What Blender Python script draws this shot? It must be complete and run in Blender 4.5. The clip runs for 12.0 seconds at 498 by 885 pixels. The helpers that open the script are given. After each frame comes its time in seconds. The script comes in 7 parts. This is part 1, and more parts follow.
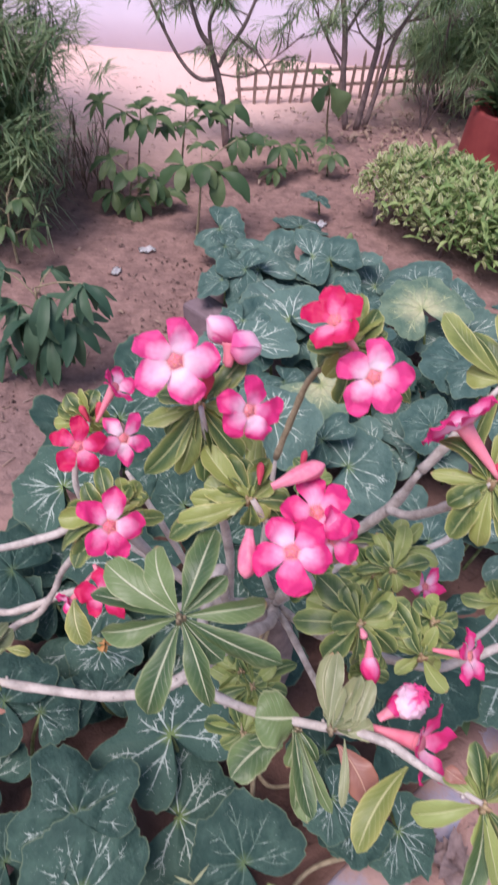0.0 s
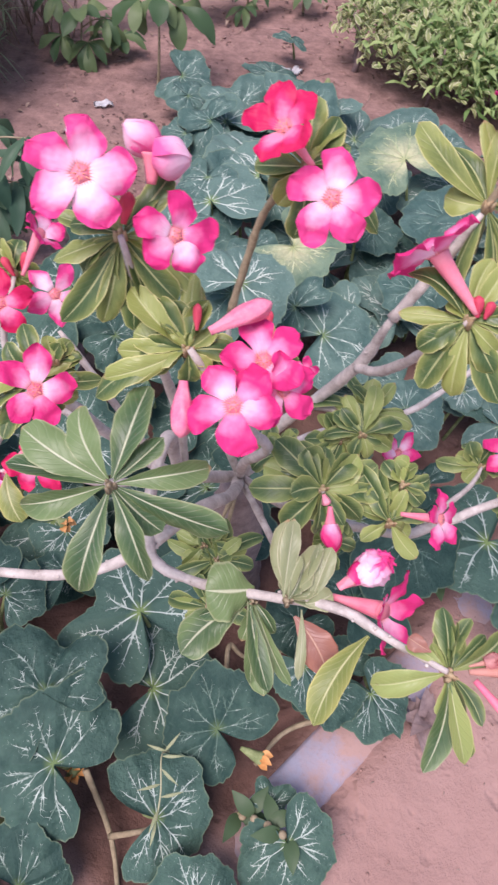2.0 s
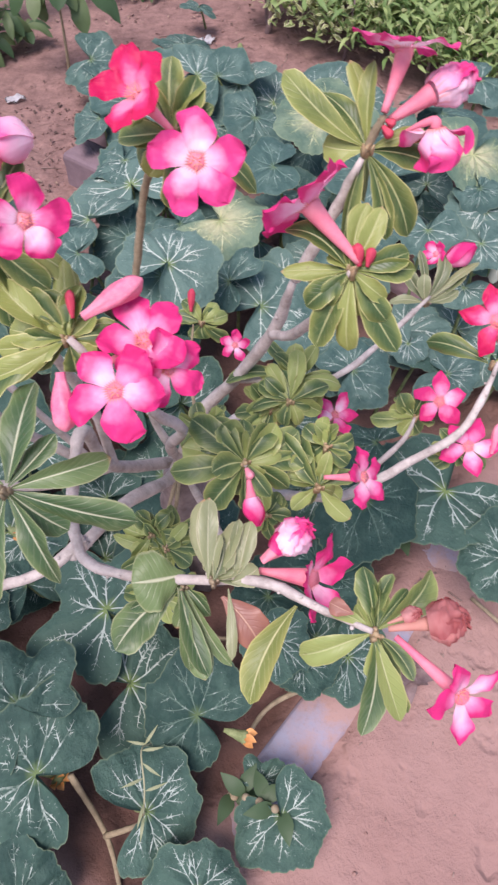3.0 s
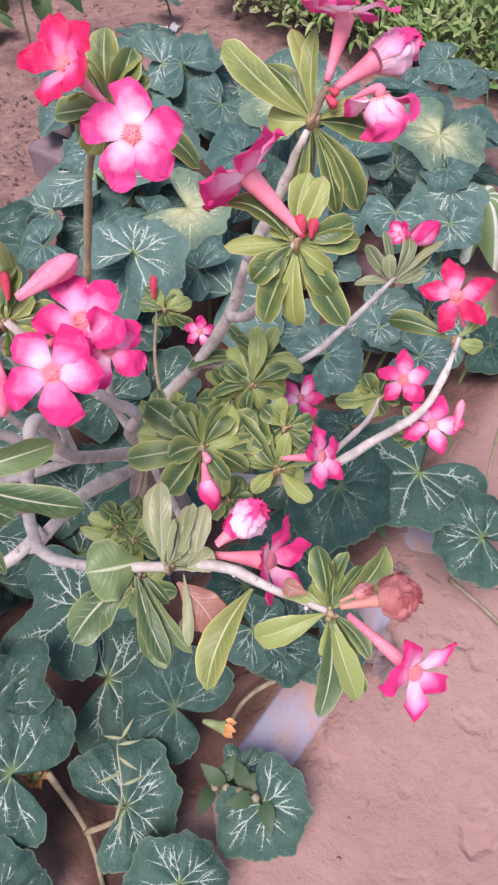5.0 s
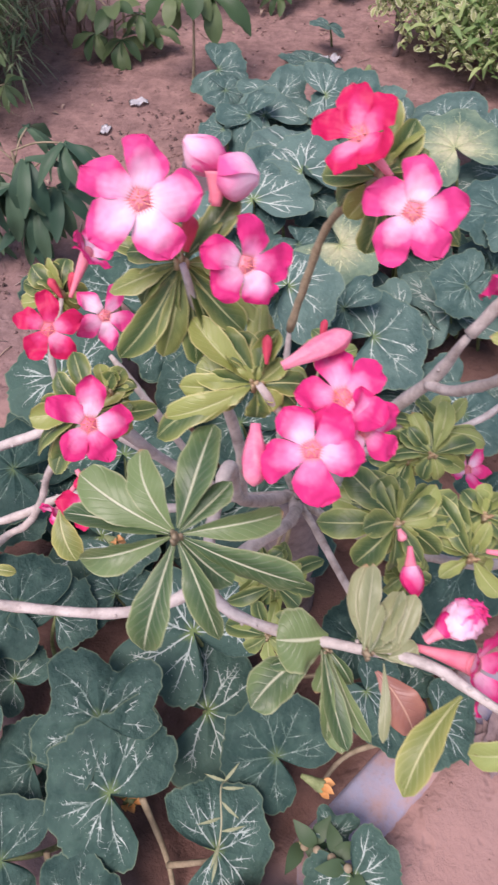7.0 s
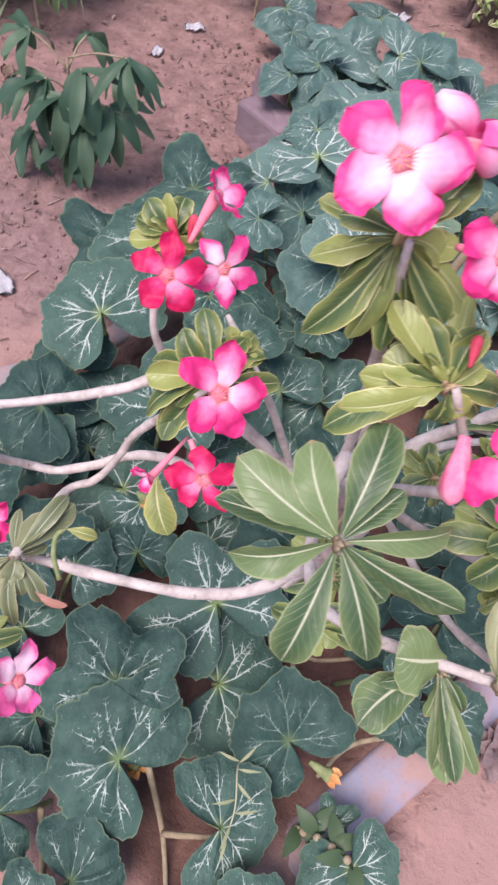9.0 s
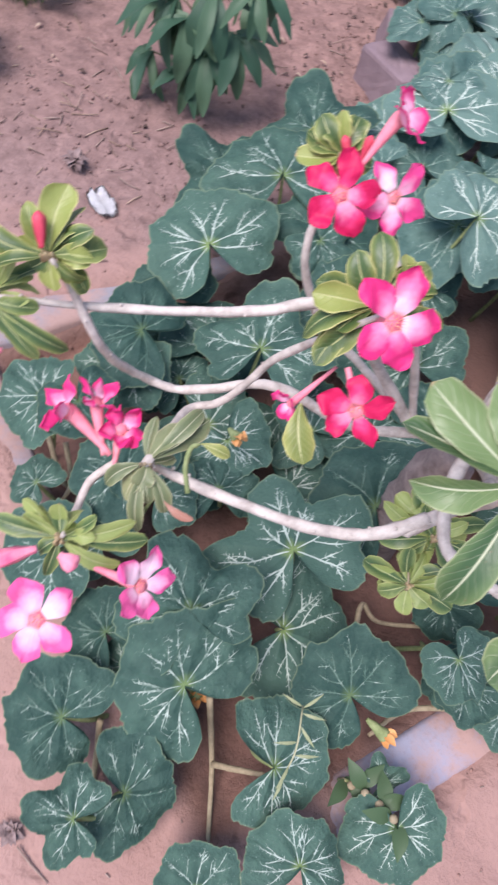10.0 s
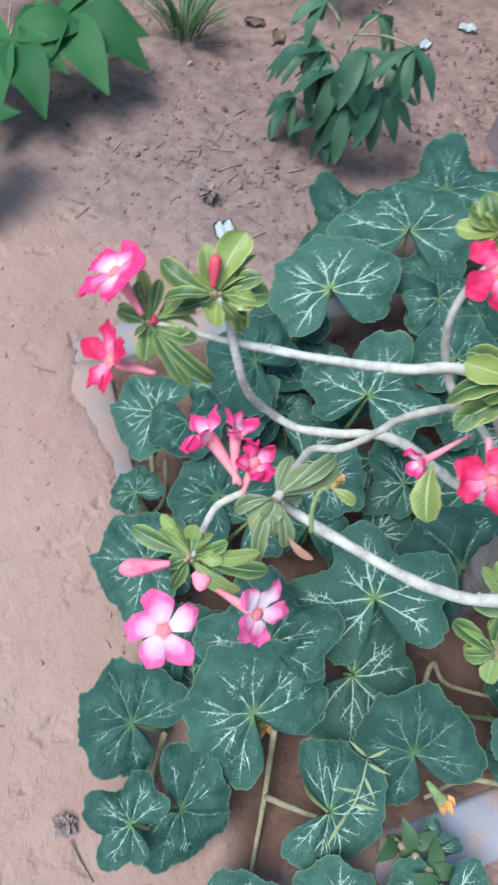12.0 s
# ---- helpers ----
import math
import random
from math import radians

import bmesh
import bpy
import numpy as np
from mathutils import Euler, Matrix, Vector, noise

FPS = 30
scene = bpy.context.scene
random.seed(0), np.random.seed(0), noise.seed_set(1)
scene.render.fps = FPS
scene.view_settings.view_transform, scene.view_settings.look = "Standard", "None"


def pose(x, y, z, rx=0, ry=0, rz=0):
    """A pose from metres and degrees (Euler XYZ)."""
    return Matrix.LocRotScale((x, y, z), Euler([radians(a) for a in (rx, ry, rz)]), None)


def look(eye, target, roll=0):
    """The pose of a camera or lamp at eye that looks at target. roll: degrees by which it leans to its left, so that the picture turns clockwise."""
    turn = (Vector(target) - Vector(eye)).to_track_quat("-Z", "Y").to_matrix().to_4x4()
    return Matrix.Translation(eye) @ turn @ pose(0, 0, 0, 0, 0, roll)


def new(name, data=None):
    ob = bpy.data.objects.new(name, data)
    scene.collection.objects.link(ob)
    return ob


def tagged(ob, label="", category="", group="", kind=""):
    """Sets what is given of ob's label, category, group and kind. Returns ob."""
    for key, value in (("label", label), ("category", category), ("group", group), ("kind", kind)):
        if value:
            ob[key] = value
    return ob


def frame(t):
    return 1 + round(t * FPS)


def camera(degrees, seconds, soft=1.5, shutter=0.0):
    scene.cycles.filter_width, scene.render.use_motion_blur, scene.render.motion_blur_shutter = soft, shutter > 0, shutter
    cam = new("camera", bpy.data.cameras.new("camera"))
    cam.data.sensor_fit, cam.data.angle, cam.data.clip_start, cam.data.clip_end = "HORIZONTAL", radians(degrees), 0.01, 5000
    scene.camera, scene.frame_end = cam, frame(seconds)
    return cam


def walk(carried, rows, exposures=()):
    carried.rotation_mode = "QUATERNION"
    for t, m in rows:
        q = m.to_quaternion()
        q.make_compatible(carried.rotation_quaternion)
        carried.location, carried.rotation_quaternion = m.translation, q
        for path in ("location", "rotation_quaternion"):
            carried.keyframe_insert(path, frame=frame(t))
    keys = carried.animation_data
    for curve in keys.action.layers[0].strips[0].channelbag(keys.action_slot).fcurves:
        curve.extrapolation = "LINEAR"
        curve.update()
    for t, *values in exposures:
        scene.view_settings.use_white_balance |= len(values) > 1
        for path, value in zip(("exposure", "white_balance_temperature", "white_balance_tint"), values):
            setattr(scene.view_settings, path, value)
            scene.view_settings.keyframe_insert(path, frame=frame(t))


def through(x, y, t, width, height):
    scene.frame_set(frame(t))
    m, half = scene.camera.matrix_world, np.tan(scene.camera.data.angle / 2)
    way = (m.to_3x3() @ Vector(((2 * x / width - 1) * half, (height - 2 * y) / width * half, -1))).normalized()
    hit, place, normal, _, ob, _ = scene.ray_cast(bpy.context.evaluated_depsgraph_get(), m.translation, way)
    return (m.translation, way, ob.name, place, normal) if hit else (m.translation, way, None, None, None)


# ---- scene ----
cam = camera(40.5, 12.0, soft=2.4, shutter=0.5)
PATH = [
    (0, (0.139, 0.155, 1.206), (0.09, 1.585, -0.191), 3.8),
    (0.5, (0.151, 0.16, 1.18), (0.129, 1.501, -0.304), 4.5),
    (1, (0.148, 0.179, 1.151), (0.128, 1.443, -0.398), 4.8),
    (1.5, (0.152, 0.187, 1.135), (0.144, 1.391, -0.462), 5.2),
    (2, (0.174, 0.189, 1.131), (0.19, 1.368, -0.484), 4.2),
    (2.5, (0.199, 0.192, 1.126), (0.225, 1.347, -0.507), 1.0),
    (3, (0.232, 0.196, 1.118), (0.298, 1.325, -0.532), -1.6),
    (3.5, (0.251, 0.194, 1.111), (0.359, 1.296, -0.555), -1.7),
    (3.7, (0.262, 0.193, 1.106), (0.398, 1.278, -0.568), -1.4),
    (5.3, (0.254, 0.192, 1.103), (0.331, 1.313, -0.551), -2.1),
    (5.5, (0.244, 0.195, 1.105), (0.301, 1.324, -0.545), -2.1),
    (6, (0.219, 0.205, 1.11), (0.218, 1.346, -0.532), -2.9),
    (6.5, (0.185, 0.217, 1.115), (0.145, 1.366, -0.521), -1.6),
    (7, (0.147, 0.24, 1.116), (0.058, 1.391, -0.517), -1.1),
    (7.5, (0.123, 0.251, 1.112), (0.008, 1.381, -0.533), -0.8),
    (7.7, (0.115, 0.254, 1.109), (0.0, 1.375, -0.543), -0.2),
    (9.3, (-0.006, 0.274, 1.07), (0.032, 1.292, -0.651), 14.7),
    (9.5, (-0.021, 0.269, 1.061), (0.004, 1.258, -0.678), 15.4),
    (10, (-0.053, 0.241, 1.044), (-0.101, 1.179, -0.722), 16.5),
    (10.5, (-0.081, 0.217, 1.034), (-0.181, 1.127, -0.745), 18.9),
    (11, (-0.111, 0.208, 1.03), (-0.266, 1.096, -0.756), 19.9),
    (11.5, (-0.134, 0.211, 1.035), (-0.362, 1.091, -0.746), 17.9),
    (12, (-0.107, 0.215, 1.065), (-0.355, 1.153, -0.684), 14.5),
]
walk(cam, [(t, look(eye, target, roll)) for t, eye, target, roll in PATH], exposures=[(0, 0.76, 6750, 20), (1.5, 0.96, 6750, 20), (2.0, 1.0, 6850, 22), (3.0, 0.97, 6900, 21), (3.5, 0.94, 6950, 20), (5.5, 1.03, 6900, 20), (6.5, 0.94, 6950, 25), (7.7, 0.88, 7150, 23), (9.5, 1.17, 6750, 21), (10.0, 1.19, 6650, 14), (10.5, 1.15, 6450, -1), (11.0, 1.19, 5950, -12), (11.5, 1.16, 5920, -14), (12, 1.13, 5900, -14)])

# ---- sky and light: a dull, even evening sky ----
world = bpy.data.worlds.new("world")
scene.world = world
world.use_nodes = True
wn = world.node_tree
sky = wn.nodes.new("ShaderNodeTexSky")
sky.sky_type, sky.sun_disc = "NISHITA", False
sky.sun_elevation, sky.sun_rotation = radians(66), radians(215)
wn.nodes["Background"].inputs["Strength"].default_value = 0.11
wn.links.new(sky.outputs[0], wn.nodes["Background"].inputs["Color"])
sun = new("sun", bpy.data.lights.new("sun", "SUN"))
sun.data.energy, sun.data.angle, sun.data.color = 2.3, radians(32), (0.98, 0.92, 0.95)
sun.matrix_world = look((-0.51, -0.73, 2.0), (0, 0, 0))


# ---- materials ----
ROOT = math.sqrt(0.5)

class Nodes:
    """A short way to write a node material."""

    def __init__(self, name, rough=0.6, spec=0.3):
        self.mat = bpy.data.materials.new(name)
        self.mat.use_nodes = True
        self.tree = self.mat.node_tree
        self.bsdf = self.tree.nodes["Principled BSDF"]
        self.bsdf.inputs["Roughness"].default_value = rough
        self.bsdf.inputs["Specular IOR Level"].default_value = spec

    def put(self, socket, value):
        if isinstance(value, bpy.types.NodeSocket):
            self.tree.links.new(value, socket)
        elif value is not None:
            socket.default_value = value

    def math(self, op, a, b=None, c=None):
        n = self.tree.nodes.new("ShaderNodeMath")
        n.operation = op
        for s, v in zip(n.inputs, (a, b, c)):
            self.put(s, v)
        return n.outputs[0]

    def noise(self, scale, detail=4.0, rough=0.6, vector=None, which="Object"):
        n = self.tree.nodes.new("ShaderNodeTexNoise")
        n.inputs["Scale"].default_value, n.inputs["Detail"].default_value, n.inputs["Roughness"].default_value = scale, detail, rough
        self.put(n.inputs["Vector"], vector if vector is not None else self.coord(which))
        return n.outputs["Fac"]

    def coord(self, which):
        if which == "World":
            return self.tree.nodes.new("ShaderNodeNewGeometry").outputs["Position"]
        return self.tree.nodes.new("ShaderNodeTexCoord").outputs[which]

    def uv(self):
        n = self.tree.nodes.new("ShaderNodeSeparateXYZ")
        self.put(n.inputs[0], self.coord("UV"))
        return n.outputs[0], n.outputs[1]

    def ramp(self, fac, *stops):
        n = self.tree.nodes.new("ShaderNodeValToRGB")
        r = n.color_ramp
        while len(r.elements) < len(stops):
            r.elements.new(0.5)
        for e, (at, colour) in zip(r.elements, stops):
            e.position, e.color = at, (*colour, 1)
        self.put(n.inputs[0], fac)
        return n.outputs[0]

    def smooth(self, value, low, high):
        n = self.tree.nodes.new("ShaderNodeMapRange")
        n.interpolation_type = "SMOOTHSTEP"
        for key, v in (("Value", value), ("From Min", low), ("From Max", high)):
            self.put(n.inputs[key], v)
        return n.outputs[0]

    def mix(self, fac, a, b, blend="MIX"):
        n = self.tree.nodes.new("ShaderNodeMix")
        n.data_type, n.blend_type = "RGBA", blend
        for s, v in ((n.inputs[0], fac), (n.inputs[6], a), (n.inputs[7], b)):
            self.put(s, (*v, 1) if isinstance(v, tuple) and len(v) == 3 else v)
        return n.outputs[2]

    def chance(self):
        return self.tree.nodes.new("ShaderNodeObjectInfo").outputs["Random"]

    def island(self):
        return self.tree.nodes.new("ShaderNodeNewGeometry").outputs["Random Per Island"]

    def tone(self, colour, hue=0.5, sat=1.0, value=1.0):
        n = self.tree.nodes.new("ShaderNodeHueSaturation")
        for key, v in (("Hue", hue), ("Saturation", sat), ("Value", value), ("Color", colour)):
            self.put(n.inputs[key], v)
        return n.outputs[0]

    def bump(self, height, strength=0.3, distance=0.002):
        n = self.tree.nodes.new("ShaderNodeBump")
        n.inputs["Strength"].default_value, n.inputs["Distance"].default_value = strength, distance
        self.put(n.inputs["Height"], height)
        self.put(self.bsdf.inputs["Normal"], n.outputs[0])

    def done(self, colour, through=0.0):
        """through: the share of light that passes a thin blade."""
        self.put(self.bsdf.inputs["Base Color"], (*colour, 1) if isinstance(colour, tuple) else colour)
        if through:
            thin, mixed = self.tree.nodes.new("ShaderNodeBsdfTranslucent"), self.tree.nodes.new("ShaderNodeMixShader")
            self.put(thin.inputs["Color"], (*colour, 1) if isinstance(colour, tuple) else colour)
            mixed.inputs[0].default_value = through
            self.tree.links.new(self.bsdf.outputs[0], mixed.inputs[1])
            self.tree.links.new(thin.outputs[0], mixed.inputs[2])
            self.tree.links.new(mixed.outputs[0], self.tree.nodes["Material Output"].inputs["Surface"])
        return self.mat


def sand_material():
    m = Nodes("sand", 0.95, 0.12)
    wide, mid, fine = m.noise(1.7, 5, 0.6, which="World"), m.noise(11, 6, 0.65, which="World"), m.noise(190, 5, 0.75, which="World")
    base = m.ramp(wide, (0.3, (0.295, 0.175, 0.15)), (0.55, (0.35, 0.218, 0.19)), (0.75, (0.405, 0.262, 0.231)))
    base = m.mix(m.math("MULTIPLY", m.smooth(mid, 0.54, 0.74), 0.6), base, (0.31, 0.18, 0.155))
    base = m.mix(m.math("MULTIPLY", m.smooth(fine, 0.5, 0.8), 0.25), base, (0.28, 0.17, 0.15))
    # wet, dug soil behind the ring; pale dust towards the wall
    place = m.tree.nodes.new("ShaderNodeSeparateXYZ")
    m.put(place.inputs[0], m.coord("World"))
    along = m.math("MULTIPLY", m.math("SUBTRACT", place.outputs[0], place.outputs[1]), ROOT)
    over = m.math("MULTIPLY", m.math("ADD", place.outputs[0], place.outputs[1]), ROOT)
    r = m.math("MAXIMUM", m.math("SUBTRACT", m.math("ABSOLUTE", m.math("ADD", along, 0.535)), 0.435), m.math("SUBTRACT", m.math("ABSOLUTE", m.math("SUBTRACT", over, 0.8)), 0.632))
    # reddish brown bed soil, with the shade between the leaves painted in
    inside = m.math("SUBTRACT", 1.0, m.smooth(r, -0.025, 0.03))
    soil_and_shade = m.math("SUBTRACT", 0.92, m.math("MULTIPLY", m.smooth(over, 0.65, 1.15), 0.2))
    base = m.mix(m.math("MULTIPLY", inside, soil_and_shade), base, m.ramp(mid, (0.4, (0.17, 0.092, 0.072)), (0.65, (0.085, 0.05, 0.04))))
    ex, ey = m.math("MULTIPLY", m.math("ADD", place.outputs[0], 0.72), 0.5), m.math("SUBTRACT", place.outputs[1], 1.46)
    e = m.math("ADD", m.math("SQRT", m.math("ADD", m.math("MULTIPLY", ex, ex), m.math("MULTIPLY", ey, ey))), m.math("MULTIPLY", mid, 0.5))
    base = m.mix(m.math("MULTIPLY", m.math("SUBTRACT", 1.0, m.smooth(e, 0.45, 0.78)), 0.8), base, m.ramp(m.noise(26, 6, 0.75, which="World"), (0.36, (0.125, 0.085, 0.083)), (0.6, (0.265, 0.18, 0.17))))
    # shade under the back vine's dense leaves, painted dark on wet soil
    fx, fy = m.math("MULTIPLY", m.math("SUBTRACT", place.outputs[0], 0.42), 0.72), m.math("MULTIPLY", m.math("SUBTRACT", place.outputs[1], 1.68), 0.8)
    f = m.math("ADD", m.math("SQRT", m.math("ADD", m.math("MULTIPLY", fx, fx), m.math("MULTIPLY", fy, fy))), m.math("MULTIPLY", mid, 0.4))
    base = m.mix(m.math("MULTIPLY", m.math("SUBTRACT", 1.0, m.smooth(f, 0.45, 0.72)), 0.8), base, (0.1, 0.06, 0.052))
    dug = m.math("MULTIPLY", m.smooth(m.math("ADD", place.outputs[1], m.math("MULTIPLY", wide, 0.5)), 1.35, 2.0), 0.8)
    base = m.mix(dug, base, m.ramp(m.noise(19, 7, 0.75, which="World"), (0.36, (0.13, 0.08, 0.074)), (0.62, (0.29, 0.18, 0.16))))
    dust = m.smooth(m.math("SUBTRACT", m.math("ADD", place.outputs[1], m.math("MULTIPLY", wide, 0.8)), m.math("MULTIPLY", m.smooth(place.outputs[0], -0.35, 0.5), 0.75)), 2.95, 4.5)
    base = m.mix(dust, base, (0.7, 0.5, 0.46))
    crack = m.math("ABSOLUTE", m.math("SUBTRACT", m.noise(7, 5, 0.6, which="World"), 0.5))
    crack = m.math("MULTIPLY", m.math("SUBTRACT", 1.0, m.smooth(crack, 0.0, 0.012)), m.smooth(m.noise(3.1, 3, 0.6, which="World"), 0.57, 0.66))
    base = m.mix(m.math("MULTIPLY", crack, 0.1), base, (0.2, 0.12, 0.105))
    scuff = m.smooth(m.noise(15, 3, 0.5, which="World"), 0.56, 0.7)
    pits = m.noise(30, 6, 0.72, which="World")
    pits = m.smooth(pits, 0.25, 0.6)
    relief = m.math("ADD", m.math("ADD", m.math("MULTIPLY", mid, 1.2), m.math("MULTIPLY", pits, 0.3)), m.math("MULTIPLY", fine, 0.14))
    m.bump(m.math("SUBTRACT", relief, m.math("ADD", m.math("MULTIPLY", crack, 0.12), m.math("MULTIPLY", scuff, 0.9))), 0.7, 0.011)
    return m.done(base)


def painted_concrete_material(name, bare, paint, sand):
    """bare: how much of the paint the blown sand leaves free."""
    m = Nodes(name, 0.75, 0.3)
    a, b = m.noise(9, 6, 0.7), m.noise(120, 4, 0.7)
    base = m.ramp(a, (bare - 0.16, paint), (bare - 0.06, tuple(0.6 * p + 0.4 * q for p, q in zip(paint, sand))), (bare + 0.06, sand))
    base = m.mix(m.math("MULTIPLY", m.smooth(b, 0.5, 0.75), 0.35), base, tuple(0.62 * q for q in sand))
    m.bump(b, 0.3, 0.003)
    return m.done(base)


def brick_material():
    m = Nodes("weathered_brick", 0.85, 0.2)
    a, b = m.noise(14, 6, 0.7), m.noise(160, 4, 0.7)
    base = m.ramp(a, (0.35, (0.27, 0.17, 0.19)), (0.65, (0.36, 0.24, 0.25)))
    base = m.mix(m.math("MULTIPLY", b, 0.3), base, (0.2, 0.15, 0.15))
    m.bump(b, 0.5, 0.004)
    return m.done(base)


def stone_material():
    m = Nodes("grey_stone", 0.8, 0.25)
    a, b = m.noise(7, 6, 0.7), m.noise(90, 5, 0.7)
    base = m.ramp(a, (0.35, (0.17, 0.122, 0.142)), (0.65, (0.26, 0.19, 0.212)))
    m.bump(b, 0.5, 0.004)
    return m.done(m.mix(m.math("MULTIPLY", b, 0.35), base, (0.16, 0.12, 0.12)))


def bark_material(name, dark, light, scale=60, grain=6.0):
    m = Nodes(name, 0.8, 0.25)
    a, b = m.noise(scale, 6, 0.7), m.noise(scale * grain, 4, 0.7)
    base = m.ramp(a, (0.32, dark), (0.62, light))
    base = m.mix(m.math("MULTIPLY", m.smooth(b, 0.55, 0.75), 0.5), base, dark)
    m.bump(m.math("ADD", a, b), 0.45, 0.0015)
    return m.done(base)


def petal_material(name, heart, middle, rim, start, stop):
    """UV: u across the petal (0.5 its middle), v from the throat to the tip."""
    m = Nodes(name, 0.5, 0.25)
    u, v = m.uv()
    side = m.math("ABSOLUTE", m.math("SUBTRACT", u, 0.5))
    cloud, blot = m.noise(42, 3, 0.6), m.noise(110, 4, 0.65)
    edge = m.math("ADD", m.math("MULTIPLY", m.math("POWER", v, 1.7), 0.8), m.math("MULTIPLY", m.math("POWER", m.math("MULTIPLY", side, 2.0), 2.2), m.math("MULTIPLY", v, 0.78)))
    edge = m.math("ADD", edge, m.math("MULTIPLY", m.math("SUBTRACT", cloud, 0.5), 0.75))
    edge = m.math("ADD", edge, m.math("MULTIPLY", m.math("SUBTRACT", blot, 0.5), 0.16))
    edge = m.math("ADD", edge, m.math("MULTIPLY", m.math("SUBTRACT", m.chance(), 0.42), 0.42))
    edge = m.math("DIVIDE", m.math("SUBTRACT", edge, start), stop - start)
    base = m.ramp(edge, (0.05, heart), (0.5, middle), (0.92, rim))
    # fine veins that run along the petal, broken by the clouding
    veins = m.math("SINE", m.math("ADD", m.math("MULTIPLY", u, 38.0), m.math("MULTIPLY", cloud, 9.0)))
    base = m.mix(m.math("MULTIPLY", m.smooth(veins, 0.3, 1.0), 0.025), base, rim)
    base = m.mix(m.math("SUBTRACT", 1.0, m.smooth(m.math("ADD", v, m.math("MULTIPLY", veins, 0.05)), 0.0, 0.13)), base, (0.8, 0.28, 0.25))
    m.bump(m.math("ADD", m.math("MULTIPLY", veins, 0.04), m.math("MULTIPLY", cloud, 2.6)), 0.45, 0.002)
    return m.done(base, 0.25)


def adenium_leaf_material(name, dark, light, rim, rib, side_veins=0.05):
    m = Nodes(name, 0.34, 0.4)
    u, v = m.uv()
    side = m.math("ABSOLUTE", m.math("SUBTRACT", u, 0.5))
    tone, spot, patch = m.noise(2.2, 4, 0.6, m.coord("UV")), m.noise(140, 4, 0.65), m.noise(24, 3, 0.6)
    age = m.chance()
    # old blades stay dark in the middle, young ones are yellow-green all over
    base = m.mix(m.smooth(m.math("ADD", m.math("ADD", m.math("MULTIPLY", tone, 0.45), m.math("MULTIPLY", patch, 0.45)), m.math("MULTIPLY", age, 0.95)), 0.82, 1.2), dark, light)
    base = m.mix(m.math("MULTIPLY", m.smooth(m.math("ADD", side, m.math("MULTIPLY", patch, 0.24)), 0.28, 0.66), 0.7), base, light)
    base = m.mix(m.math("MULTIPLY", m.smooth(m.math("ADD", side, m.math("MULTIPLY", tone, 0.05)), 0.472, 0.515), 0.75), base, rim)
    ribs = m.math("ADD", m.math("SUBTRACT", m.math("MULTIPLY", v, 9.0), m.math("MULTIPLY", side, 5.0)), m.math("MULTIPLY", patch, 2.4))
    line = m.smooth(m.math("ABSOLUTE", m.math("SUBTRACT", m.math("FRACT", ribs), 0.5)), 0.0, 0.14)
    base = m.mix(m.math("MULTIPLY", m.math("SUBTRACT", 1.0, line), side_veins), base, rib)
    middle = m.math("SUBTRACT", 1.0, m.smooth(side, 0.012, m.math("SUBTRACT", 0.075, m.math("MULTIPLY", v, 0.052))))
    base = m.mix(m.math("MULTIPLY", middle, m.math("SUBTRACT", 1.0, m.math("MULTIPLY", v, 0.35))), base, rib)
    base = m.mix(m.math("MULTIPLY", m.smooth(spot, 0.56, 0.75), 0.16), base, rim)
    # sap-worn freckles and browned tips on old blades
    base = m.mix(m.math("MULTIPLY", m.smooth(m.noise(230, 2, 0.5), 0.68, 0.76), 0.35), base, (0.16, 0.1, 0.05))
    base = m.mix(m.math("MULTIPLY", m.smooth(m.math("ADD", v, m.math("MULTIPLY", patch, 0.14)), 1.03, 1.09), m.smooth(age, 0.55, 0.7)), base, (0.4, 0.24, 0.13))
    m.put(m.bsdf.inputs["Roughness"], m.math("ADD", 0.24, m.math("MULTIPLY", patch, 0.32)))
    m.bump(m.math("ADD", m.math("ADD", m.math("MULTIPLY", middle, -1.0), m.math("MULTIPLY", line, 0.2)), m.math("MULTIPLY", patch, 1.6)), 0.4, 0.0022)
    return m.done(base, 0.2)


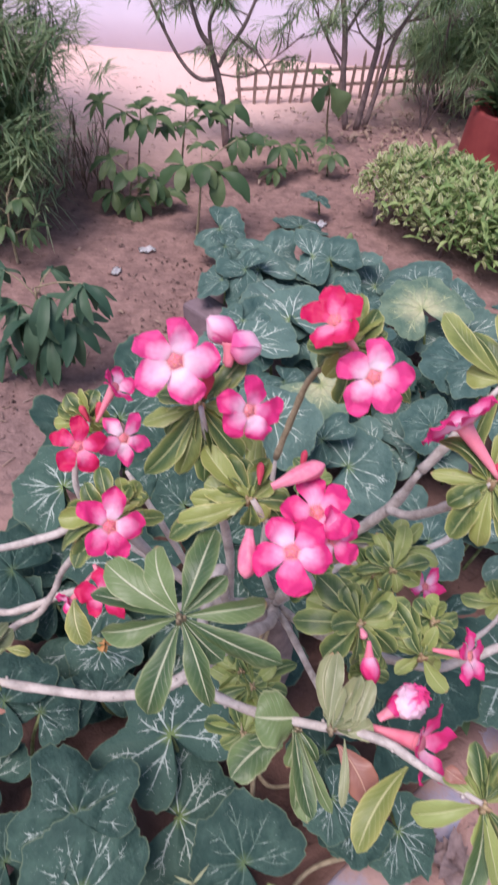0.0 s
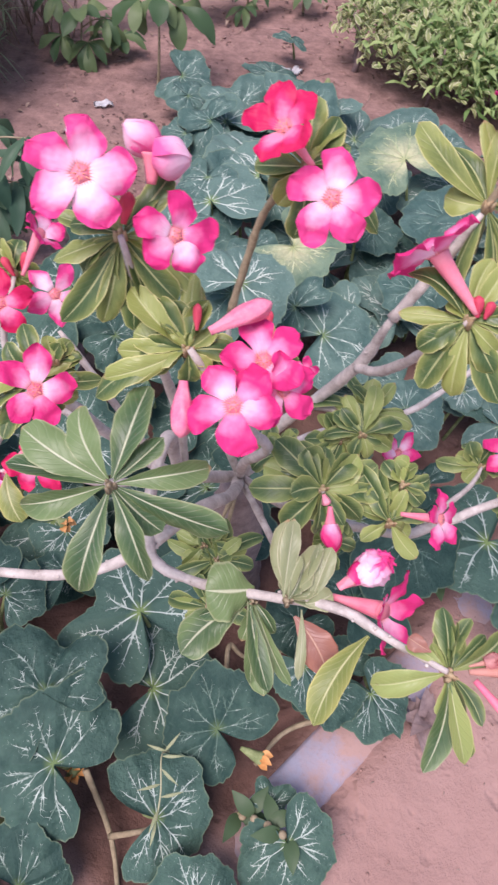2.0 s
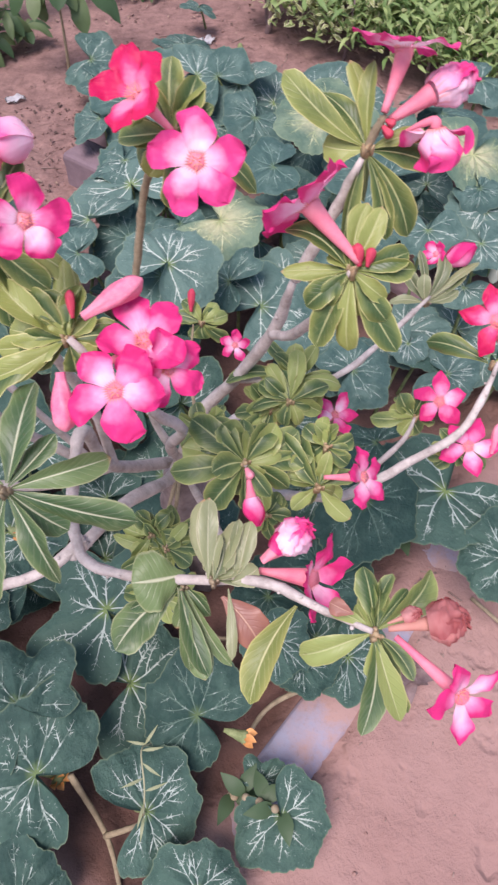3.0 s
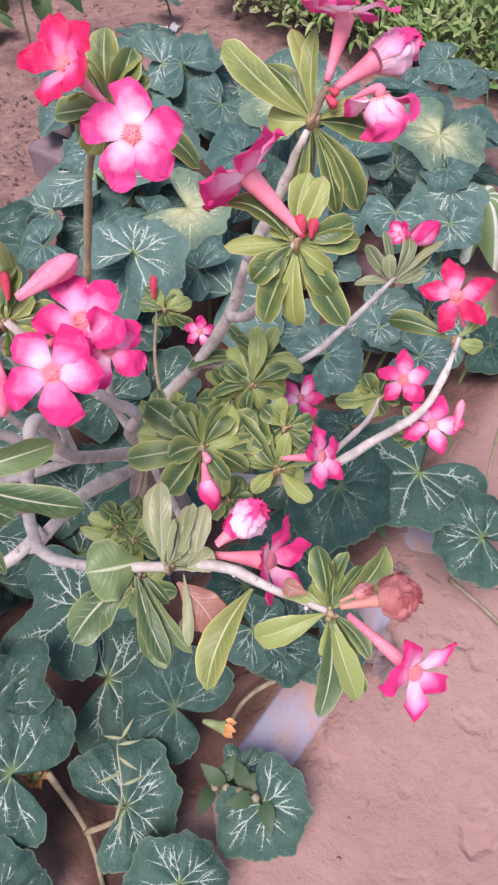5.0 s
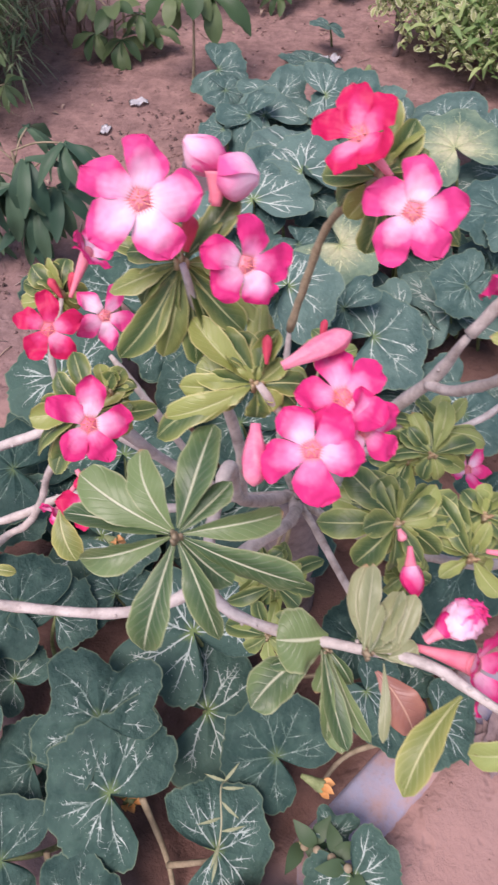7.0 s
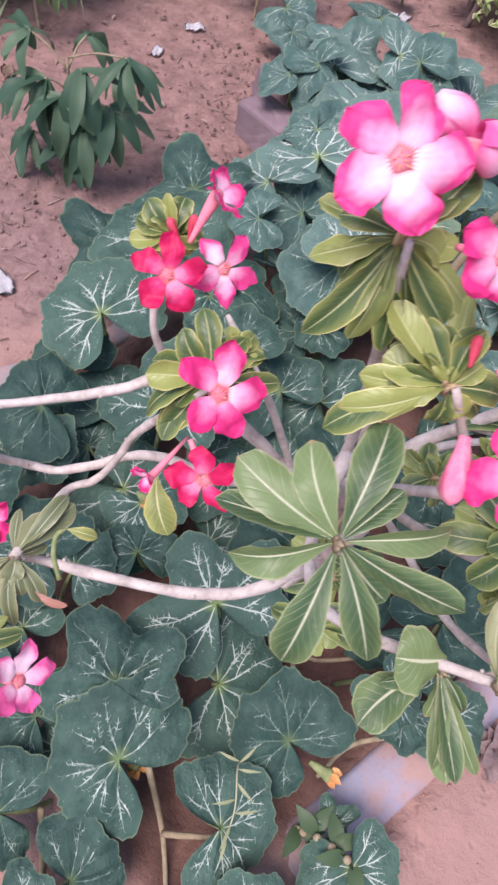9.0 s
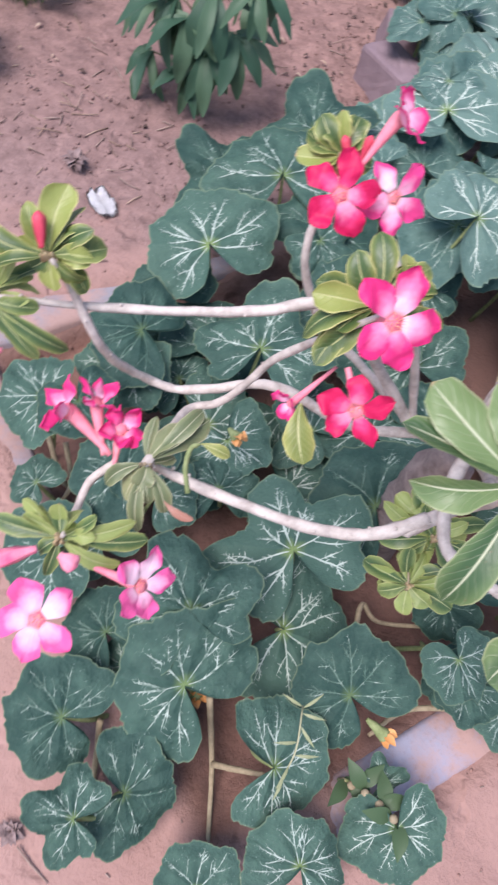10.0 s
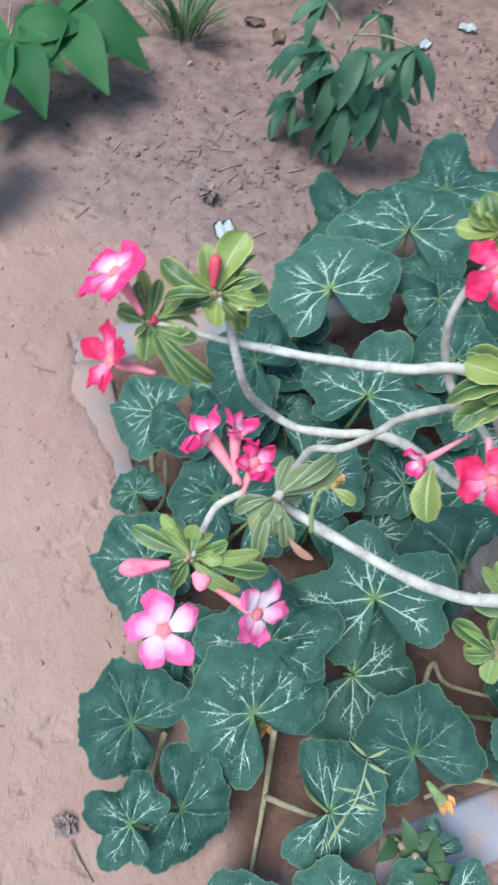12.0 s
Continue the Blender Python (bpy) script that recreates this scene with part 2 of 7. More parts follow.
def vine_leaf_material(name, dark, light, heart=None):
    """UV: u counts the main veins (whole numbers lie on one), v from the stalk to the rim."""
    m = Nodes(name, 0.6, 0.22)
    u, v = m.uv()
    cloud, fine, dot = m.noise(2.4, 3, 0.6), m.noise(16, 4, 0.65), m.noise(28, 2, 0.5)
    base = m.mix(m.smooth(m.math("ADD", cloud, m.math("MULTIPLY", m.chance(), 0.35)), 0.4, 0.9), dark, light)
    base = m.mix(m.math("MULTIPLY", m.smooth(fine, 0.45, 0.75), 0.22), base, light)
    off = m.math("ABSOLUTE", m.math("SUBTRACT", m.math("FRACT", m.math("ADD", u, 0.5)), 0.5))
    if heart:
        base = m.mix(m.math("SUBTRACT", 1.0, m.smooth(m.math("ADD", v, m.math("MULTIPLY", fine, 0.5)), 0.3, 1.0)), base, heart)
    # silver flecks between the veins, greener at the stalk
    fleck = m.math("MULTIPLY", m.smooth(dot, 0.69, 0.74), m.smooth(m.math("ADD", cloud, m.math("MULTIPLY", m.chance(), 0.3)), 0.5, 0.75))
    base = m.mix(m.math("MULTIPLY", fleck, 0.5), base, (0.5, 0.6, 0.55))
    base = m.mix(m.math("MULTIPLY", m.math("SUBTRACT", 1.0, m.smooth(m.math("ADD", v, m.math("MULTIPLY", fine, 0.1)), 0.07, 0.25)), m.math("ADD", 0.3, m.math("MULTIPLY", m.chance(), 0.5))), base, (0.22, 0.31, 0.1))
    base = m.mix(m.math("MULTIPLY", m.smooth(v, 0.965, 1.0), 0.3), base, (0.3, 0.36, 0.2))
    base = m.mix(m.math("MULTIPLY", m.smooth(m.noise(9, 5, 0.75), 0.66, 0.75), 0.3), base, (0.3, 0.26, 0.16))
    m.bump(m.math("ADD", m.math("MULTIPLY", off, 0.5), m.math("ADD", m.math("MULTIPLY", cloud, 0.8), m.math("MULTIPLY", fine, 0.25))), 0.45, 0.03)
    return m.done(base, 0.12)


def vein_material(name, leaf, silver):
    """The vein's silver comes and goes along its way."""
    m = Nodes(name, 0.55, 0.3)
    gone = m.math("ADD", m.noise(6.5, 3, 0.65), m.math("MULTIPLY", m.math("SUBTRACT", m.chance(), 0.5), 0.3))
    return m.done(m.mix(m.smooth(gone, 0.36, 0.66), leaf, silver), 0.1)


def foliage_material(name, dark, light, rough=0.6, rim=None, through=0.32):
    m = Nodes(name, rough, 0.3)
    a = m.island()
    base = m.ramp(a, (0.0, dark), (1.0, light))
    base = m.mix(m.math("MULTIPLY", m.noise(60, 3, 0.6), 0.4), base, dark)
    if rim:
        u, v = m.uv()
        side = m.math("ABSOLUTE", m.math("SUBTRACT", u, 0.5))
        cream = m.smooth(m.math("ADD", side, m.math("MULTIPLY", m.noise(90, 3, 0.6), 0.3)), 0.36, 0.5)
        base = m.mix(m.math("MULTIPLY", cream, 0.6), base, rim)
    return m.done(base, through)


def plain_material(name, dark, light, scale=40, rough=0.8):
    m = Nodes(name, rough, 0.25)
    a, b = m.noise(scale, 5, 0.65), m.noise(scale * 9, 3, 0.7)
    base = m.mix(m.math("MULTIPLY", b, 0.35), m.ramp(a, (0.3, dark), (0.7, light)), dark)
    m.bump(b, 0.3, 0.002)
    return m.done(base)


SAND, CONCRETE, BRICK, STONE = sand_material(), painted_concrete_material("painted_concrete", 0.52, (0.29, 0.295, 0.38), (0.4, 0.26, 0.23)), brick_material(), stone_material()
SANDY_CONCRETE = painted_concrete_material("sandy_concrete", 0.47, (0.24, 0.225, 0.26), (0.32, 0.205, 0.178))
WORN_CONCRETE = painted_concrete_material("worn_concrete", 0.54, (0.22, 0.215, 0.245), (0.34, 0.225, 0.2))
ROSE_BARK = bark_material("rose_bark", (0.29, 0.25, 0.225), (0.56, 0.51, 0.47), 45)
TRUNK_BARK = bark_material("trunk_bark", (0.15, 0.11, 0.105), (0.3, 0.235, 0.22), 35)
TREE_BARK = bark_material("tree_bark", (0.11, 0.075, 0.075), (0.26, 0.19, 0.18), 25)
STALK = bark_material("stalk", (0.19, 0.15, 0.095), (0.34, 0.28, 0.185), 60)
GREEN_STALK = bark_material("green_stalk", (0.12, 0.16, 0.06), (0.26, 0.3, 0.14), 60)
PETALS = {
    "pale": petal_material("petal_pale", (0.91, 0.7, 0.8), (0.86, 0.38, 0.57), (0.77, 0.065, 0.26), -0.06, 0.6),
    "white": petal_material("petal_white", (0.88, 0.64, 0.75), (0.86, 0.42, 0.6), (0.79, 0.12, 0.34), -0.05, 0.62),
    "mid": petal_material("petal_pink", (0.91, 0.58, 0.73), (0.83, 0.22, 0.43), (0.71, 0.036, 0.2), -0.06, 0.56),
    "red": petal_material("petal_crimson", (0.84, 0.28, 0.44), (0.73, 0.055, 0.2), (0.61, 0.016, 0.1), -0.06, 0.42),
    "dry": petal_material("petal_withered", (0.58, 0.27, 0.25), (0.5, 0.18, 0.17), (0.36, 0.1, 0.1), 0.2, 0.8),
}
TUBE = plain_material("flower_tube", (0.66, 0.14, 0.22), (0.78, 0.32, 0.36), 30, 0.55)
TUBE_DRY = plain_material("flower_tube_dry", (0.45, 0.2, 0.16), (0.55, 0.3, 0.24), 30, 0.7)
BUD_PINK = plain_material("bud_pink", (0.66, 0.1, 0.22), (0.85, 0.38, 0.43), 55, 0.55)
BUD_RED = plain_material("bud_red", (0.42, 0.03, 0.07), (0.6, 0.08, 0.12), 40, 0.55)
THROAT = plain_material("throat", (0.4, 0.06, 0.05), (0.66, 0.22, 0.16), 260, 0.6)
STAMEN = plain_material("stamen", (0.66, 0.16, 0.13), (0.86, 0.46, 0.32), 200, 0.6)
LEAVES = {
    "dark": adenium_leaf_material("leaf_dark", (0.048, 0.1, 0.04), (0.15, 0.225, 0.088), (0.34, 0.37, 0.2), (0.58, 0.61, 0.42), 0.09),
    "mid": adenium_leaf_material("leaf_mid", (0.055, 0.108, 0.04), (0.28, 0.345, 0.11), (0.44, 0.45, 0.18), (0.46, 0.5, 0.24), 0.07),
    "light": adenium_leaf_material("leaf_light", (0.055, 0.105, 0.034), (0.275, 0.32, 0.092), (0.6, 0.57, 0.25), (0.5, 0.53, 0.25), 0.06),
    "grey": adenium_leaf_material("leaf_grey", (0.12, 0.155, 0.075), (0.26, 0.29, 0.15), (0.46, 0.44, 0.28), (0.5, 0.5, 0.34), 0.06),
    "yellow": adenium_leaf_material("leaf_yellow", (0.17, 0.21, 0.055), (0.37, 0.38, 0.12), (0.55, 0.5, 0.18), (0.6, 0.6, 0.32), 0.2),
    "dry": adenium_leaf_material("leaf_dry", (0.27, 0.115, 0.088), (0.39, 0.185, 0.135), (0.3, 0.12, 0.08), (0.5, 0.3, 0.22)),
}
VINE_LOOKS = {
    "green": (vine_leaf_material("vine_leaf_green", (0.022, 0.058, 0.047), (0.06, 0.121, 0.092)), vein_material("vein_silver", (0.06, 0.12, 0.09), (0.4, 0.48, 0.42))),
    "dusty": (vine_leaf_material("vine_leaf_dusty", (0.046, 0.102, 0.09), (0.11, 0.19, 0.16)), vein_material("vein_dusty", (0.13, 0.22, 0.18), (0.5, 0.58, 0.51))),
    "aged": (vine_leaf_material("vine_leaf_aged", (0.08, 0.15, 0.11), (0.2, 0.28, 0.18), (0.5, 0.5, 0.3)), vein_material("vein_aged", (0.26, 0.33, 0.18), (0.5, 0.53, 0.33))),
}
NEEDLES = foliage_material("needle_leaves", (0.15, 0.27, 0.15), (0.5, 0.59, 0.34), through=0.5)
HEDGE = foliage_material("variegated_leaves", (0.15, 0.21, 0.07), (0.44, 0.47, 0.21), 0.55, (0.7, 0.68, 0.45))
DUSTY_LEAF = VINE_LOOKS["dusty"][0]
WILTED_RIB = plain_material("wilted_rib", (0.42, 0.45, 0.36), (0.66, 0.66, 0.55), 40, 0.7)
HEDGE_GREEN = foliage_material("hedge_green_leaves", (0.14, 0.25, 0.08), (0.42, 0.52, 0.22), 0.55)
CASSAVA = foliage_material("cassava_leaves", (0.055, 0.11, 0.05), (0.17, 0.23, 0.1), 0.5)
CASSAVA_DARK = foliage_material("cassava_dark_leaves", (0.04, 0.095, 0.06), (0.12, 0.2, 0.115), 0.5)
WEED = foliage_material("weed_leaves", (0.06, 0.11, 0.055), (0.12, 0.19, 0.09), 0.5)
NUB = bark_material("shoot_nub", (0.3, 0.19, 0.11), (0.5, 0.4, 0.24), 80)
FRESH = foliage_material("fresh_leaves", (0.034, 0.11, 0.036), (0.07, 0.18, 0.058), 0.6)
DRY = plain_material("dry_leaves", (0.16, 0.1, 0.075), (0.48, 0.36, 0.28), 14)
ROT = plain_material("rotted_leaves", (0.05, 0.034, 0.03), (0.14, 0.09, 0.075), 30)
TWIG = plain_material("twigs", (0.16, 0.1, 0.085), (0.42, 0.32, 0.27), 20)
PAPER = plain_material("paper", (0.6, 0.6, 0.62), (0.82, 0.82, 0.84), 60)
WHITEWASH = plain_material("whitewash", (0.73, 0.69, 0.82), (0.82, 0.78, 0.9), 1.5)
TERRACOTTA = plain_material("red_pot_paint", (0.2, 0.033, 0.034), (0.29, 0.06, 0.055), 12, 0.6)
PICKET = plain_material("weathered_picket", (0.26, 0.18, 0.155), (0.42, 0.3, 0.26), 30)
MUD = plain_material("mud_wall", (0.2, 0.13, 0.11), (0.3, 0.2, 0.17), 8)
YELLOW = plain_material("yellow_petals", (0.5, 0.21, 0.06), (0.68, 0.36, 0.15), 40, 0.6)


# ---- helpers for meshes ----
PLACES = {}


def attach(ob, parent):
    """Parents ob, whose own place is given in the world."""
    if parent is not None:
        ob.parent = parent
        ob.matrix_parent_inverse = PLACES.get(parent.name, Matrix()).inverted()


def mesh_object(name, bm, material, parent=None, label="", smooth=True):
    data = bpy.data.meshes.new(name)
    bm.to_mesh(data)
    bm.free()
    for p in data.polygons:
        p.use_smooth = smooth
    data.materials.append(material)
    ob = new(name, data)
    attach(ob, parent)
    return tagged(ob, label)


part = mesh_object


def empty(name, label, category, group="", kind="", at=(0, 0, 0)):
    ob = new(name)
    ob.empty_display_size = 0.05
    ob.location = at
    PLACES[ob.name] = Matrix.Translation(at)
    return tagged(ob, label, category, group, kind)


def spline(points, steps):
    """Catmull-Rom points through the given ones."""
    p = [Vector(q) for q in points]
    p = [2 * p[0] - p[1], *p, 2 * p[-1] - p[-2]]
    found = []
    for i in range(1, len(p) - 2):
        a, b, c, d = p[i - 1 : i + 3]
        for k in range(steps):
            t = k / steps
            found.append(0.5 * (2 * b + (c - a) * t + (2 * a - 5 * b + 4 * c - d) * t * t + (3 * b - a - 3 * c + d) * t ** 3))
    found.append(p[-2])
    return found


def tube(bm, points, radius, sides=8, knobs=0.0, ridges=0.0):
    """A tube along points; radius: a function of 0..1."""
    rings, n = [], len(points)
    side = None
    for i, q in enumerate(points):
        way = (points[min(i + 1, n - 1)] - points[max(i - 1, 0)]).normalized()
        if side is None:
            side = way.orthogonal().normalized()
        side = (side - way * side.dot(way)).normalized()
        other = way.cross(side)
        r = radius(i / (n - 1))
        ring = []
        for k in range(sides):
            a = 2 * math.pi * k / sides
            rr = r * (1 + knobs * (noise.noise(q * 90 + Vector((k * 3.1, 0, 0)))) + ridges * math.sin(5 * a + 5.0 * i / n))
            ring.append(bm.verts.new(q + (side * math.cos(a) + other * math.sin(a)) * rr))
        rings.append(ring)
    for a, b in zip(rings, rings[1:]):
        for k in range(sides):
            bm.faces.new((a[k], a[(k + 1) % sides], b[(k + 1) % sides], b[k]))
    bm.faces.new(rings[0][::-1])
    bm.faces.new(rings[-1])


def frame_of(way, up):
    """Three axes: along way, across, and the side nearest to up."""
    y = Vector(way).normalized()
    x = y.cross(Vector(up))
    if x.length < 1e-3:
        x = y.orthogonal()
    x.normalize()
    return x, y, x.cross(y)


def blade(bm, base, tip, width, up, profile, rows=8, cols=4, arch=0.1, fold=0.25, wave=0.0, seed=0.0, twist=0.0):
    """A leaf blade from base to tip with UVs; profile: half width, 0..1 along it."""
    base, tip = Vector(base), Vector(tip)
    x, y, z = frame_of(tip - base, up)
    length = (tip - base).length
    layer = bm.loops.layers.uv.verify()
    grid = []
    for i in range(rows + 1):
        s = i / rows
        half, line = width / 2 * profile(s), []
        ca, sa = math.cos(twist * s), math.sin(twist * s)
        xs, zs = x * ca + z * sa, z * ca - x * sa
        for k in range(cols + 1):
            u = 2 * k / cols - 1
            lift = fold * abs(u) * half
            lift += wave * half * math.sin(7 * s + seed) * u + wave * 0.6 * half * math.sin(13 * s + 2 * seed) * abs(u)
            line.append((bm.verts.new(base + y * (length * s) + xs * (u * half) + zs * lift + z * (arch * length * math.sin(math.pi * min(1, s * 1.05)))), (u / 2 + 0.5, s)))
        grid.append(line)
    for a, b in zip(grid, grid[1:]):
        for k in range(cols):
            corners = (a[k], a[k + 1], b[k + 1], b[k])
            face = bm.faces.new([c[0] for c in corners])
            for loop, c in zip(face.loops, corners):
                loop[layer].uv = c[1]


def strap(s):
    """A lobe that joins its neighbours at the foot and ends in a short point."""
    return max(0.02, 0.5 + 0.5 * math.sin(math.pi / 2 * min(1.0, s / 0.6))) * max(0.02, 1 - max(0.0, s - 0.6) / 0.4) ** 0.55


def lance(s):
    return max(0.02, math.sin(math.pi * min(1, s ** 0.8)))


def finger(s):
    """A long leaflet, broadest past its middle, with a short point."""
    return max(0.02, math.sin(math.pi * min(1.0, s ** 1.25)) ** 0.75)


# ---- the ground: one sheet, sunk inside the kerbed bed, out to the horizon ----
# the bed is a rectangle turned by 45 degrees: u runs right and towards the camera, v right and away
BED = Vector((0.187, 0.944, 0))
U0, U1, V0, V1, KERB = -0.97, -0.10, 0.165, 1.43, 0.085


def bed_place(u, v, z=0.0):
    return Vector(((u + v) * ROOT, (v - u) * ROOT, z))


def swell(x, y, low, high):
    return max(0.0, min(1.0, min(x - low, high - x) / y))


def ground_height(x, y):
    u, v = (x - y) * ROOT, (x + y) * ROOT
    inside = min(u - U0, U1 - u, v - V0, V1 - v)
    z = 0.011 * noise.noise(Vector((x * 2.1, y * 2.1, 0))) + 0.005 * noise.noise(Vector((x * 9, y * 9, 3)))
    near = max(0.0, 1 - math.hypot(x, y - 0.8) / 6)
    z += near * (0.003 * noise.noise(Vector((x * 33, y * 33, 7))) + 0.002 * noise.noise(Vector((x * 80, y * 80, 9))))
    if inside > -KERB - 0.12:
        # blown sand buries most of the kerb but for a few stretches
        ragged = 0.45 * noise.noise(Vector((x * 11, y * 11, 5))) + 0.25 * noise.noise(Vector((x * 30, y * 30, 6)))
        bare = max(swell(v, 0.12, 0.30, 0.84) * swell(u, 0.05, -0.16, 0.03) * min(1.0, max(0.0, (0.03 - u) / 0.05)),
                   swell(u, 0.15, -1.25, -0.5) * swell(v, 0.02, 0.066, 0.3),
                   swell(v, 0.2, -0.1, 0.78) * swell(u, 0.02, -1.07, -0.9),
                   swell(v, 0.04, 1.36, 1.6) * swell(u, 0.15, -1.0, 0.05))
        # the outer half of every bar lies under blown sand, with a ragged edge
        bare *= max(0.0, min(1.0, (inside + KERB * ((1.5 if u > -0.13 else 0.8) + 0.5 * noise.noise(Vector((x * 6, y * 6, 8))))) / 0.06))
        bare = max(0.0, min(1.0, bare * 1.5 + ragged - 0.25)) if bare > 0 else 0.0
        fade = max(0.0, min(1.0, (inside + KERB + 0.12) / 0.12))
        z += fade * (0.013 * (1 - bare) - 0.008 * bare)
        if inside > 0:
            k = min(1.0, inside / (0.03 + 0.12 * (1 - bare)))
            z = z * (1 - k) + k * (-0.05 + 0.02 * noise.noise(Vector((x * 12, y * 12, 1))))
    return z


def build_ground():
    radii, r = [0.0], 0.0
    while r < 400:
        r += 0.014 if r < 1.0 else 0.014 * (r / 1.0) ** 1.6
        radii.append(r)
    turns = 260
    verts = [(BED.x, BED.y, ground_height(BED.x, BED.y))]
    for r in radii[1:]:
        for k in range(turns):
            a = 2 * math.pi * k / turns
            x, y = BED.x + r * math.cos(a), BED.y + r * math.sin(a)
            verts.append((x, y, ground_height(x, y) if r < 40 else 0.0))
    faces = [(0, 1 + k, 1 + (k + 1) % turns) for k in range(turns)]
    for i in range(len(radii) - 2):
        a, b = 1 + i * turns, 1 + (i + 1) * turns
        faces += [(a + k, b + k, b + (k + 1) % turns, a + (k + 1) % turns) for k in range(turns)]
    data = bpy.data.meshes.new("ground")
    data.from_pydata(verts, [], faces)
    for p in data.polygons:
        p.use_smooth = True
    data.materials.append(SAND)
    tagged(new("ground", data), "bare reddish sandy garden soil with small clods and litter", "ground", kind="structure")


build_ground()


def build_kerb():
    """Four worn cast bars round the bed, their tops almost level with the sand."""
    bed = empty("bed_kerb", "low blue-grey painted concrete bed kerb half buried in sand", "kerb", at=bed_place(-0.535, 0.8))
    sides = [((U0 - KERB, V0 - KERB), (U0 - KERB, V1 + KERB), (KERB, 0), WORN_CONCRETE), ((U1, V0), (U1, V1), (KERB, 0), CONCRETE),
             ((U0, V0 - KERB), (U1 + KERB, V0 - KERB), (0, KERB), SANDY_CONCRETE), ((U0, V1), (U1 + KERB, V1), (0, KERB), BRICK)]
    for (u0, v0), (u1, v1), (du, dv), material in sides:
        bm = bmesh.new()
        steps, rows = 40, []
        for k in range(steps + 1):
            s = k / steps
            u, v = u0 + (u1 - u0) * s, v0 + (v1 - v0) * s
            row = []
            for w, z in ((0.0, -0.14), (0.0, -0.004), (0.08, 0.005), (0.5, 0.007), (0.92, 0.005), (1.0, -0.004), (1.0, -0.14)):
                p = bed_place(u + du * w, v + dv * w, z)
                p.z += 0.004 * noise.noise(p * 9) + 0.002 * noise.noise(p * 40)
                row.append(bm.verts.new(p + Vector((noise.noise(p * 14), noise.noise(p * 14 + Vector((9, 0, 0))), 0)) * 0.004))
            rows.append(row)
        for p, q in zip(rows, rows[1:]):
            for i in range(6):
                bm.faces.new((p[i], q[i], q[i + 1], p[i + 1]))
        bm.faces.new(rows[0])
        bm.faces.new(rows[-1][::-1])
        bmesh.ops.recalc_face_normals(bm, faces=bm.faces)
        part("kerb_bar", bm, material, bed, "violet-brown bare kerb" if material is BRICK else "")


build_kerb()


def build_wall(name, label, x0, x1, y, thick, high, material, turn=0.0):
    bm = bmesh.new()
    cols, rows = 40, 8
    for side, yy in ((0, 0.0), (1, thick)):
        grid = [[bm.verts.new((x0 + (x1 - x0) * i / cols, yy + 0.008 * noise.noise(Vector((i * 0.7, j * 0.7, side * 5))), -0.1 + (high + 0.1) * j / rows)) for i in range(cols + 1)] for j in range(rows + 1)]
        for a, b in zip(grid, grid[1:]):
            for i in range(cols):
                f = (a[i], a[i + 1], b[i + 1], b[i])
                bm.faces.new(f if side == 0 else f[::-1])
        if side == 0:
            front = grid
    for a, b in ((front[-1], grid[-1]), (grid[0], front[0])):
        for i in range(cols):
            bm.faces.new((a[i], a[i + 1], b[i + 1], b[i]))
    for i in (0, cols):
        for j in range(rows):
            f = (front[j][i], front[j + 1][i], grid[j + 1][i], grid[j][i])
            bm.faces.new(f if i else f[::-1])
    ob = mesh_object(name, bm, material)
    ob.matrix_world = pose(0, y, 0, 0, 0, turn)
    return tagged(ob, label, "wall", kind="structure")


build_wall("wall_east", "low dark mud bank behind the saplings", 0.82, 3.2, 4.5, 0.12, 0.17, MUD)
build_wall("wall_north", "whitewashed garden wall with faint violet stains", -7, 7, 4.75, 0.15, 2.2, WHITEWASH)

# ---- the desert rose ----
ROSE = empty("desert_rose", "flowering desert rose with pale bent stems and pink flowers", "flowering shrub", at=(0.175, 0.72, -0.05))


def build_trunk():
    bm = bmesh.new()
    line = spline([(0.175, 0.72, -0.09), (0.175, 0.715, 0.0), (0.174, 0.70, 0.14), (0.17, 0.685, 0.27), (0.168, 0.672, 0.38)], 5)
    tube(bm, line, lambda s: 0.045 - 0.012 * s + 0.002 * math.sin(11 * s) - 0.012 * max(0.0, s - 0.8) / 0.2, 18, 0.22)
    part("trunk", bm, TRUNK_BARK, ROSE, "swollen grey-brown trunk")


build_trunk()


def branch(points, r0, r1, bark=None):
    bm = bmesh.new()
    points = [Vector(p) for p in points]
    points[-1] = points[-1] + (points[-2] - points[-1]).normalized() * 0.002
    line = spline(points, 6)
    tube(bm, line, lambda s: (r0 + (r1 - r0) * s) * 0.68 * (1 + 0.05 * math.sin(40 * s)) * (1 - 0.45 * max(0, s - 0.85) / 0.15), 8, 0.28)
    rnd = random.Random(len(line) + int(1e4 * abs(points[-1][0])))
    for q in line[2:-1:2]:
        # old leaf scars
        way = Vector((rnd.uniform(-1, 1), rnd.uniform(-1, 1), rnd.uniform(-0.3, 1))).normalized()
        spot = q + way * (r0 + r1) * 0.33
        bmesh.ops.create_icosphere(bm, subdivisions=1, radius=(r0 + r1) * rnd.uniform(0.06, 0.13), matrix=Matrix.Translation(spot))
    return part("branch", bm, bark or (ROSE_BARK if r0 > 0.0045 else STALK), ROSE)


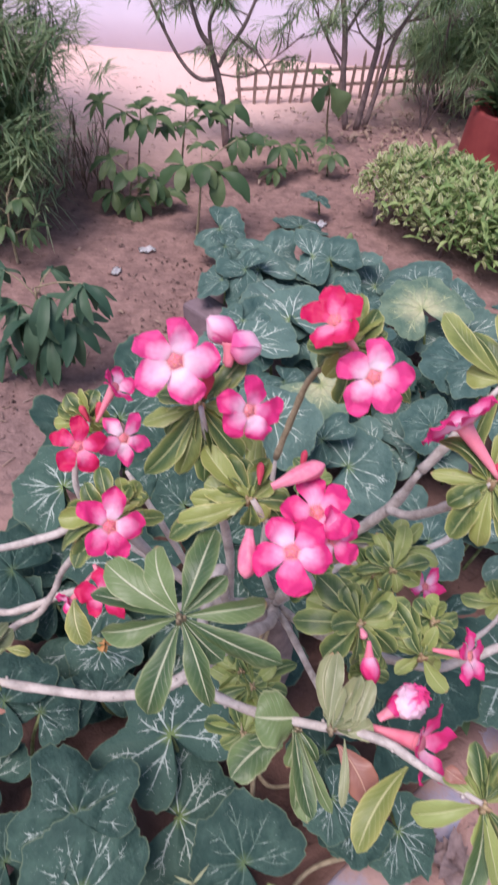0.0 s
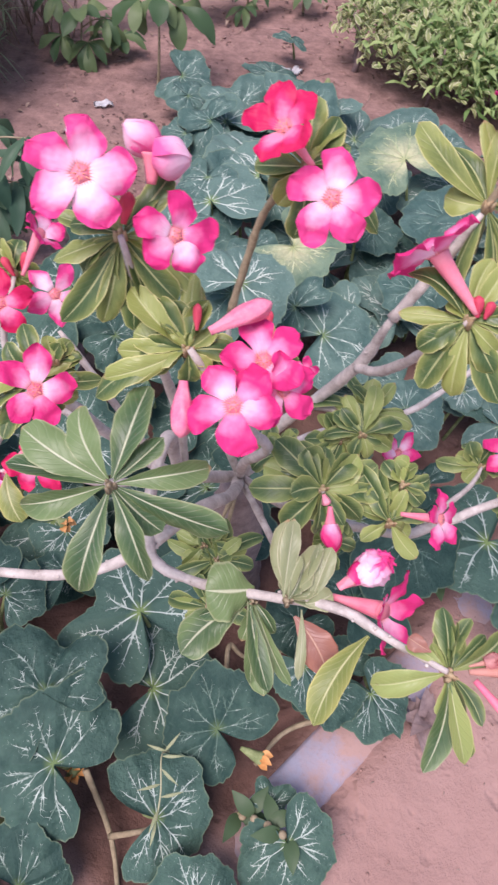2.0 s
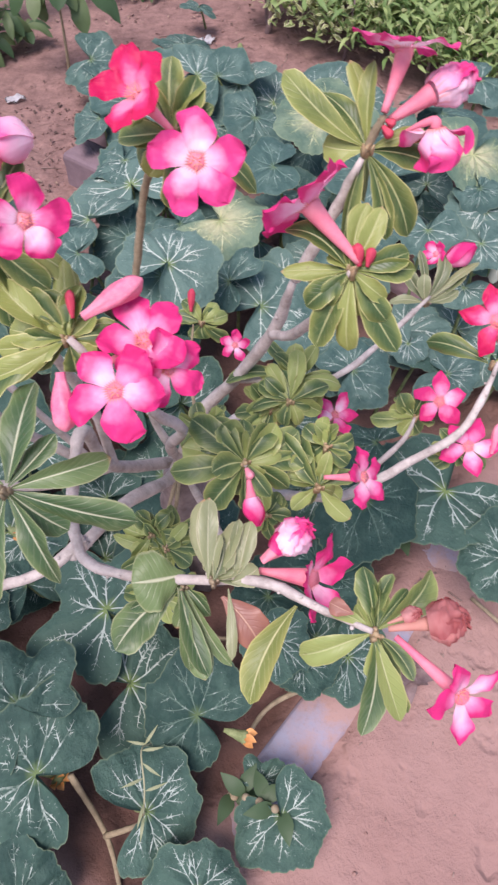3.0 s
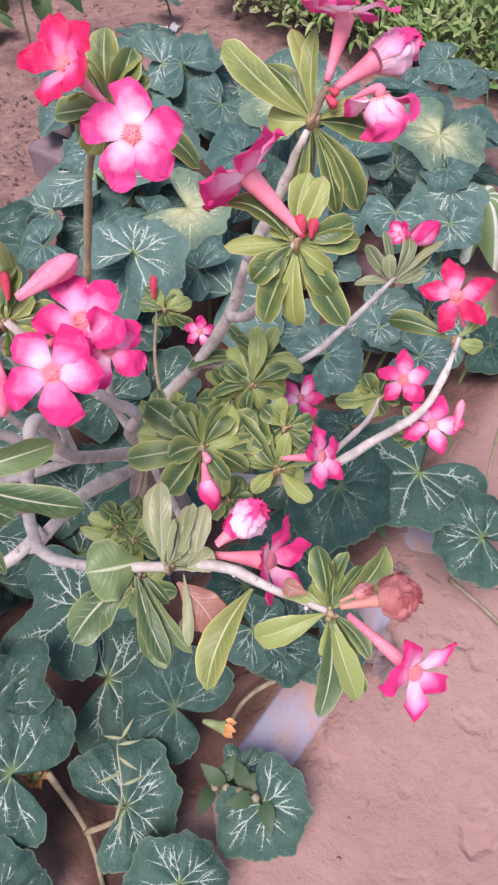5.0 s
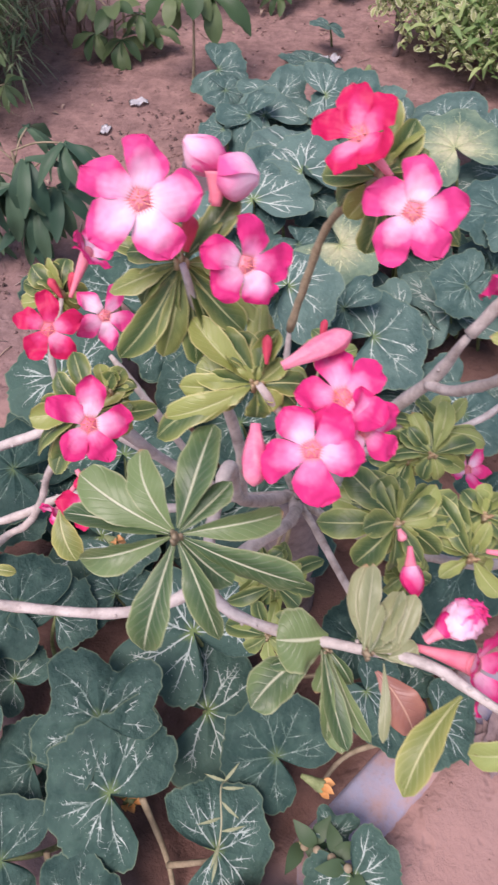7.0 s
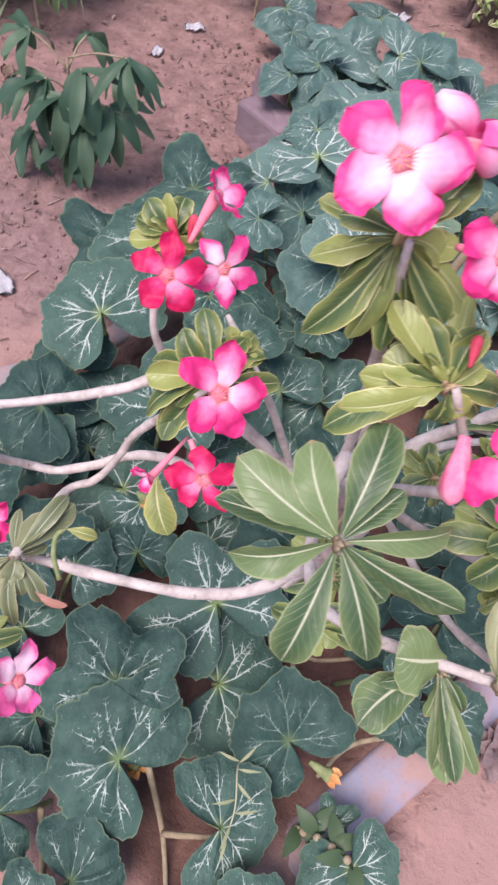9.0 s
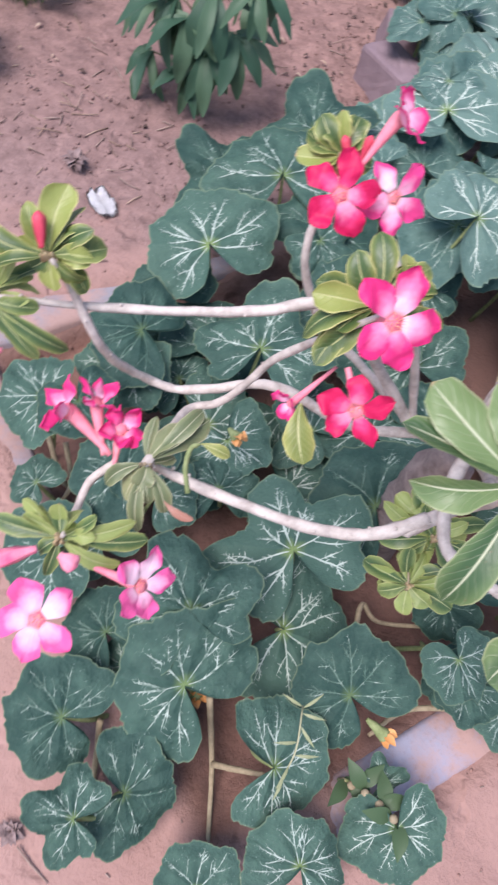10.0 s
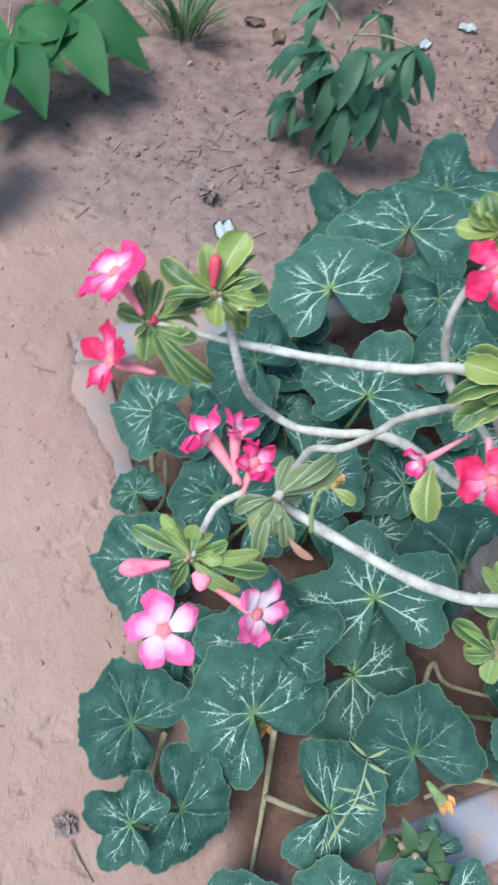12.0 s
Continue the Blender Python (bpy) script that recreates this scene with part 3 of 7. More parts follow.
def adenium_leaf(base, tip, width, style, lift=None):
    """A thick obovate blade: folded along its rib, swayed, its rim rolled and waved."""
    base, tip = Vector(base), Vector(tip)
    seed = 50 * (base[0] + tip[1] * 3 + tip[2] * 7)
    rnd = random.Random(round(seed * 1000))
    wild = 1.0 if lift is None else 0.4
    up = Vector((rnd.uniform(-0.6, 0.6) * wild, -0.5 + rnd.uniform(-0.4, 0.4) * wild, 0.83))
    arch = rnd.uniform(-0.04, 0.17) if lift is None else lift
    sway, fold, roll = rnd.uniform(-0.09, 0.09), rnd.uniform(0.1, 0.75) * (0.5 + 0.5 * wild), rnd.uniform(-0.45, 0.25)
    wave, twist, phase = rnd.uniform(0.05, 0.2), rnd.uniform(-0.6, 0.6) * wild, rnd.uniform(0, 6.3)
    broad, lop = rnd.uniform(0.6, 0.72), rnd.uniform(-0.1, 0.1)
    width *= {"light": 1.1, "mid": 1.05}.get(style, 1.0)
    x, y, z = frame_of(tip - base, up)
    length = (tip - base).length
    bm = bmesh.new()
    layer = bm.loops.layers.uv.verify()
    rows, cols, grid = 14, 8, []
    for i in range(rows + 1):
        s = i / rows
        if s < broad:
            half = 0.09 + 0.91 * math.sin(math.pi / 2 * s / broad) ** 1.3
        else:
            half = max(0.035, math.sqrt(max(0.0, 1 - ((s - broad) / (1.0 - broad)) ** 2.1)))
        half *= width / 2
        ca, sa = math.cos(twist * s), math.sin(twist * s)
        xs, zs = x * ca + z * sa, z * ca - x * sa
        # the blade lifts off, then its end bows down
        hump = 4 * s * (1 - s) * (0.6 + 0.8 * s)
        mid = base + y * (length * s) + z * (arch * length * hump) + x * (sway * length * 4 * s * (1 - s))
        row = []
        for k in range(cols + 1):
            u = 2 * k / cols - 1
            h = half * (1 + lop * (1 if u > 0 else -1) * s)
            rise = h * (fold * abs(u) * (1 - 0.55 * s) + roll * abs(u) ** 3)
            rise += h * wave * u * u * (math.sin(8 * s + phase + (1.9 if u > 0 else 0)) + 0.5 * math.sin(19 * s + 2 * phase + 2 * u))
            rim = 1 + 0.035 * abs(u) * math.sin(23 * s + phase * (3 if u > 0 else 1))
            row.append((bm.verts.new(mid + xs * (u * h * rim) + zs * rise), (u / 2 + 0.5, s)))
        grid.append(row)
    for a, b in zip(grid, grid[1:]):
        for k in range(cols):
            corners = (a[k], a[k + 1], b[k + 1], b[k])
            face = bm.faces.new([c[0] for c in corners])
            for loop, c in zip(face.loops, corners):
                loop[layer].uv = c[1]
    return part("leaf", bm, LEAVES[style], ROSE)


def rosette(centre, style, leaves, sparse=False):
    c = Vector(centre)
    for x, y, z, width in leaves:
        tip = Vector((x, y, z))
        adenium_leaf(c + (tip - c) * 0.06, tip, width, style)
    # an older whorl hangs below and behind
    long = sum((Vector(q[:3]) - c).length for q in leaves) / len(leaves)
    deep = random.Random(round(1e4 * (centre[0] + 2 * centre[2])))
    if style in ("light", "mid") and not sparse:
        for k in range(6):
            a = 6.283 * k / 6 + deep.uniform(-0.3, 0.3)
            way = Vector((math.cos(a), 0.35 * math.sin(a) + 0.3, 0.8 * math.sin(a) - 0.1)).normalized()
            adenium_leaf(c - Vector((0, -0.008, 0.008)), c + way * long * deep.uniform(0.7, 1.0), leaves[0][3] * deep.uniform(0.75, 1.05), style)
    # a few blades hang down in front of the stem
    if style == "light" and not sparse:
        for k in range(1):
            way = Vector((0.5 * (k - 0.2) + deep.uniform(-0.1, 0.1), -0.25, -0.85)).normalized()
            adenium_leaf(c + Vector((0, -0.003, -0.002)), c + way * long * deep.uniform(0.5, 0.8), leaves[0][3] * deep.uniform(0.65, 0.9), style)
    # shorter, younger leaves stand up between the large ones
    rnd = random.Random(round(1e4 * (centre[0] + centre[1])))
    for (x, y, z, width), (x2, y2, z2, w2) in zip(leaves, leaves[1:]):
        if style == "dark" or sparse and rnd.random() < 0.6:
            continue
        t1, t2 = Vector((x, y, z)) - c, Vector((x2, y2, z2)) - c
        way = t1 * rnd.uniform(0.2, 0.6) + t2 * rnd.uniform(0.2, 0.6)
        if way.length > 0.012:
            tip = c + way.normalized() * t1.length * rnd.uniform(0.45, 0.8) + Vector((0, -0.3, 0.5)) * t1.length * rnd.uniform(-0.7, 0.35)
            adenium_leaf(c, tip, width * rnd.uniform(0.7, 0.95), style)
    # the growing point: blunt young nubs on a scaly cone
    bm = bmesh.new()
    tube(bm, [c - Vector((0, 0, 0.006)), c + Vector((0, -0.001, 0.001)), c + Vector((0, -0.003, 0.004)), c + Vector((0.001, -0.006, 0.009))], lambda s: 0.0036 * (1 - s) ** 0.8 * (0.75 + 0.25 * math.sin(22 * s)) + 0.0004, 9, 0.5)
    for k in range(3):
        a = 2.1 * k + rnd.uniform(-0.6, 0.6)
        q = c + Vector((math.cos(a) * 0.0036, math.sin(a) * 0.0034 - 0.001, 0.001))
        tube(bm, [q - Vector((0, 0, 0.004)), q + Vector((0, -0.001, 0.002)), q + Vector((math.cos(a) * 0.001, -0.003, 0.006))], lambda s: rnd.uniform(0.0013, 0.0019) * (1 - s * s) + 0.0004, 6, 0.4)
    part("shoot_tip", bm, STALK if style in ("grey", "dark") else NUB, ROSE)


def petal_half(s, shoulder, point=0.0):
    """Half width of one side of a petal for a flower of radius 1: narrow foot, broad shoulder, round end."""
    if s < shoulder:
        return 0.125 + 0.255 * math.sin(math.pi / 2 * s / shoulder) ** 1.35
    return max(0.015, 0.38 * max(0.0, 1 - ((s - shoulder) / (1.004 - shoulder)) ** (1.75 - 0.45 * point)) ** (0.72 + 0.24 * point))


def petal(flower, at, n, out, radius, mouth, openness, style, withered, rnd, narrow=1.0):
    """One petal: leaves the throat forwards, opens, and rolls back at its tip and sides."""
    across = n.cross(out)
    size, plump = rnd.uniform(0.9, 1.1), rnd.uniform(0.9, 1.1) * narrow
    tilt, roll, back = rnd.uniform(0.08, 0.3), rnd.uniform(-0.1, 0.4), rnd.uniform(10, 60)
    left, right = rnd.uniform(0.52, 0.68), rnd.uniform(0.62, 0.82)
    sharp = max(0.0, min(1.0, (0.95 - narrow) / 0.2))
    phase, bend = rnd.uniform(0, 6.3), openness + rnd.uniform(-9, 9) * (3.2 if withered else 1)
    wild = 0.75 if withered else 0.22
    bm = bmesh.new()
    layer = bm.loops.layers.uv.verify()
    rows, cols = 16, 10
    length = (radius - mouth) * size * (1.04 if openness > 55 else 0.95)
    go, fore, grid = mouth * 0.86, 0.0, []
    for i in range(rows + 1):
        s = i / rows
        # the angle from the flower's axis grows along the petal
        turn = radians(min(bend, 30 + s * 230) + (back * max(0, s - 0.45) ** 1.3 * 1.9 if openness > 55 else back * 0.6 * s * s))
        if i:
            go += length / rows * math.sin(turn)
            fore += length / rows * math.cos(turn)
        row = []
        for j in range(cols + 1):
            u = 2 * j / cols - 1
            half = radius * plump * petal_half(s, (left if u < 0 else right) - 0.12 * sharp, sharp) * (0.72 + 0.28 * math.sin(radians(min(90, openness))))
            half *= 1 + 0.035 * math.sin(11 * s + phase + u) + 0.035 * s * math.sin(27 * s + 3 * phase + u)
            lift = half * (tilt * u * s - roll * u * u * s + 0.16 * (1 - abs(u)) * -s)
            lift += half * wild * s * (math.sin(4.5 * s + 2.6 * u + phase) + 0.7 * abs(u) * math.sin(9 * s + 3 * u + 2 * phase))
            lift += half * 0.3 * u * u * s * math.sin(13 * s + 2 * phase + 2 * u) + half * 0.05 * s * math.sin(23 * s + 5 * u + phase)
            # the frilled rim
            lift += radius * 0.035 * max(abs(u) * s, s * s) ** 4 * math.sin(7 * u + 19 * s + 4 * phase)
            point = at + out * go + n * fore + (n * math.sin(turn) - out * math.cos(turn)) * lift
            row.append((bm.verts.new(point + across * (half * u + radius * 0.07 * s * s)), (u / 2 + 0.5, s)))
        grid.append(row)
    for p, q in zip(grid, grid[1:]):
        for j in range(cols):
            corners = (p[j], p[j + 1], q[j + 1], q[j])
            face = bm.faces.new([c[0] for c in corners])
            for loop, c in zip(face.loops, corners):
                loop[layer].uv = c[1]
    part("petal", bm, PETALS[style], flower)


def bloom(at, facing, first, foot, radius, style, openness, narrow=1.0, slim=1.0):
    """An open flower: a tapering tube from the foot to the mouth, five petals, stamens."""
    at, n, foot = Vector(at), Vector(facing).normalized(), Vector(foot)
    x = Vector(first)
    x = (x - n * x.dot(n)).normalized()
    y = n.cross(x)
    rnd = random.Random(round(1e4 * (at.x + 2 * at.y + 3 * at.z)))
    mouth = radius * 0.15
    bm = bmesh.new()
    line = spline([foot, foot.lerp(at, 0.55) - n * radius * 0.12, at - n * radius * 0.16, at - n * radius * 0.02], 4)
    mouth_r = 0.2 if openness > 60 else 0.26
    tube(bm, line, lambda s: slim * radius * (0.07 + mouth_r * 0.56 * math.sin(math.pi / 2 * min(1, s * 1.1)) ** 1.5), 12)
    flower = part("flower", bm, TUBE_DRY if style == "dry" else TUBE, ROSE)
    withered = style == "dry" or openness < 45
    for k in range(5):
        a = 2 * math.pi * k / 5 + rnd.uniform(-0.17, 0.17)
        petal(flower, at - n * radius * 0.04, n, x * math.cos(a) + y * math.sin(a), radius, mouth, openness, style, withered, rnd, narrow)
    if openness > 60:
        # the throat: a fluted funnel, and five long anthers that close it
        bm = bmesh.new()
        rings = []
        for depth, wide in ((-0.03, 0.96), (-0.09, 0.84), (-0.16, 0.72), (-0.26, 0.56), (-0.4, 0.4)):
            ring = []
            for k in range(30):
                a = 2 * math.pi * k / 30
                r = mouth * wide * (1 + 0.1 * math.cos(5 * a) + (0.07 if k % 3 == 0 else 0))
                ring.append(bm.verts.new(at + n * radius * depth + (x * math.cos(a) + y * math.sin(a)) * r))
            rings.append(ring)
        for p, q in zip(rings, rings[1:]):
            for k in range(30):
                bm.faces.new((p[k], p[(k + 1) % 30], q[(k + 1) % 30], q[k]))
        part("throat", bm, THROAT, flower)
        bm = bmesh.new()
        for k in range(10):
            a = k * 0.628 + rnd.uniform(-0.12, 0.12)
            o = (x * math.cos(a) + y * math.sin(a)) * mouth
            far = rnd.uniform(0.9, 1.35) if k % 2 else rnd.uniform(0.45, 0.75)
            tube(bm, [at - n * radius * 0.3, at + o * far * 0.45 - n * radius * 0.03, at + o * far + n * radius * rnd.uniform(0.02, 0.06)], lambda s: radius * 0.024 * (1.15 - 0.95 * s), 5)
        part("stamen_tuft", bm, STAMEN, flower, "salmon stamen tips in the throat")


def bud(foot, tip, radius, style):
    """A spindle of wrapped petals, fullest past its middle, with a short tip."""
    foot, tip = Vector(foot), Vector(tip)
    bm = bmesh.new()
    line = spline([foot, foot.lerp(tip, 0.35), foot.lerp(tip, 0.75), tip], 4)
    tube(bm, line, lambda s: radius * (0.36 + 0.66 * math.sin(math.pi / 2 * min(1, s / 0.68)) ** 1.6) * max(0.0, 1 - max(0, s - 0.6) ** 2.2 * 7.2) ** 0.8 + radius * 0.05, 15, 0.1, 0.2)
    part("bud", bm, BUD_PINK if style == "mid" else BUD_RED, ROSE)


def half_open(foot, neck, tip, radius, style):
    """A flower about to open: slim tube, swollen wrapped petals, one petal end curled out."""
    foot, neck, tip = Vector(foot), Vector(neck), Vector(tip)
    bm = bmesh.new()
    tube(bm, spline([foot, foot.lerp(neck, 0.6), neck], 4), lambda s: radius * (0.22 + 0.36 * s) * (0.62 if style == "dry" else 1), 10)
    flower = part("flower", bm, TUBE_DRY if style == "dry" else TUBE, ROSE, "withered flower" if style == "dry" else "half-open flower")
    way = (tip - neck).normalized()
    x, y, z = frame_of(way, (0, 0, 1))
    long = (tip - neck).length
    for k in range(3):
        bm = bmesh.new()
        layer = bm.loops.layers.uv.verify()
        a0, grid = 2.1 * k + 0.4, []
        fine = 22 if style in ("pale", "dry") else 10
        for i in range(fine + 1):
            s, row = i / fine, []
            r = radius * (0.5 + 0.62 * math.sin(math.pi * min(1, 0.12 + 0.72 * s)) ** 1.2) * max(0.08, 1 - s ** 3.2) ** 0.7
            for j in range(fine - 2):
                u = j / (fine - 3)
                ang = a0 + 2.75 * u + 0.5 * s
                rr = r * (1.03 - 0.12 * u + 0.09 * math.sin(5 * u + 6 * s + 2 * k)) + (radius * 0.16 * s if j == 0 else 0)
                if fine > 10:
                    # creased and folded as it withers
                    q = Vector((2.2 * u + k, 3 * s, 3.7 * k))
                    deep = 0.34 if style == "dry" else 0.36
                    rr += radius * s * deep * (abs(noise.noise(q * 2.4)) * 2.2 - 0.5 + 0.6 * math.sin(17 * u + 3 * s + k) * (0.5 + u * 0.5))
                    ang += 0.5 * s * noise.noise(q * 1.7 + Vector((5, 0, 0)))
                    s_at = s + 0.16 * s * noise.noise(q * 1.9 + Vector((0, 9, 0)))
                else:
                    s_at = s
                row.append((bm.verts.new(neck + way * (long * s_at) + (x * math.cos(ang) + z * math.sin(ang)) * rr), (u, 0.1 + 0.75 * (1 - s) if style == "white" else 0.1 + 0.8 * s * s if style == "pale" else 0.42 + 0.5 * s)))
            grid.append(row)
        for p, q in zip(grid, grid[1:]):
            for j in range(len(p) - 1):
                corners = (p[j], p[j + 1], q[j + 1], q[j])
                face = bm.faces.new([e[0] for e in corners])
                for loop, e in zip(face.loops, corners):
                    loop[layer].uv = e[1]
        part("petal", bm, PETALS[style], flower)


# flowers
bloom((0.067, 0.551, 0.896), (0.188, -0.763, 0.618), (0.208, 0.646, 0.734), (0.060, 0.581, 0.872), 0.0340, 'pale', 84, 1.00)
bloom((0.226, 0.613, 0.849), (-0.099, -0.796, 0.598), (0.142, 0.583, 0.800), (0.230, 0.645, 0.825), 0.0349, 'pale', 84, 1.00)
bloom((0.125, 0.534, 0.869), (0.469, -0.677, 0.567), (0.130, 0.687, 0.714), (0.110, 0.556, 0.851), 0.0279, 'mid', 84, 1.00)
bloom((0.188, 0.643, 0.883), (-0.474, -0.363, 0.802), (0.017, 0.907, 0.421), (0.211, 0.632, 0.861), 0.0328, 'red', 68, 1.00)
half_open((0.100, 0.595, 0.864), (0.104, 0.606, 0.880), (0.083, 0.612, 0.895), 0.0111, 'white')
half_open((0.104, 0.578, 0.874), (0.105, 0.589, 0.889), (0.129, 0.589, 0.886), 0.0131, 'white')
bloom((0.166, 0.462, 0.796), (-0.131, -0.632, 0.764), (-0.548, 0.688, 0.476), (0.171, 0.485, 0.768), 0.0314, 'mid', 84, 1.05)
bloom((0.184, 0.500, 0.799), (0.055, -0.354, 0.934), (-0.291, 0.889, 0.354), (0.158, 0.494, 0.786), 0.0321, 'mid', 78, 1.00)
bloom((0.198, 0.484, 0.788), (0.441, -0.624, 0.646), (0.799, 0.600, 0.034), (0.167, 0.493, 0.787), 0.0256, 'mid', 80, 1.00)
bloom((-0.061, 0.654, 0.689), (0.211, -0.639, 0.740), (0.005, 0.758, 0.653), (-0.069, 0.678, 0.661), 0.0330, 'red', 84, 0.88)
bloom((-0.020, 0.690, 0.672), (0.460, -0.604, 0.651), (0.368, 0.797, 0.480), (-0.037, 0.713, 0.648), 0.0324, 'pale', 84, 0.82)
bloom((-0.035, 0.730, 0.712), (0.701, 0.042, 0.712), (-0.119, 0.991, 0.058), (-0.053, 0.702, 0.682), 0.0301, 'mid', 50, 1.00)
bloom((0.001, 0.542, 0.702), (0.301, -0.561, 0.771), (0.146, 0.826, 0.544), (-0.011, 0.565, 0.671), 0.0360, 'mid', 84, 0.9)
bloom((-0.001, 0.503, 0.647), (-0.051, -0.823, 0.566), (-0.116, 0.568, 0.815), (-0.016, 0.529, 0.657), 0.0290, 'red', 80, 0.86)
bloom((-0.045, 0.522, 0.599), (-0.572, -0.812, 0.119), (0.658, -0.368, 0.657), (-0.021, 0.552, 0.622), 0.0177, 'mid', 45, 1.00)
bloom((0.297, 0.567, 0.844), (-0.56, 0.6, 0.57), (0.85, 0.35, 0.38), (0.328, 0.539, 0.817), 0.0400, 'mid', 72, 1.00)
bloom((0.254, 0.838, 0.421), (0.099, -0.611, 0.785), (0.252, 0.779, 0.574), (0.251, 0.855, 0.399), 0.0241, 'mid', 84, 0.85)
bloom((0.366, 0.679, 0.459), (0.310, -0.316, 0.897), (0.483, 0.865, 0.138), (0.356, 0.689, 0.430), 0.0290, 'mid', 72, 0.82)
bloom((0.341, 0.474, 0.650), (0.66, -0.4, 0.64), (-0.1, 0.8, 0.6), (0.310, 0.482, 0.641), 0.0270, 'mid', 80, 0.85)
bloom((0.467, 0.632, 0.532), (-0.283, -0.454, 0.845), (0.260, 0.812, 0.523), (0.477, 0.648, 0.501), 0.0320, 'mid', 84, 0.84)
bloom((0.474, 0.558, 0.552), (-0.230, -0.497, 0.837), (0.552, 0.642, 0.532), (0.482, 0.575, 0.524), 0.0310, 'mid', 84, 0.82)
bloom((0.506, 0.648, 0.634), (-0.3, -0.6, 0.74), (0.0, 0.76, 0.65), (0.516, 0.634, 0.606), 0.0370, 'red', 84, 0.76)
half_open((0.559, 0.927, 0.451), (0.570, 0.932, 0.462), (0.603, 0.935, 0.486), 0.0155, 'mid')
bloom((0.552, 0.944, 0.466), (-0.692, -0.293, 0.659), (0.624, 0.216, 0.751), (0.558, 0.930, 0.447), 0.0238, 'mid', 50, 1.00)
bloom((0.353, 0.283, 0.722), (0.350, -0.747, 0.566), (0.774, 0.571, 0.275), (0.323, 0.320, 0.722), 0.0285, 'mid', 76, 0.70)
bloom((0.381, 0.694, 0.877), (0.12, 0.50, 0.86), (-0.960, 0.103, 0.122), (0.366, 0.668, 0.844), 0.0385, 'pale', 80, 0.92)
half_open((0.373, 0.674, 0.834), (0.404, 0.682, 0.848), (0.438, 0.694, 0.856), 0.0140, 'pale')
bloom((0.403, 0.655, 0.836), (0.16, -0.38, -0.91), (-0.75, -0.6, 0.25), (0.383, 0.664, 0.830), 0.0370, 'pale', 43, 1.1, 0.5)
bloom((0.288, 0.390, 0.650), (0.734, -0.484, 0.476), (0.265, 0.850, 0.456), (0.249, 0.403, 0.644), 0.0374, 'mid', 56, 0.75)
half_open((0.251, 0.402, 0.664), (0.266, 0.408, 0.672), (0.286, 0.415, 0.690), 0.0125, 'pale')
half_open((0.251, 0.398, 0.669), (0.260, 0.404, 0.673), (0.273, 0.415, 0.681), 0.0079, 'mid')
half_open((0.247, 0.472, 0.663), (0.248, 0.460, 0.655), (0.251, 0.440, 0.644), 0.0082, 'mid')
half_open((0.319, 0.324, 0.725), (0.342, 0.324, 0.729), (0.364, 0.323, 0.735), 0.0123, 'dry')
half_open((0.319, 0.327, 0.726), (0.328, 0.329, 0.728), (0.339, 0.331, 0.731), 0.0048, 'dry')
bloom((-0.158, 0.311, 0.578), (0.098, -0.178, 0.979), (-0.600, 0.774, 0.201), (-0.161, 0.317, 0.544), 0.0310, 'white', 84, 0.88)
bloom((-0.105, 0.361, 0.553), (0.72, -0.15, 0.68), (-0.176, 0.979, 0.104), (-0.145, 0.363, 0.552), 0.0300, 'white', 76, 0.88)
bloom((-0.210, 0.467, 0.568), (-0.792, -0.235, 0.563), (0.258, 0.707, 0.658), (-0.167, 0.452, 0.550), 0.0326, 'mid', 42, 0.75)
bloom((-0.165, 0.471, 0.559), (0.371, -0.240, 0.897), (0.480, 0.876, 0.036), (-0.163, 0.449, 0.541), 0.0269, 'mid', 40, 0.80)
bloom((-0.189, 0.483, 0.571), (0.123, 0.588, 0.799), (-0.389, 0.770, -0.507), (-0.172, 0.450, 0.549), 0.0279, 'mid', 42, 0.70)
bloom((-0.329, 0.518, 0.649), (-0.58, -0.15, 0.8), (-0.018, 0.933, 0.359), (-0.299, 0.511, 0.623), 0.0340, 'mid', 78, 1.00)
bloom((-0.317, 0.485, 0.576), (-0.62, -0.48, 0.62), (-0.3, 0.75, 0.55), (-0.280, 0.500, 0.567), 0.0345, 'red', 62, 0.88)
# buds
bud((0.147, 0.512, 0.811), (0.187, 0.526, 0.827), 0.0065, 'mid')
bud((0.133, 0.476, 0.801), (0.133, 0.447, 0.778), 0.0067, 'mid')
bud((-0.180, 0.356, 0.575), (-0.210, 0.333, 0.576), 0.0061, 'mid')
bud((-0.159, 0.352, 0.596), (-0.145, 0.349, 0.593), 0.0058, 'mid')
bud((0.137, 0.524, 0.799), (0.137, 0.536, 0.813), 0.0028, 'red')
bud((0.087, 0.558, 0.857), (0.091, 0.570, 0.873), 0.0043, 'red')
bud((-0.255, 0.546, 0.651), (-0.263, 0.562, 0.670), 0.0045, 'red')
bud((0.328, 0.537, 0.815), (0.327, 0.546, 0.827), 0.0036, 'red')
bud((0.333, 0.536, 0.815), (0.337, 0.543, 0.825), 0.0030, 'red')
bud((-0.063, 0.706, 0.677), (-0.074, 0.715, 0.693), 0.0036, 'red')
bud((-0.055, 0.710, 0.678), (-0.053, 0.724, 0.694), 0.0036, 'red')
bud((0.197, 0.870, 0.459), (0.201, 0.890, 0.483), 0.0047, 'red')
bud((0.402, 0.665, 0.824), (0.388, 0.670, 0.826), 0.0033, 'mid')
bud((0.493, 0.546, 0.554), (0.503, 0.569, 0.573), 0.0041, 'mid')
bud((-0.288, 0.518, 0.614), (-0.294, 0.516, 0.616), 0.0037, 'red')
bud((0.247, 0.505, 0.628), (0.251, 0.496, 0.624), 0.0036, 'mid')
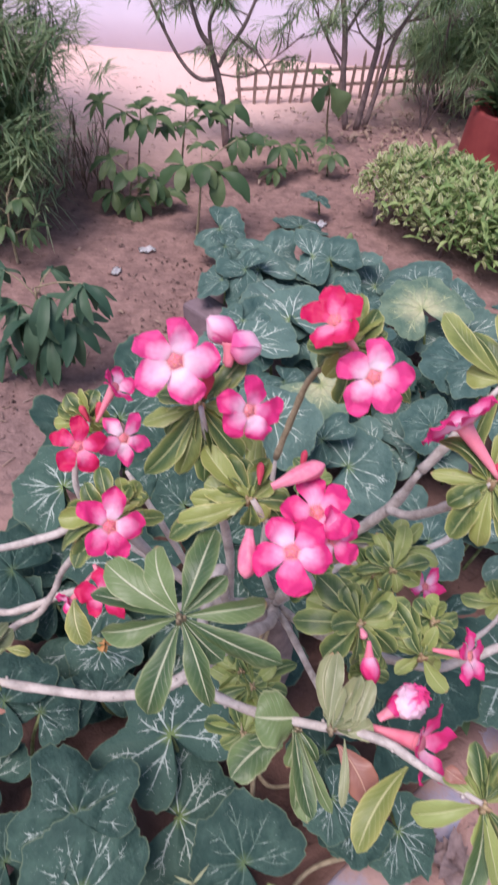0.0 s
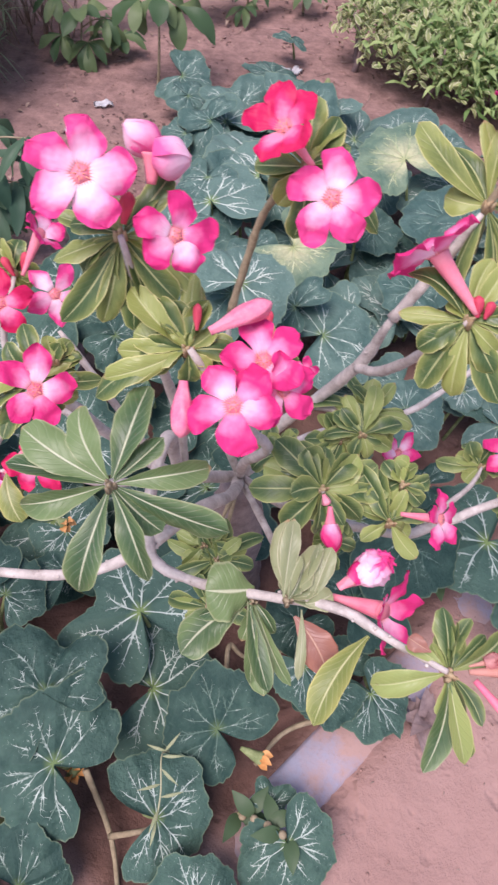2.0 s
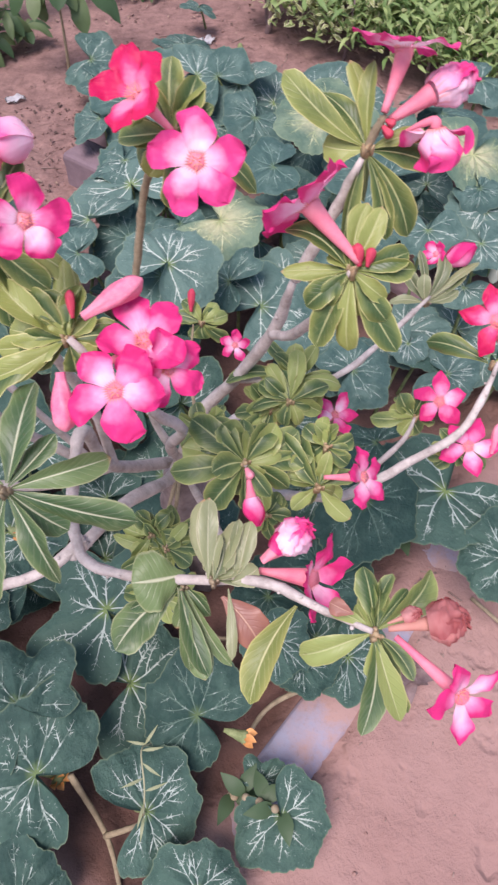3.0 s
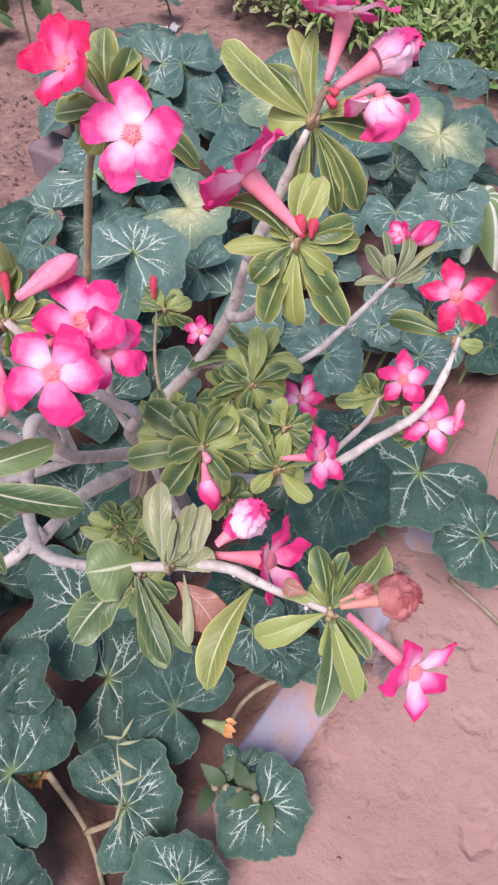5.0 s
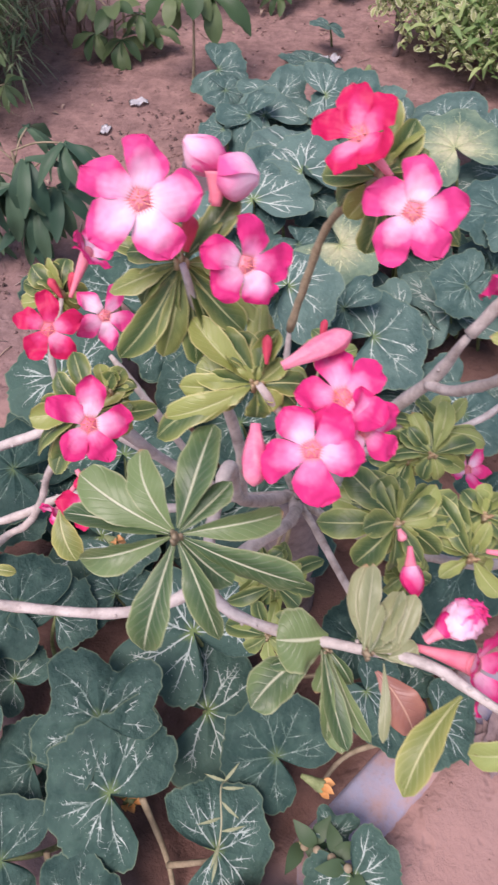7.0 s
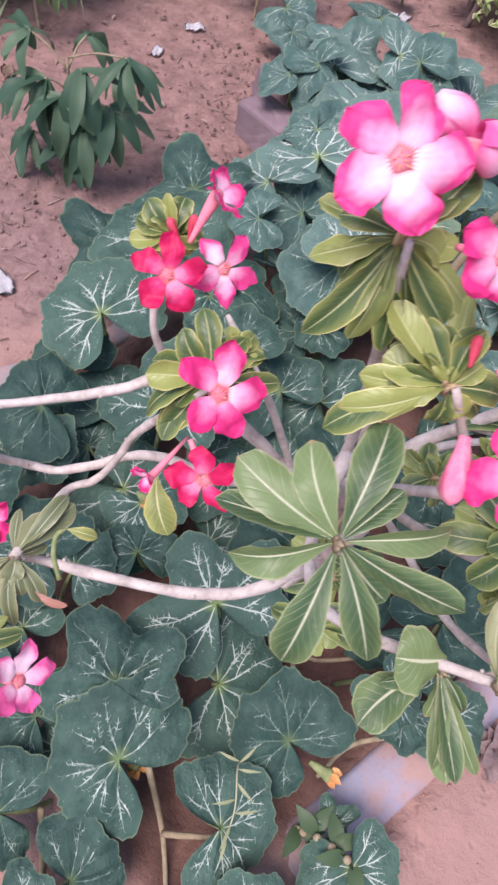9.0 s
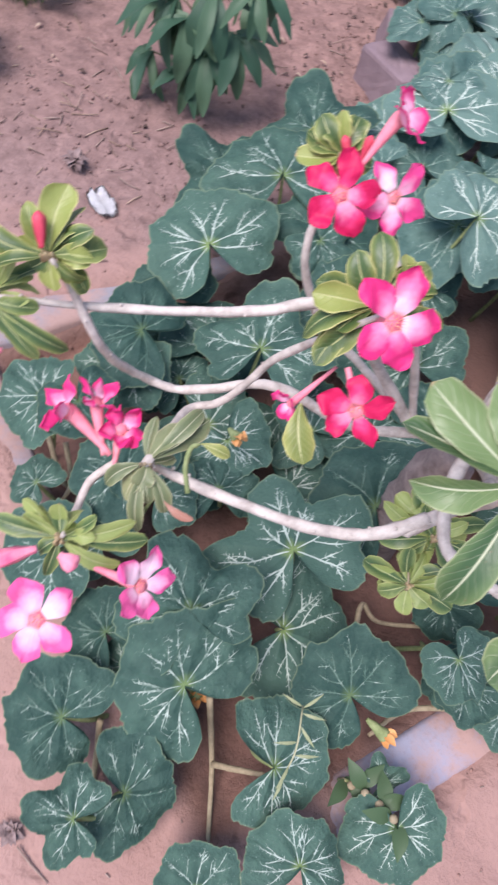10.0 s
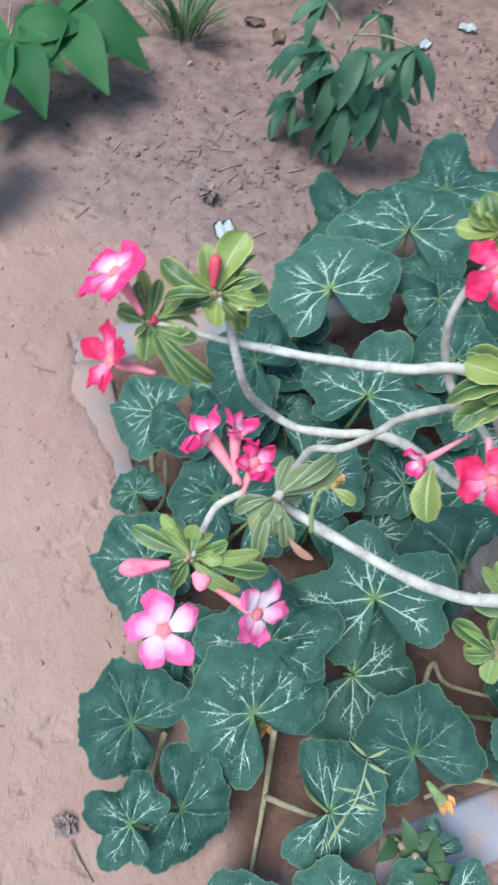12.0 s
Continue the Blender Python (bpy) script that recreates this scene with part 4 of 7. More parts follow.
# leaf rosettes
rosette((0.085, 0.433, 0.738), 'dark', [(0.020, 0.466, 0.753, 0.030), (0.059, 0.480, 0.763, 0.026), (0.104, 0.503, 0.762, 0.029), (0.118, 0.467, 0.750, 0.018), (0.152, 0.457, 0.731, 0.022), (0.168, 0.417, 0.710, 0.025), (0.121, 0.415, 0.709, 0.022), (0.115, 0.382, 0.698, 0.024), (0.067, 0.375, 0.690, 0.026), (0.025, 0.418, 0.730, 0.020), (0.012, 0.443, 0.742, 0.022)])
rosette((0.083, 0.566, 0.843), 'light', [(0.037, 0.554, 0.827, 0.017), (0.042, 0.529, 0.794, 0.019), (0.069, 0.536, 0.789, 0.018), (0.090, 0.537, 0.782, 0.018), (0.121, 0.549, 0.802, 0.018), (0.101, 0.562, 0.819, 0.014), (0.078, 0.550, 0.808, 0.012), (0.115, 0.598, 0.870, 0.018), (0.048, 0.570, 0.845, 0.014), (0.141, 0.555, 0.799, 0.016), (0.064, 0.561, 0.830, 0.013), (0.110, 0.567, 0.827, 0.016)])
rosette((0.131, 0.521, 0.783), 'light', [(0.072, 0.504, 0.766, 0.018), (0.066, 0.496, 0.754, 0.020), (0.080, 0.522, 0.777, 0.018), (0.091, 0.531, 0.786, 0.021), (0.114, 0.540, 0.792, 0.019), (0.132, 0.564, 0.815, 0.014), (0.088, 0.552, 0.809, 0.019), (0.101, 0.548, 0.801, 0.018), (0.143, 0.512, 0.767, 0.018), (0.165, 0.528, 0.775, 0.017), (0.116, 0.535, 0.790, 0.011), (0.143, 0.551, 0.803, 0.015), (0.108, 0.518, 0.773, 0.018), (0.149, 0.536, 0.790, 0.013)])
rosette((0.209, 0.665, 0.841), 'light', [(0.214, 0.698, 0.878, 0.021), (0.169, 0.673, 0.834, 0.021), (0.189, 0.655, 0.812, 0.021), (0.236, 0.686, 0.864, 0.014), (0.204, 0.646, 0.788, 0.018), (0.269, 0.639, 0.803, 0.016), (0.241, 0.675, 0.853, 0.015), (0.201, 0.685, 0.862, 0.013), (0.227, 0.652, 0.817, 0.017)])
rosette((-0.010, 0.571, 0.679), 'light', [(-0.057, 0.562, 0.681, 0.020), (-0.053, 0.544, 0.653, 0.021), (-0.038, 0.540, 0.646, 0.020), (-0.025, 0.611, 0.708, 0.018), (-0.005, 0.600, 0.691, 0.016), (0.019, 0.603, 0.691, 0.017), (0.042, 0.593, 0.661, 0.016), (-0.038, 0.532, 0.643, 0.018), (0.023, 0.573, 0.657, 0.016)])
rosette((-0.070, 0.723, 0.669), 'light', [(-0.104, 0.724, 0.679, 0.020), (-0.097, 0.738, 0.688, 0.020), (-0.083, 0.745, 0.692, 0.020), (-0.067, 0.752, 0.686, 0.019), (-0.108, 0.712, 0.663, 0.018), (-0.089, 0.712, 0.657, 0.020), (-0.056, 0.722, 0.650, 0.019), (-0.099, 0.723, 0.669, 0.017)])
rosette((0.247, 0.512, 0.626), 'mid', [(0.203, 0.551, 0.643, 0.027), (0.219, 0.549, 0.643, 0.022), (0.248, 0.549, 0.639, 0.016), (0.272, 0.540, 0.640, 0.022), (0.296, 0.536, 0.633, 0.026), (0.295, 0.517, 0.616, 0.017), (0.190, 0.523, 0.618, 0.016), (0.181, 0.513, 0.619, 0.024), (0.213, 0.484, 0.603, 0.024), (0.260, 0.480, 0.593, 0.019), (0.283, 0.495, 0.605, 0.022), (0.193, 0.530, 0.631, 0.027), (0.242, 0.482, 0.597, 0.018), (0.308, 0.516, 0.625, 0.019), (0.267, 0.526, 0.628, 0.021)])
rosette((0.309, 0.493, 0.607), 'mid', [(0.335, 0.469, 0.587, 0.016), (0.295, 0.540, 0.621, 0.018), (0.277, 0.541, 0.627, 0.018), (0.326, 0.515, 0.615, 0.014), (0.285, 0.481, 0.591, 0.014)])
rosette((0.316, 0.667, 0.546), 'mid', [(0.285, 0.708, 0.565, 0.017), (0.316, 0.701, 0.566, 0.021), (0.271, 0.686, 0.544, 0.015), (0.363, 0.661, 0.535, 0.021), (0.262, 0.665, 0.523, 0.017), (0.296, 0.692, 0.560, 0.015), (0.342, 0.650, 0.530, 0.017), (0.255, 0.647, 0.515, 0.019), (0.335, 0.640, 0.516, 0.020), (0.298, 0.640, 0.511, 0.017), (0.288, 0.671, 0.541, 0.013), (0.236, 0.682, 0.531, 0.017)])
rosette((0.324, 0.539, 0.810), 'light', [(0.282, 0.569, 0.823, 0.020), (0.278, 0.552, 0.802, 0.012), (0.294, 0.534, 0.785, 0.017), (0.300, 0.519, 0.760, 0.020), (0.337, 0.571, 0.839, 0.015), (0.362, 0.543, 0.819, 0.016), (0.366, 0.535, 0.811, 0.015), (0.355, 0.505, 0.764, 0.019), (0.347, 0.517, 0.783, 0.017), (0.322, 0.512, 0.761, 0.017), (0.311, 0.553, 0.815, 0.014), (0.346, 0.567, 0.838, 0.014), (0.314, 0.540, 0.803, 0.014)], True)
rosette((0.357, 0.669, 0.814), 'light', [(0.296, 0.712, 0.856, 0.023), (0.346, 0.710, 0.862, 0.014), (0.364, 0.708, 0.862, 0.013), (0.325, 0.682, 0.812, 0.021), (0.406, 0.674, 0.818, 0.013), (0.411, 0.662, 0.802, 0.019), (0.394, 0.640, 0.752, 0.021), (0.376, 0.640, 0.750, 0.015), (0.340, 0.636, 0.745, 0.018), (0.312, 0.700, 0.838, 0.014)], True)
rosette((0.317, 0.333, 0.693), 'mid', [(0.316, 0.375, 0.701, 0.016), (0.335, 0.369, 0.699, 0.010), (0.342, 0.357, 0.701, 0.009), (0.359, 0.367, 0.705, 0.018), (0.269, 0.329, 0.673, 0.019), (0.311, 0.309, 0.679, 0.014), (0.327, 0.283, 0.670, 0.017), (0.338, 0.304, 0.681, 0.010), (0.291, 0.351, 0.688, 0.009), (0.320, 0.349, 0.695, 0.010)], True)
adenium_leaf((0.316, 0.329, 0.694), (0.303, 0.279, 0.658), 0.017, 'dark')
adenium_leaf((0.318, 0.331, 0.694), (0.334, 0.289, 0.664), 0.012, 'light')
adenium_leaf((0.272, 0.366, 0.663), (0.234, 0.308, 0.642), 0.023, 'yellow', 0.1)
adenium_leaf((0.220, 0.383, 0.649), (0.246, 0.347, 0.633), 0.027, 'dry', 0.06)
adenium_leaf((0.190, 0.415, 0.622), (0.151, 0.407, 0.632), 0.048, 'dark', 0.06)
adenium_leaf((0.211, 0.395, 0.655), (0.216, 0.446, 0.685), 0.015, 'grey', 0.06)
adenium_leaf((0.215, 0.394, 0.654), (0.225, 0.421, 0.667), 0.018, 'grey', 0.06)
adenium_leaf((0.231, 0.395, 0.654), (0.237, 0.432, 0.674), 0.010, 'grey', 0.06)
adenium_leaf((0.232, 0.394, 0.653), (0.246, 0.430, 0.673), 0.017, 'grey', 0.06)
adenium_leaf((0.228, 0.392, 0.652), (0.248, 0.400, 0.656), 0.018, 'grey', 0.06)
adenium_leaf((0.187, 0.406, 0.618), (0.205, 0.341, 0.598), 0.017, 'dark', 0.06)
adenium_leaf((0.185, 0.406, 0.618), (0.196, 0.350, 0.600), 0.010, 'grey', 0.06)
adenium_leaf((0.225, 0.388, 0.651), (0.224, 0.340, 0.636), 0.008, 'grey', 0.06)
adenium_leaf((0.304, 0.343, 0.702), (0.290, 0.352, 0.702), 0.012, 'dry', 0.06)
rosette((0.214, 0.396, 0.650), 'grey', [(0.212, 0.448, 0.680, 0.016), (0.238, 0.433, 0.669, 0.019), (0.247, 0.399, 0.651, 0.014), (0.225, 0.421, 0.662, 0.025), (0.219, 0.407, 0.654, 0.021), (0.233, 0.406, 0.654, 0.015)])
rosette((0.189, 0.410, 0.613), 'dark', [(0.202, 0.341, 0.588, 0.023), (0.182, 0.379, 0.601, 0.014), (0.135, 0.365, 0.604, 0.034), (0.163, 0.407, 0.614, 0.036), (0.223, 0.350, 0.588, 0.011), (0.191, 0.348, 0.592, 0.011), (0.147, 0.394, 0.611, 0.015), (0.209, 0.387, 0.601, 0.012)])
rosette((0.150, 0.555, 0.385), 'mid', [(0.088, 0.575, 0.390, 0.016), (0.107, 0.558, 0.379, 0.018), (0.133, 0.600, 0.394, 0.018), (0.159, 0.607, 0.396, 0.021), (0.184, 0.581, 0.382, 0.021), (0.206, 0.591, 0.385, 0.018), (0.112, 0.544, 0.373, 0.016), (0.178, 0.539, 0.366, 0.021), (0.143, 0.594, 0.393, 0.018), (0.095, 0.539, 0.370, 0.018), (0.196, 0.556, 0.370, 0.019)])
rosette((0.531, 0.885, 0.430), 'grey', [(0.500, 0.932, 0.463, 0.021), (0.562, 0.940, 0.470, 0.021), (0.595, 0.920, 0.455, 0.016), (0.478, 0.890, 0.430, 0.015), (0.580, 0.896, 0.438, 0.016), (0.612, 0.926, 0.462, 0.014), (0.528, 0.946, 0.474, 0.014)], True)
rosette((0.505, 0.625, 0.597), 'mid', [(0.450, 0.670, 0.588, 0.022), (0.548, 0.655, 0.615, 0.013), (0.535, 0.618, 0.590, 0.015)], True)
rosette((0.444, 0.630, 0.508), 'mid', [(0.398, 0.645, 0.494, 0.021), (0.426, 0.657, 0.513, 0.017), (0.429, 0.620, 0.490, 0.019), (0.466, 0.624, 0.505, 0.014)])
rosette((0.466, 0.560, 0.538), 'mid', [(0.494, 0.545, 0.530, 0.018), (0.438, 0.567, 0.527, 0.015)])
rosette((0.210, 0.865, 0.442), 'mid', [(0.175, 0.880, 0.446, 0.019), (0.247, 0.875, 0.444, 0.020), (0.233, 0.890, 0.453, 0.019), (0.212, 0.855, 0.420, 0.022), (0.244, 0.854, 0.416, 0.020), (0.185, 0.896, 0.457, 0.019), (0.200, 0.887, 0.459, 0.017)])
rosette((-0.252, 0.548, 0.643), 'light', [(-0.305, 0.549, 0.650, 0.017), (-0.252, 0.592, 0.674, 0.024), (-0.217, 0.576, 0.638, 0.020), (-0.238, 0.587, 0.662, 0.016), (-0.243, 0.534, 0.622, 0.020), (-0.288, 0.526, 0.635, 0.014), (-0.234, 0.576, 0.654, 0.014), (-0.225, 0.552, 0.624, 0.014)])
rosette((-0.296, 0.517, 0.609), 'mid', [(-0.323, 0.546, 0.631, 0.013), (-0.304, 0.547, 0.629, 0.012), (-0.324, 0.511, 0.611, 0.014), (-0.288, 0.496, 0.585, 0.019), (-0.271, 0.552, 0.607, 0.012), (-0.249, 0.502, 0.569, 0.016), (-0.232, 0.521, 0.566, 0.015), (-0.263, 0.565, 0.610, 0.013), (-0.265, 0.513, 0.582, 0.016)])
rosette((-0.171, 0.371, 0.567), 'mid', [(-0.222, 0.369, 0.566, 0.014), (-0.207, 0.388, 0.570, 0.012), (-0.182, 0.390, 0.570, 0.016), (-0.163, 0.396, 0.567, 0.014), (-0.125, 0.402, 0.564, 0.013), (-0.113, 0.396, 0.551, 0.014), (-0.172, 0.345, 0.553, 0.011), (-0.163, 0.384, 0.565, 0.012), (-0.182, 0.358, 0.560, 0.011)])
rosette((-0.135, 0.448, 0.568), 'grey', [(-0.101, 0.497, 0.576, 0.022), (-0.108, 0.503, 0.577, 0.015), (-0.140, 0.482, 0.581, 0.013), (-0.143, 0.422, 0.546, 0.020), (-0.125, 0.403, 0.538, 0.013), (-0.110, 0.424, 0.542, 0.014), (-0.120, 0.479, 0.577, 0.014), (-0.160, 0.426, 0.553, 0.013)])
adenium_leaf((-0.100, 0.473, 0.580), (-0.076, 0.473, 0.574), 0.010, 'yellow', 0.12)
adenium_leaf((-0.112, 0.425, 0.563), (-0.086, 0.420, 0.558), 0.007, 'dry', 0.06)
rosette((0.144, 0.508, 0.350), 'mid', [(0.093, 0.525, 0.334, 0.021), (0.118, 0.499, 0.326, 0.018), (0.127, 0.542, 0.352, 0.018), (0.152, 0.547, 0.360, 0.018), (0.195, 0.498, 0.348, 0.022), (0.149, 0.480, 0.333, 0.020), (0.152, 0.573, 0.362, 0.018), (0.183, 0.531, 0.362, 0.018)])
rosette((0.284, 0.643, 0.526), 'mid', [(0.257, 0.672, 0.533, 0.019), (0.276, 0.675, 0.539, 0.017), (0.306, 0.656, 0.529, 0.020), (0.316, 0.634, 0.511, 0.020), (0.283, 0.618, 0.500, 0.021), (0.256, 0.627, 0.502, 0.020), (0.243, 0.650, 0.514, 0.019)])
rosette((0.213, 0.619, 0.527), 'mid', [(0.183, 0.640, 0.533, 0.019), (0.202, 0.647, 0.543, 0.018), (0.232, 0.644, 0.539, 0.019), (0.242, 0.623, 0.523, 0.018), (0.221, 0.599, 0.504, 0.022), (0.185, 0.604, 0.512, 0.021)])
rosette((0.319, 0.522, 0.626), 'mid', [(0.302, 0.543, 0.630, 0.015), (0.319, 0.547, 0.637, 0.014), (0.344, 0.530, 0.626, 0.015), (0.337, 0.509, 0.615, 0.015), (0.308, 0.506, 0.604, 0.014)])
rosette((0.264, 0.497, 0.557), 'mid', [(0.253, 0.523, 0.566, 0.016), (0.279, 0.515, 0.564, 0.017), (0.287, 0.494, 0.552, 0.015), (0.270, 0.477, 0.537, 0.016), (0.245, 0.486, 0.546, 0.016)])
rosette((0.134, 0.570, 0.393), 'mid', [(0.098, 0.585, 0.394, 0.020), (0.117, 0.601, 0.398, 0.018), (0.159, 0.597, 0.399, 0.021), (0.182, 0.580, 0.385, 0.020), (0.157, 0.549, 0.373, 0.021), (0.109, 0.550, 0.375, 0.020), (0.138, 0.539, 0.364, 0.018)])
rosette((0.303, 0.637, 0.546), 'mid', [(0.272, 0.661, 0.551, 0.018), (0.283, 0.678, 0.562, 0.016), (0.316, 0.685, 0.574, 0.020), (0.346, 0.648, 0.554, 0.022), (0.336, 0.626, 0.536, 0.019), (0.295, 0.619, 0.527, 0.018), (0.262, 0.641, 0.533, 0.016)])
rosette((0.004, 0.587, 0.688), 'light', [(0.016, 0.606, 0.696, 0.015), (-0.004, 0.605, 0.701, 0.013), (0.026, 0.599, 0.683, 0.013), (-0.018, 0.592, 0.691, 0.013)])
adenium_leaf((-0.038, 0.516, 0.613), (-0.021, 0.480, 0.589), 0.024, 'yellow', 0.06)
# branches
branch([(-0.097, 0.438, 0.562), (-0.105, 0.452, 0.572), (-0.106, 0.466, 0.580), (-0.099, 0.474, 0.580)], 0.0032, 0.0026, GREEN_STALK)
branch([(0.357, 0.669, 0.814), (0.363, 0.669, 0.832), (0.369, 0.670, 0.843)], 0.0052, 0.0040, STALK)
bud((0.368, 0.668, 0.838), (0.375, 0.664, 0.836), 0.0030, 'red')
bud((0.366, 0.668, 0.834), (0.373, 0.661, 0.828), 0.0034, 'red')
branch([(0.172, 0.672, 0.393), (0.195, 0.677, 0.468), (0.246, 0.688, 0.528), (0.285, 0.667, 0.619), (0.303, 0.651, 0.704)], 0.0120, 0.0085)
branch([(0.303, 0.651, 0.704), (0.329, 0.659, 0.752), (0.353, 0.662, 0.813)], 0.0085, 0.0060)
branch([(0.285, 0.667, 0.619), (0.300, 0.626, 0.660), (0.315, 0.580, 0.733), (0.323, 0.535, 0.813)], 0.0080, 0.0055)
branch([(0.172, 0.672, 0.393), (0.265, 0.750, 0.387), (0.387, 0.780, 0.408), (0.450, 0.821, 0.418), (0.498, 0.855, 0.434), (0.538, 0.890, 0.438)], 0.0085, 0.0050)
branch([(0.172, 0.672, 0.393), (0.224, 0.581, 0.479), (0.324, 0.521, 0.537), (0.368, 0.526, 0.549), (0.410, 0.542, 0.558), (0.460, 0.562, 0.570), (0.487, 0.589, 0.591), (0.506, 0.618, 0.611)], 0.0090, 0.0050)
branch([(0.357, 0.528, 0.552), (0.417, 0.587, 0.527), (0.438, 0.617, 0.528)], 0.0050, 0.0030)
branch([(0.172, 0.672, 0.393), (0.114, 0.583, 0.528), (0.105, 0.557, 0.630), (0.094, 0.519, 0.606), (0.091, 0.491, 0.591), (0.102, 0.454, 0.582), (0.139, 0.431, 0.595), (0.190, 0.410, 0.623), (0.250, 0.388, 0.658), (0.286, 0.358, 0.676), (0.316, 0.331, 0.699)], 0.0100, 0.0046)
branch([(0.091, 0.491, 0.591), (0.088, 0.456, 0.658), (0.087, 0.432, 0.737)], 0.0060, 0.0050)
branch([(0.172, 0.672, 0.393), (0.163, 0.588, 0.482), (0.129, 0.527, 0.546), (0.081, 0.482, 0.536), (0.092, 0.491, 0.548), (0.055, 0.469, 0.535), (0.005, 0.458, 0.530), (-0.061, 0.457, 0.532), (-0.120, 0.459, 0.537), (-0.134, 0.446, 0.573)], 0.0110, 0.0060)
branch([(-0.162, 0.452, 0.541), (-0.178, 0.434, 0.528), (-0.177, 0.404, 0.533), (-0.168, 0.370, 0.573)], 0.0050, 0.0045)
branch([(0.172, 0.672, 0.393), (0.092, 0.629, 0.458), (0.033, 0.622, 0.532), (-0.031, 0.620, 0.610), (-0.091, 0.599, 0.599), (-0.144, 0.581, 0.592), (-0.231, 0.551, 0.590), (-0.291, 0.516, 0.614)], 0.0105, 0.0045)
branch([(0.100, 0.634, 0.450), (0.021, 0.603, 0.467), (-0.062, 0.597, 0.500), (-0.123, 0.582, 0.480), (-0.156, 0.578, 0.466), (-0.186, 0.577, 0.469), (-0.207, 0.553, 0.521), (-0.219, 0.543, 0.567), (-0.238, 0.549, 0.613), (-0.248, 0.544, 0.646)], 0.0080, 0.0050)
branch([(-0.134, 0.446, 0.573), (-0.133, 0.545, 0.492), (-0.106, 0.556, 0.506), (-0.085, 0.567, 0.540), (-0.065, 0.568, 0.590), (-0.002, 0.552, 0.701)], 0.0060, 0.0050)
branch([(0.088, 0.628, 0.462), (0.012, 0.644, 0.511), (-0.042, 0.664, 0.532), (-0.075, 0.662, 0.618), (-0.063, 0.707, 0.679)], 0.0070, 0.0050)
branch([(0.080, 0.628, 0.470), (0.041, 0.622, 0.588), (0.010, 0.640, 0.633), (-0.011, 0.651, 0.663)], 0.0060, 0.0050)
branch([(0.172, 0.672, 0.393), (0.176, 0.574, 0.569), (0.195, 0.535, 0.650), (0.175, 0.520, 0.700), (0.132, 0.515, 0.791)], 0.0080, 0.0060)
branch([(0.114, 0.583, 0.528), (0.111, 0.587, 0.620), (0.099, 0.568, 0.727), (0.085, 0.554, 0.852)], 0.0080, 0.0060)
branch([(0.172, 0.672, 0.393), (0.149, 0.674, 0.481), (0.149, 0.681, 0.569), (0.152, 0.700, 0.652)], 0.0080, 0.0055)
branch([(0.152, 0.700, 0.652), (0.166, 0.708, 0.713), (0.177, 0.709, 0.759), (0.190, 0.687, 0.802), (0.205, 0.651, 0.847)], 0.0056, 0.0052, STALK)
branch([(0.224, 0.581, 0.479), (0.236, 0.545, 0.545), (0.247, 0.508, 0.630)], 0.0065, 0.0050)
branch([(0.246, 0.688, 0.528), (0.285, 0.676, 0.536), (0.315, 0.662, 0.550)], 0.0060, 0.0045)
branch([(0.172, 0.672, 0.393), (0.193, 0.580, 0.469), (0.225, 0.483, 0.522), (0.234, 0.409, 0.626)], 0.0070, 0.0050)
branch([(0.172, 0.672, 0.393), (0.193, 0.725, 0.369), (0.189, 0.807, 0.405), (0.199, 0.859, 0.449)], 0.0044, 0.0030)
branch([(0.172, 0.672, 0.393), (0.160, 0.616, 0.361), (0.151, 0.552, 0.390)], 0.0042, 0.0030)
branch([(0.172, 0.672, 0.393), (0.139, 0.583, 0.341), (0.142, 0.506, 0.355)], 0.0042, 0.0030)


# ---- creeping vines with broad veined leaves ----
VEINS = [0, 41, 84, 129]


def vine_cleft(kind, side):
    """Where the rim turns in to the stalk, in degrees from the tip."""
    return 157 + 8 * math.sin(kind * 1.9 + side)


def vine_outline(degrees, kind):
    """The rim's distance from the stalk, the tip at 0 degrees."""
    a = abs(degrees)
    side = 1 if degrees > 0 else 0
    # shallow round lobes on the main veins; a few leaves have three deep, square ones
    r, lobes = 0.8, zip(VEINS, (0.17, 0.155, 0.18, 0.155), (20, 17, 19, 21))
    if kind >= 8:
        r, lobes = 0.6, ((0, 0.42, 27), (80, 0.4, 25), (135, 0.26, 24))
    for i, (v, w, wide) in enumerate(lobes):
        r += w * (1 + (0.45 if kind < 8 else 0.15) * math.sin(3 * i + kind * 2.3 + 2 * side)) * math.exp(-abs((a - v) / wide) ** (2 if kind < 8 else 3))
    r += 0.014 * math.sin(radians(degrees) * 15 + kind * 2) + 0.011 * math.sin(radians(degrees) * 33 + kind) + 0.006 * math.sin(radians(degrees) * 61 + 2 * kind)
    # small teeth along the rim
    r += 0.011 * math.cos(radians(degrees) * 45) * (0.6 + 0.4 * math.sin(radians(degrees) * 4 + kind))
    # the round ears and the cleft between them at the stalk
    shut = vine_cleft(kind, side)
    if a > 128:
        r *= 1 - 0.22 * min(1.0, (a - 128) / (shut - 128)) ** 1.6
    if a > shut - 9:
        r *= max(0.04, math.sqrt(max(0.0, 1 - ((a - shut + 9) / 13) ** 2)))
    return r * (1 + 0.07 * math.sin(radians(degrees) + kind * 1.7))


def vein_number(side):
    for i in range(len(VEINS) - 1):
        if VEINS[i] <= side <= VEINS[i + 1]:
            return i + (side - VEINS[i]) / (VEINS[i + 1] - VEINS[i])
    return 3 + (side - VEINS[-1]) / 80


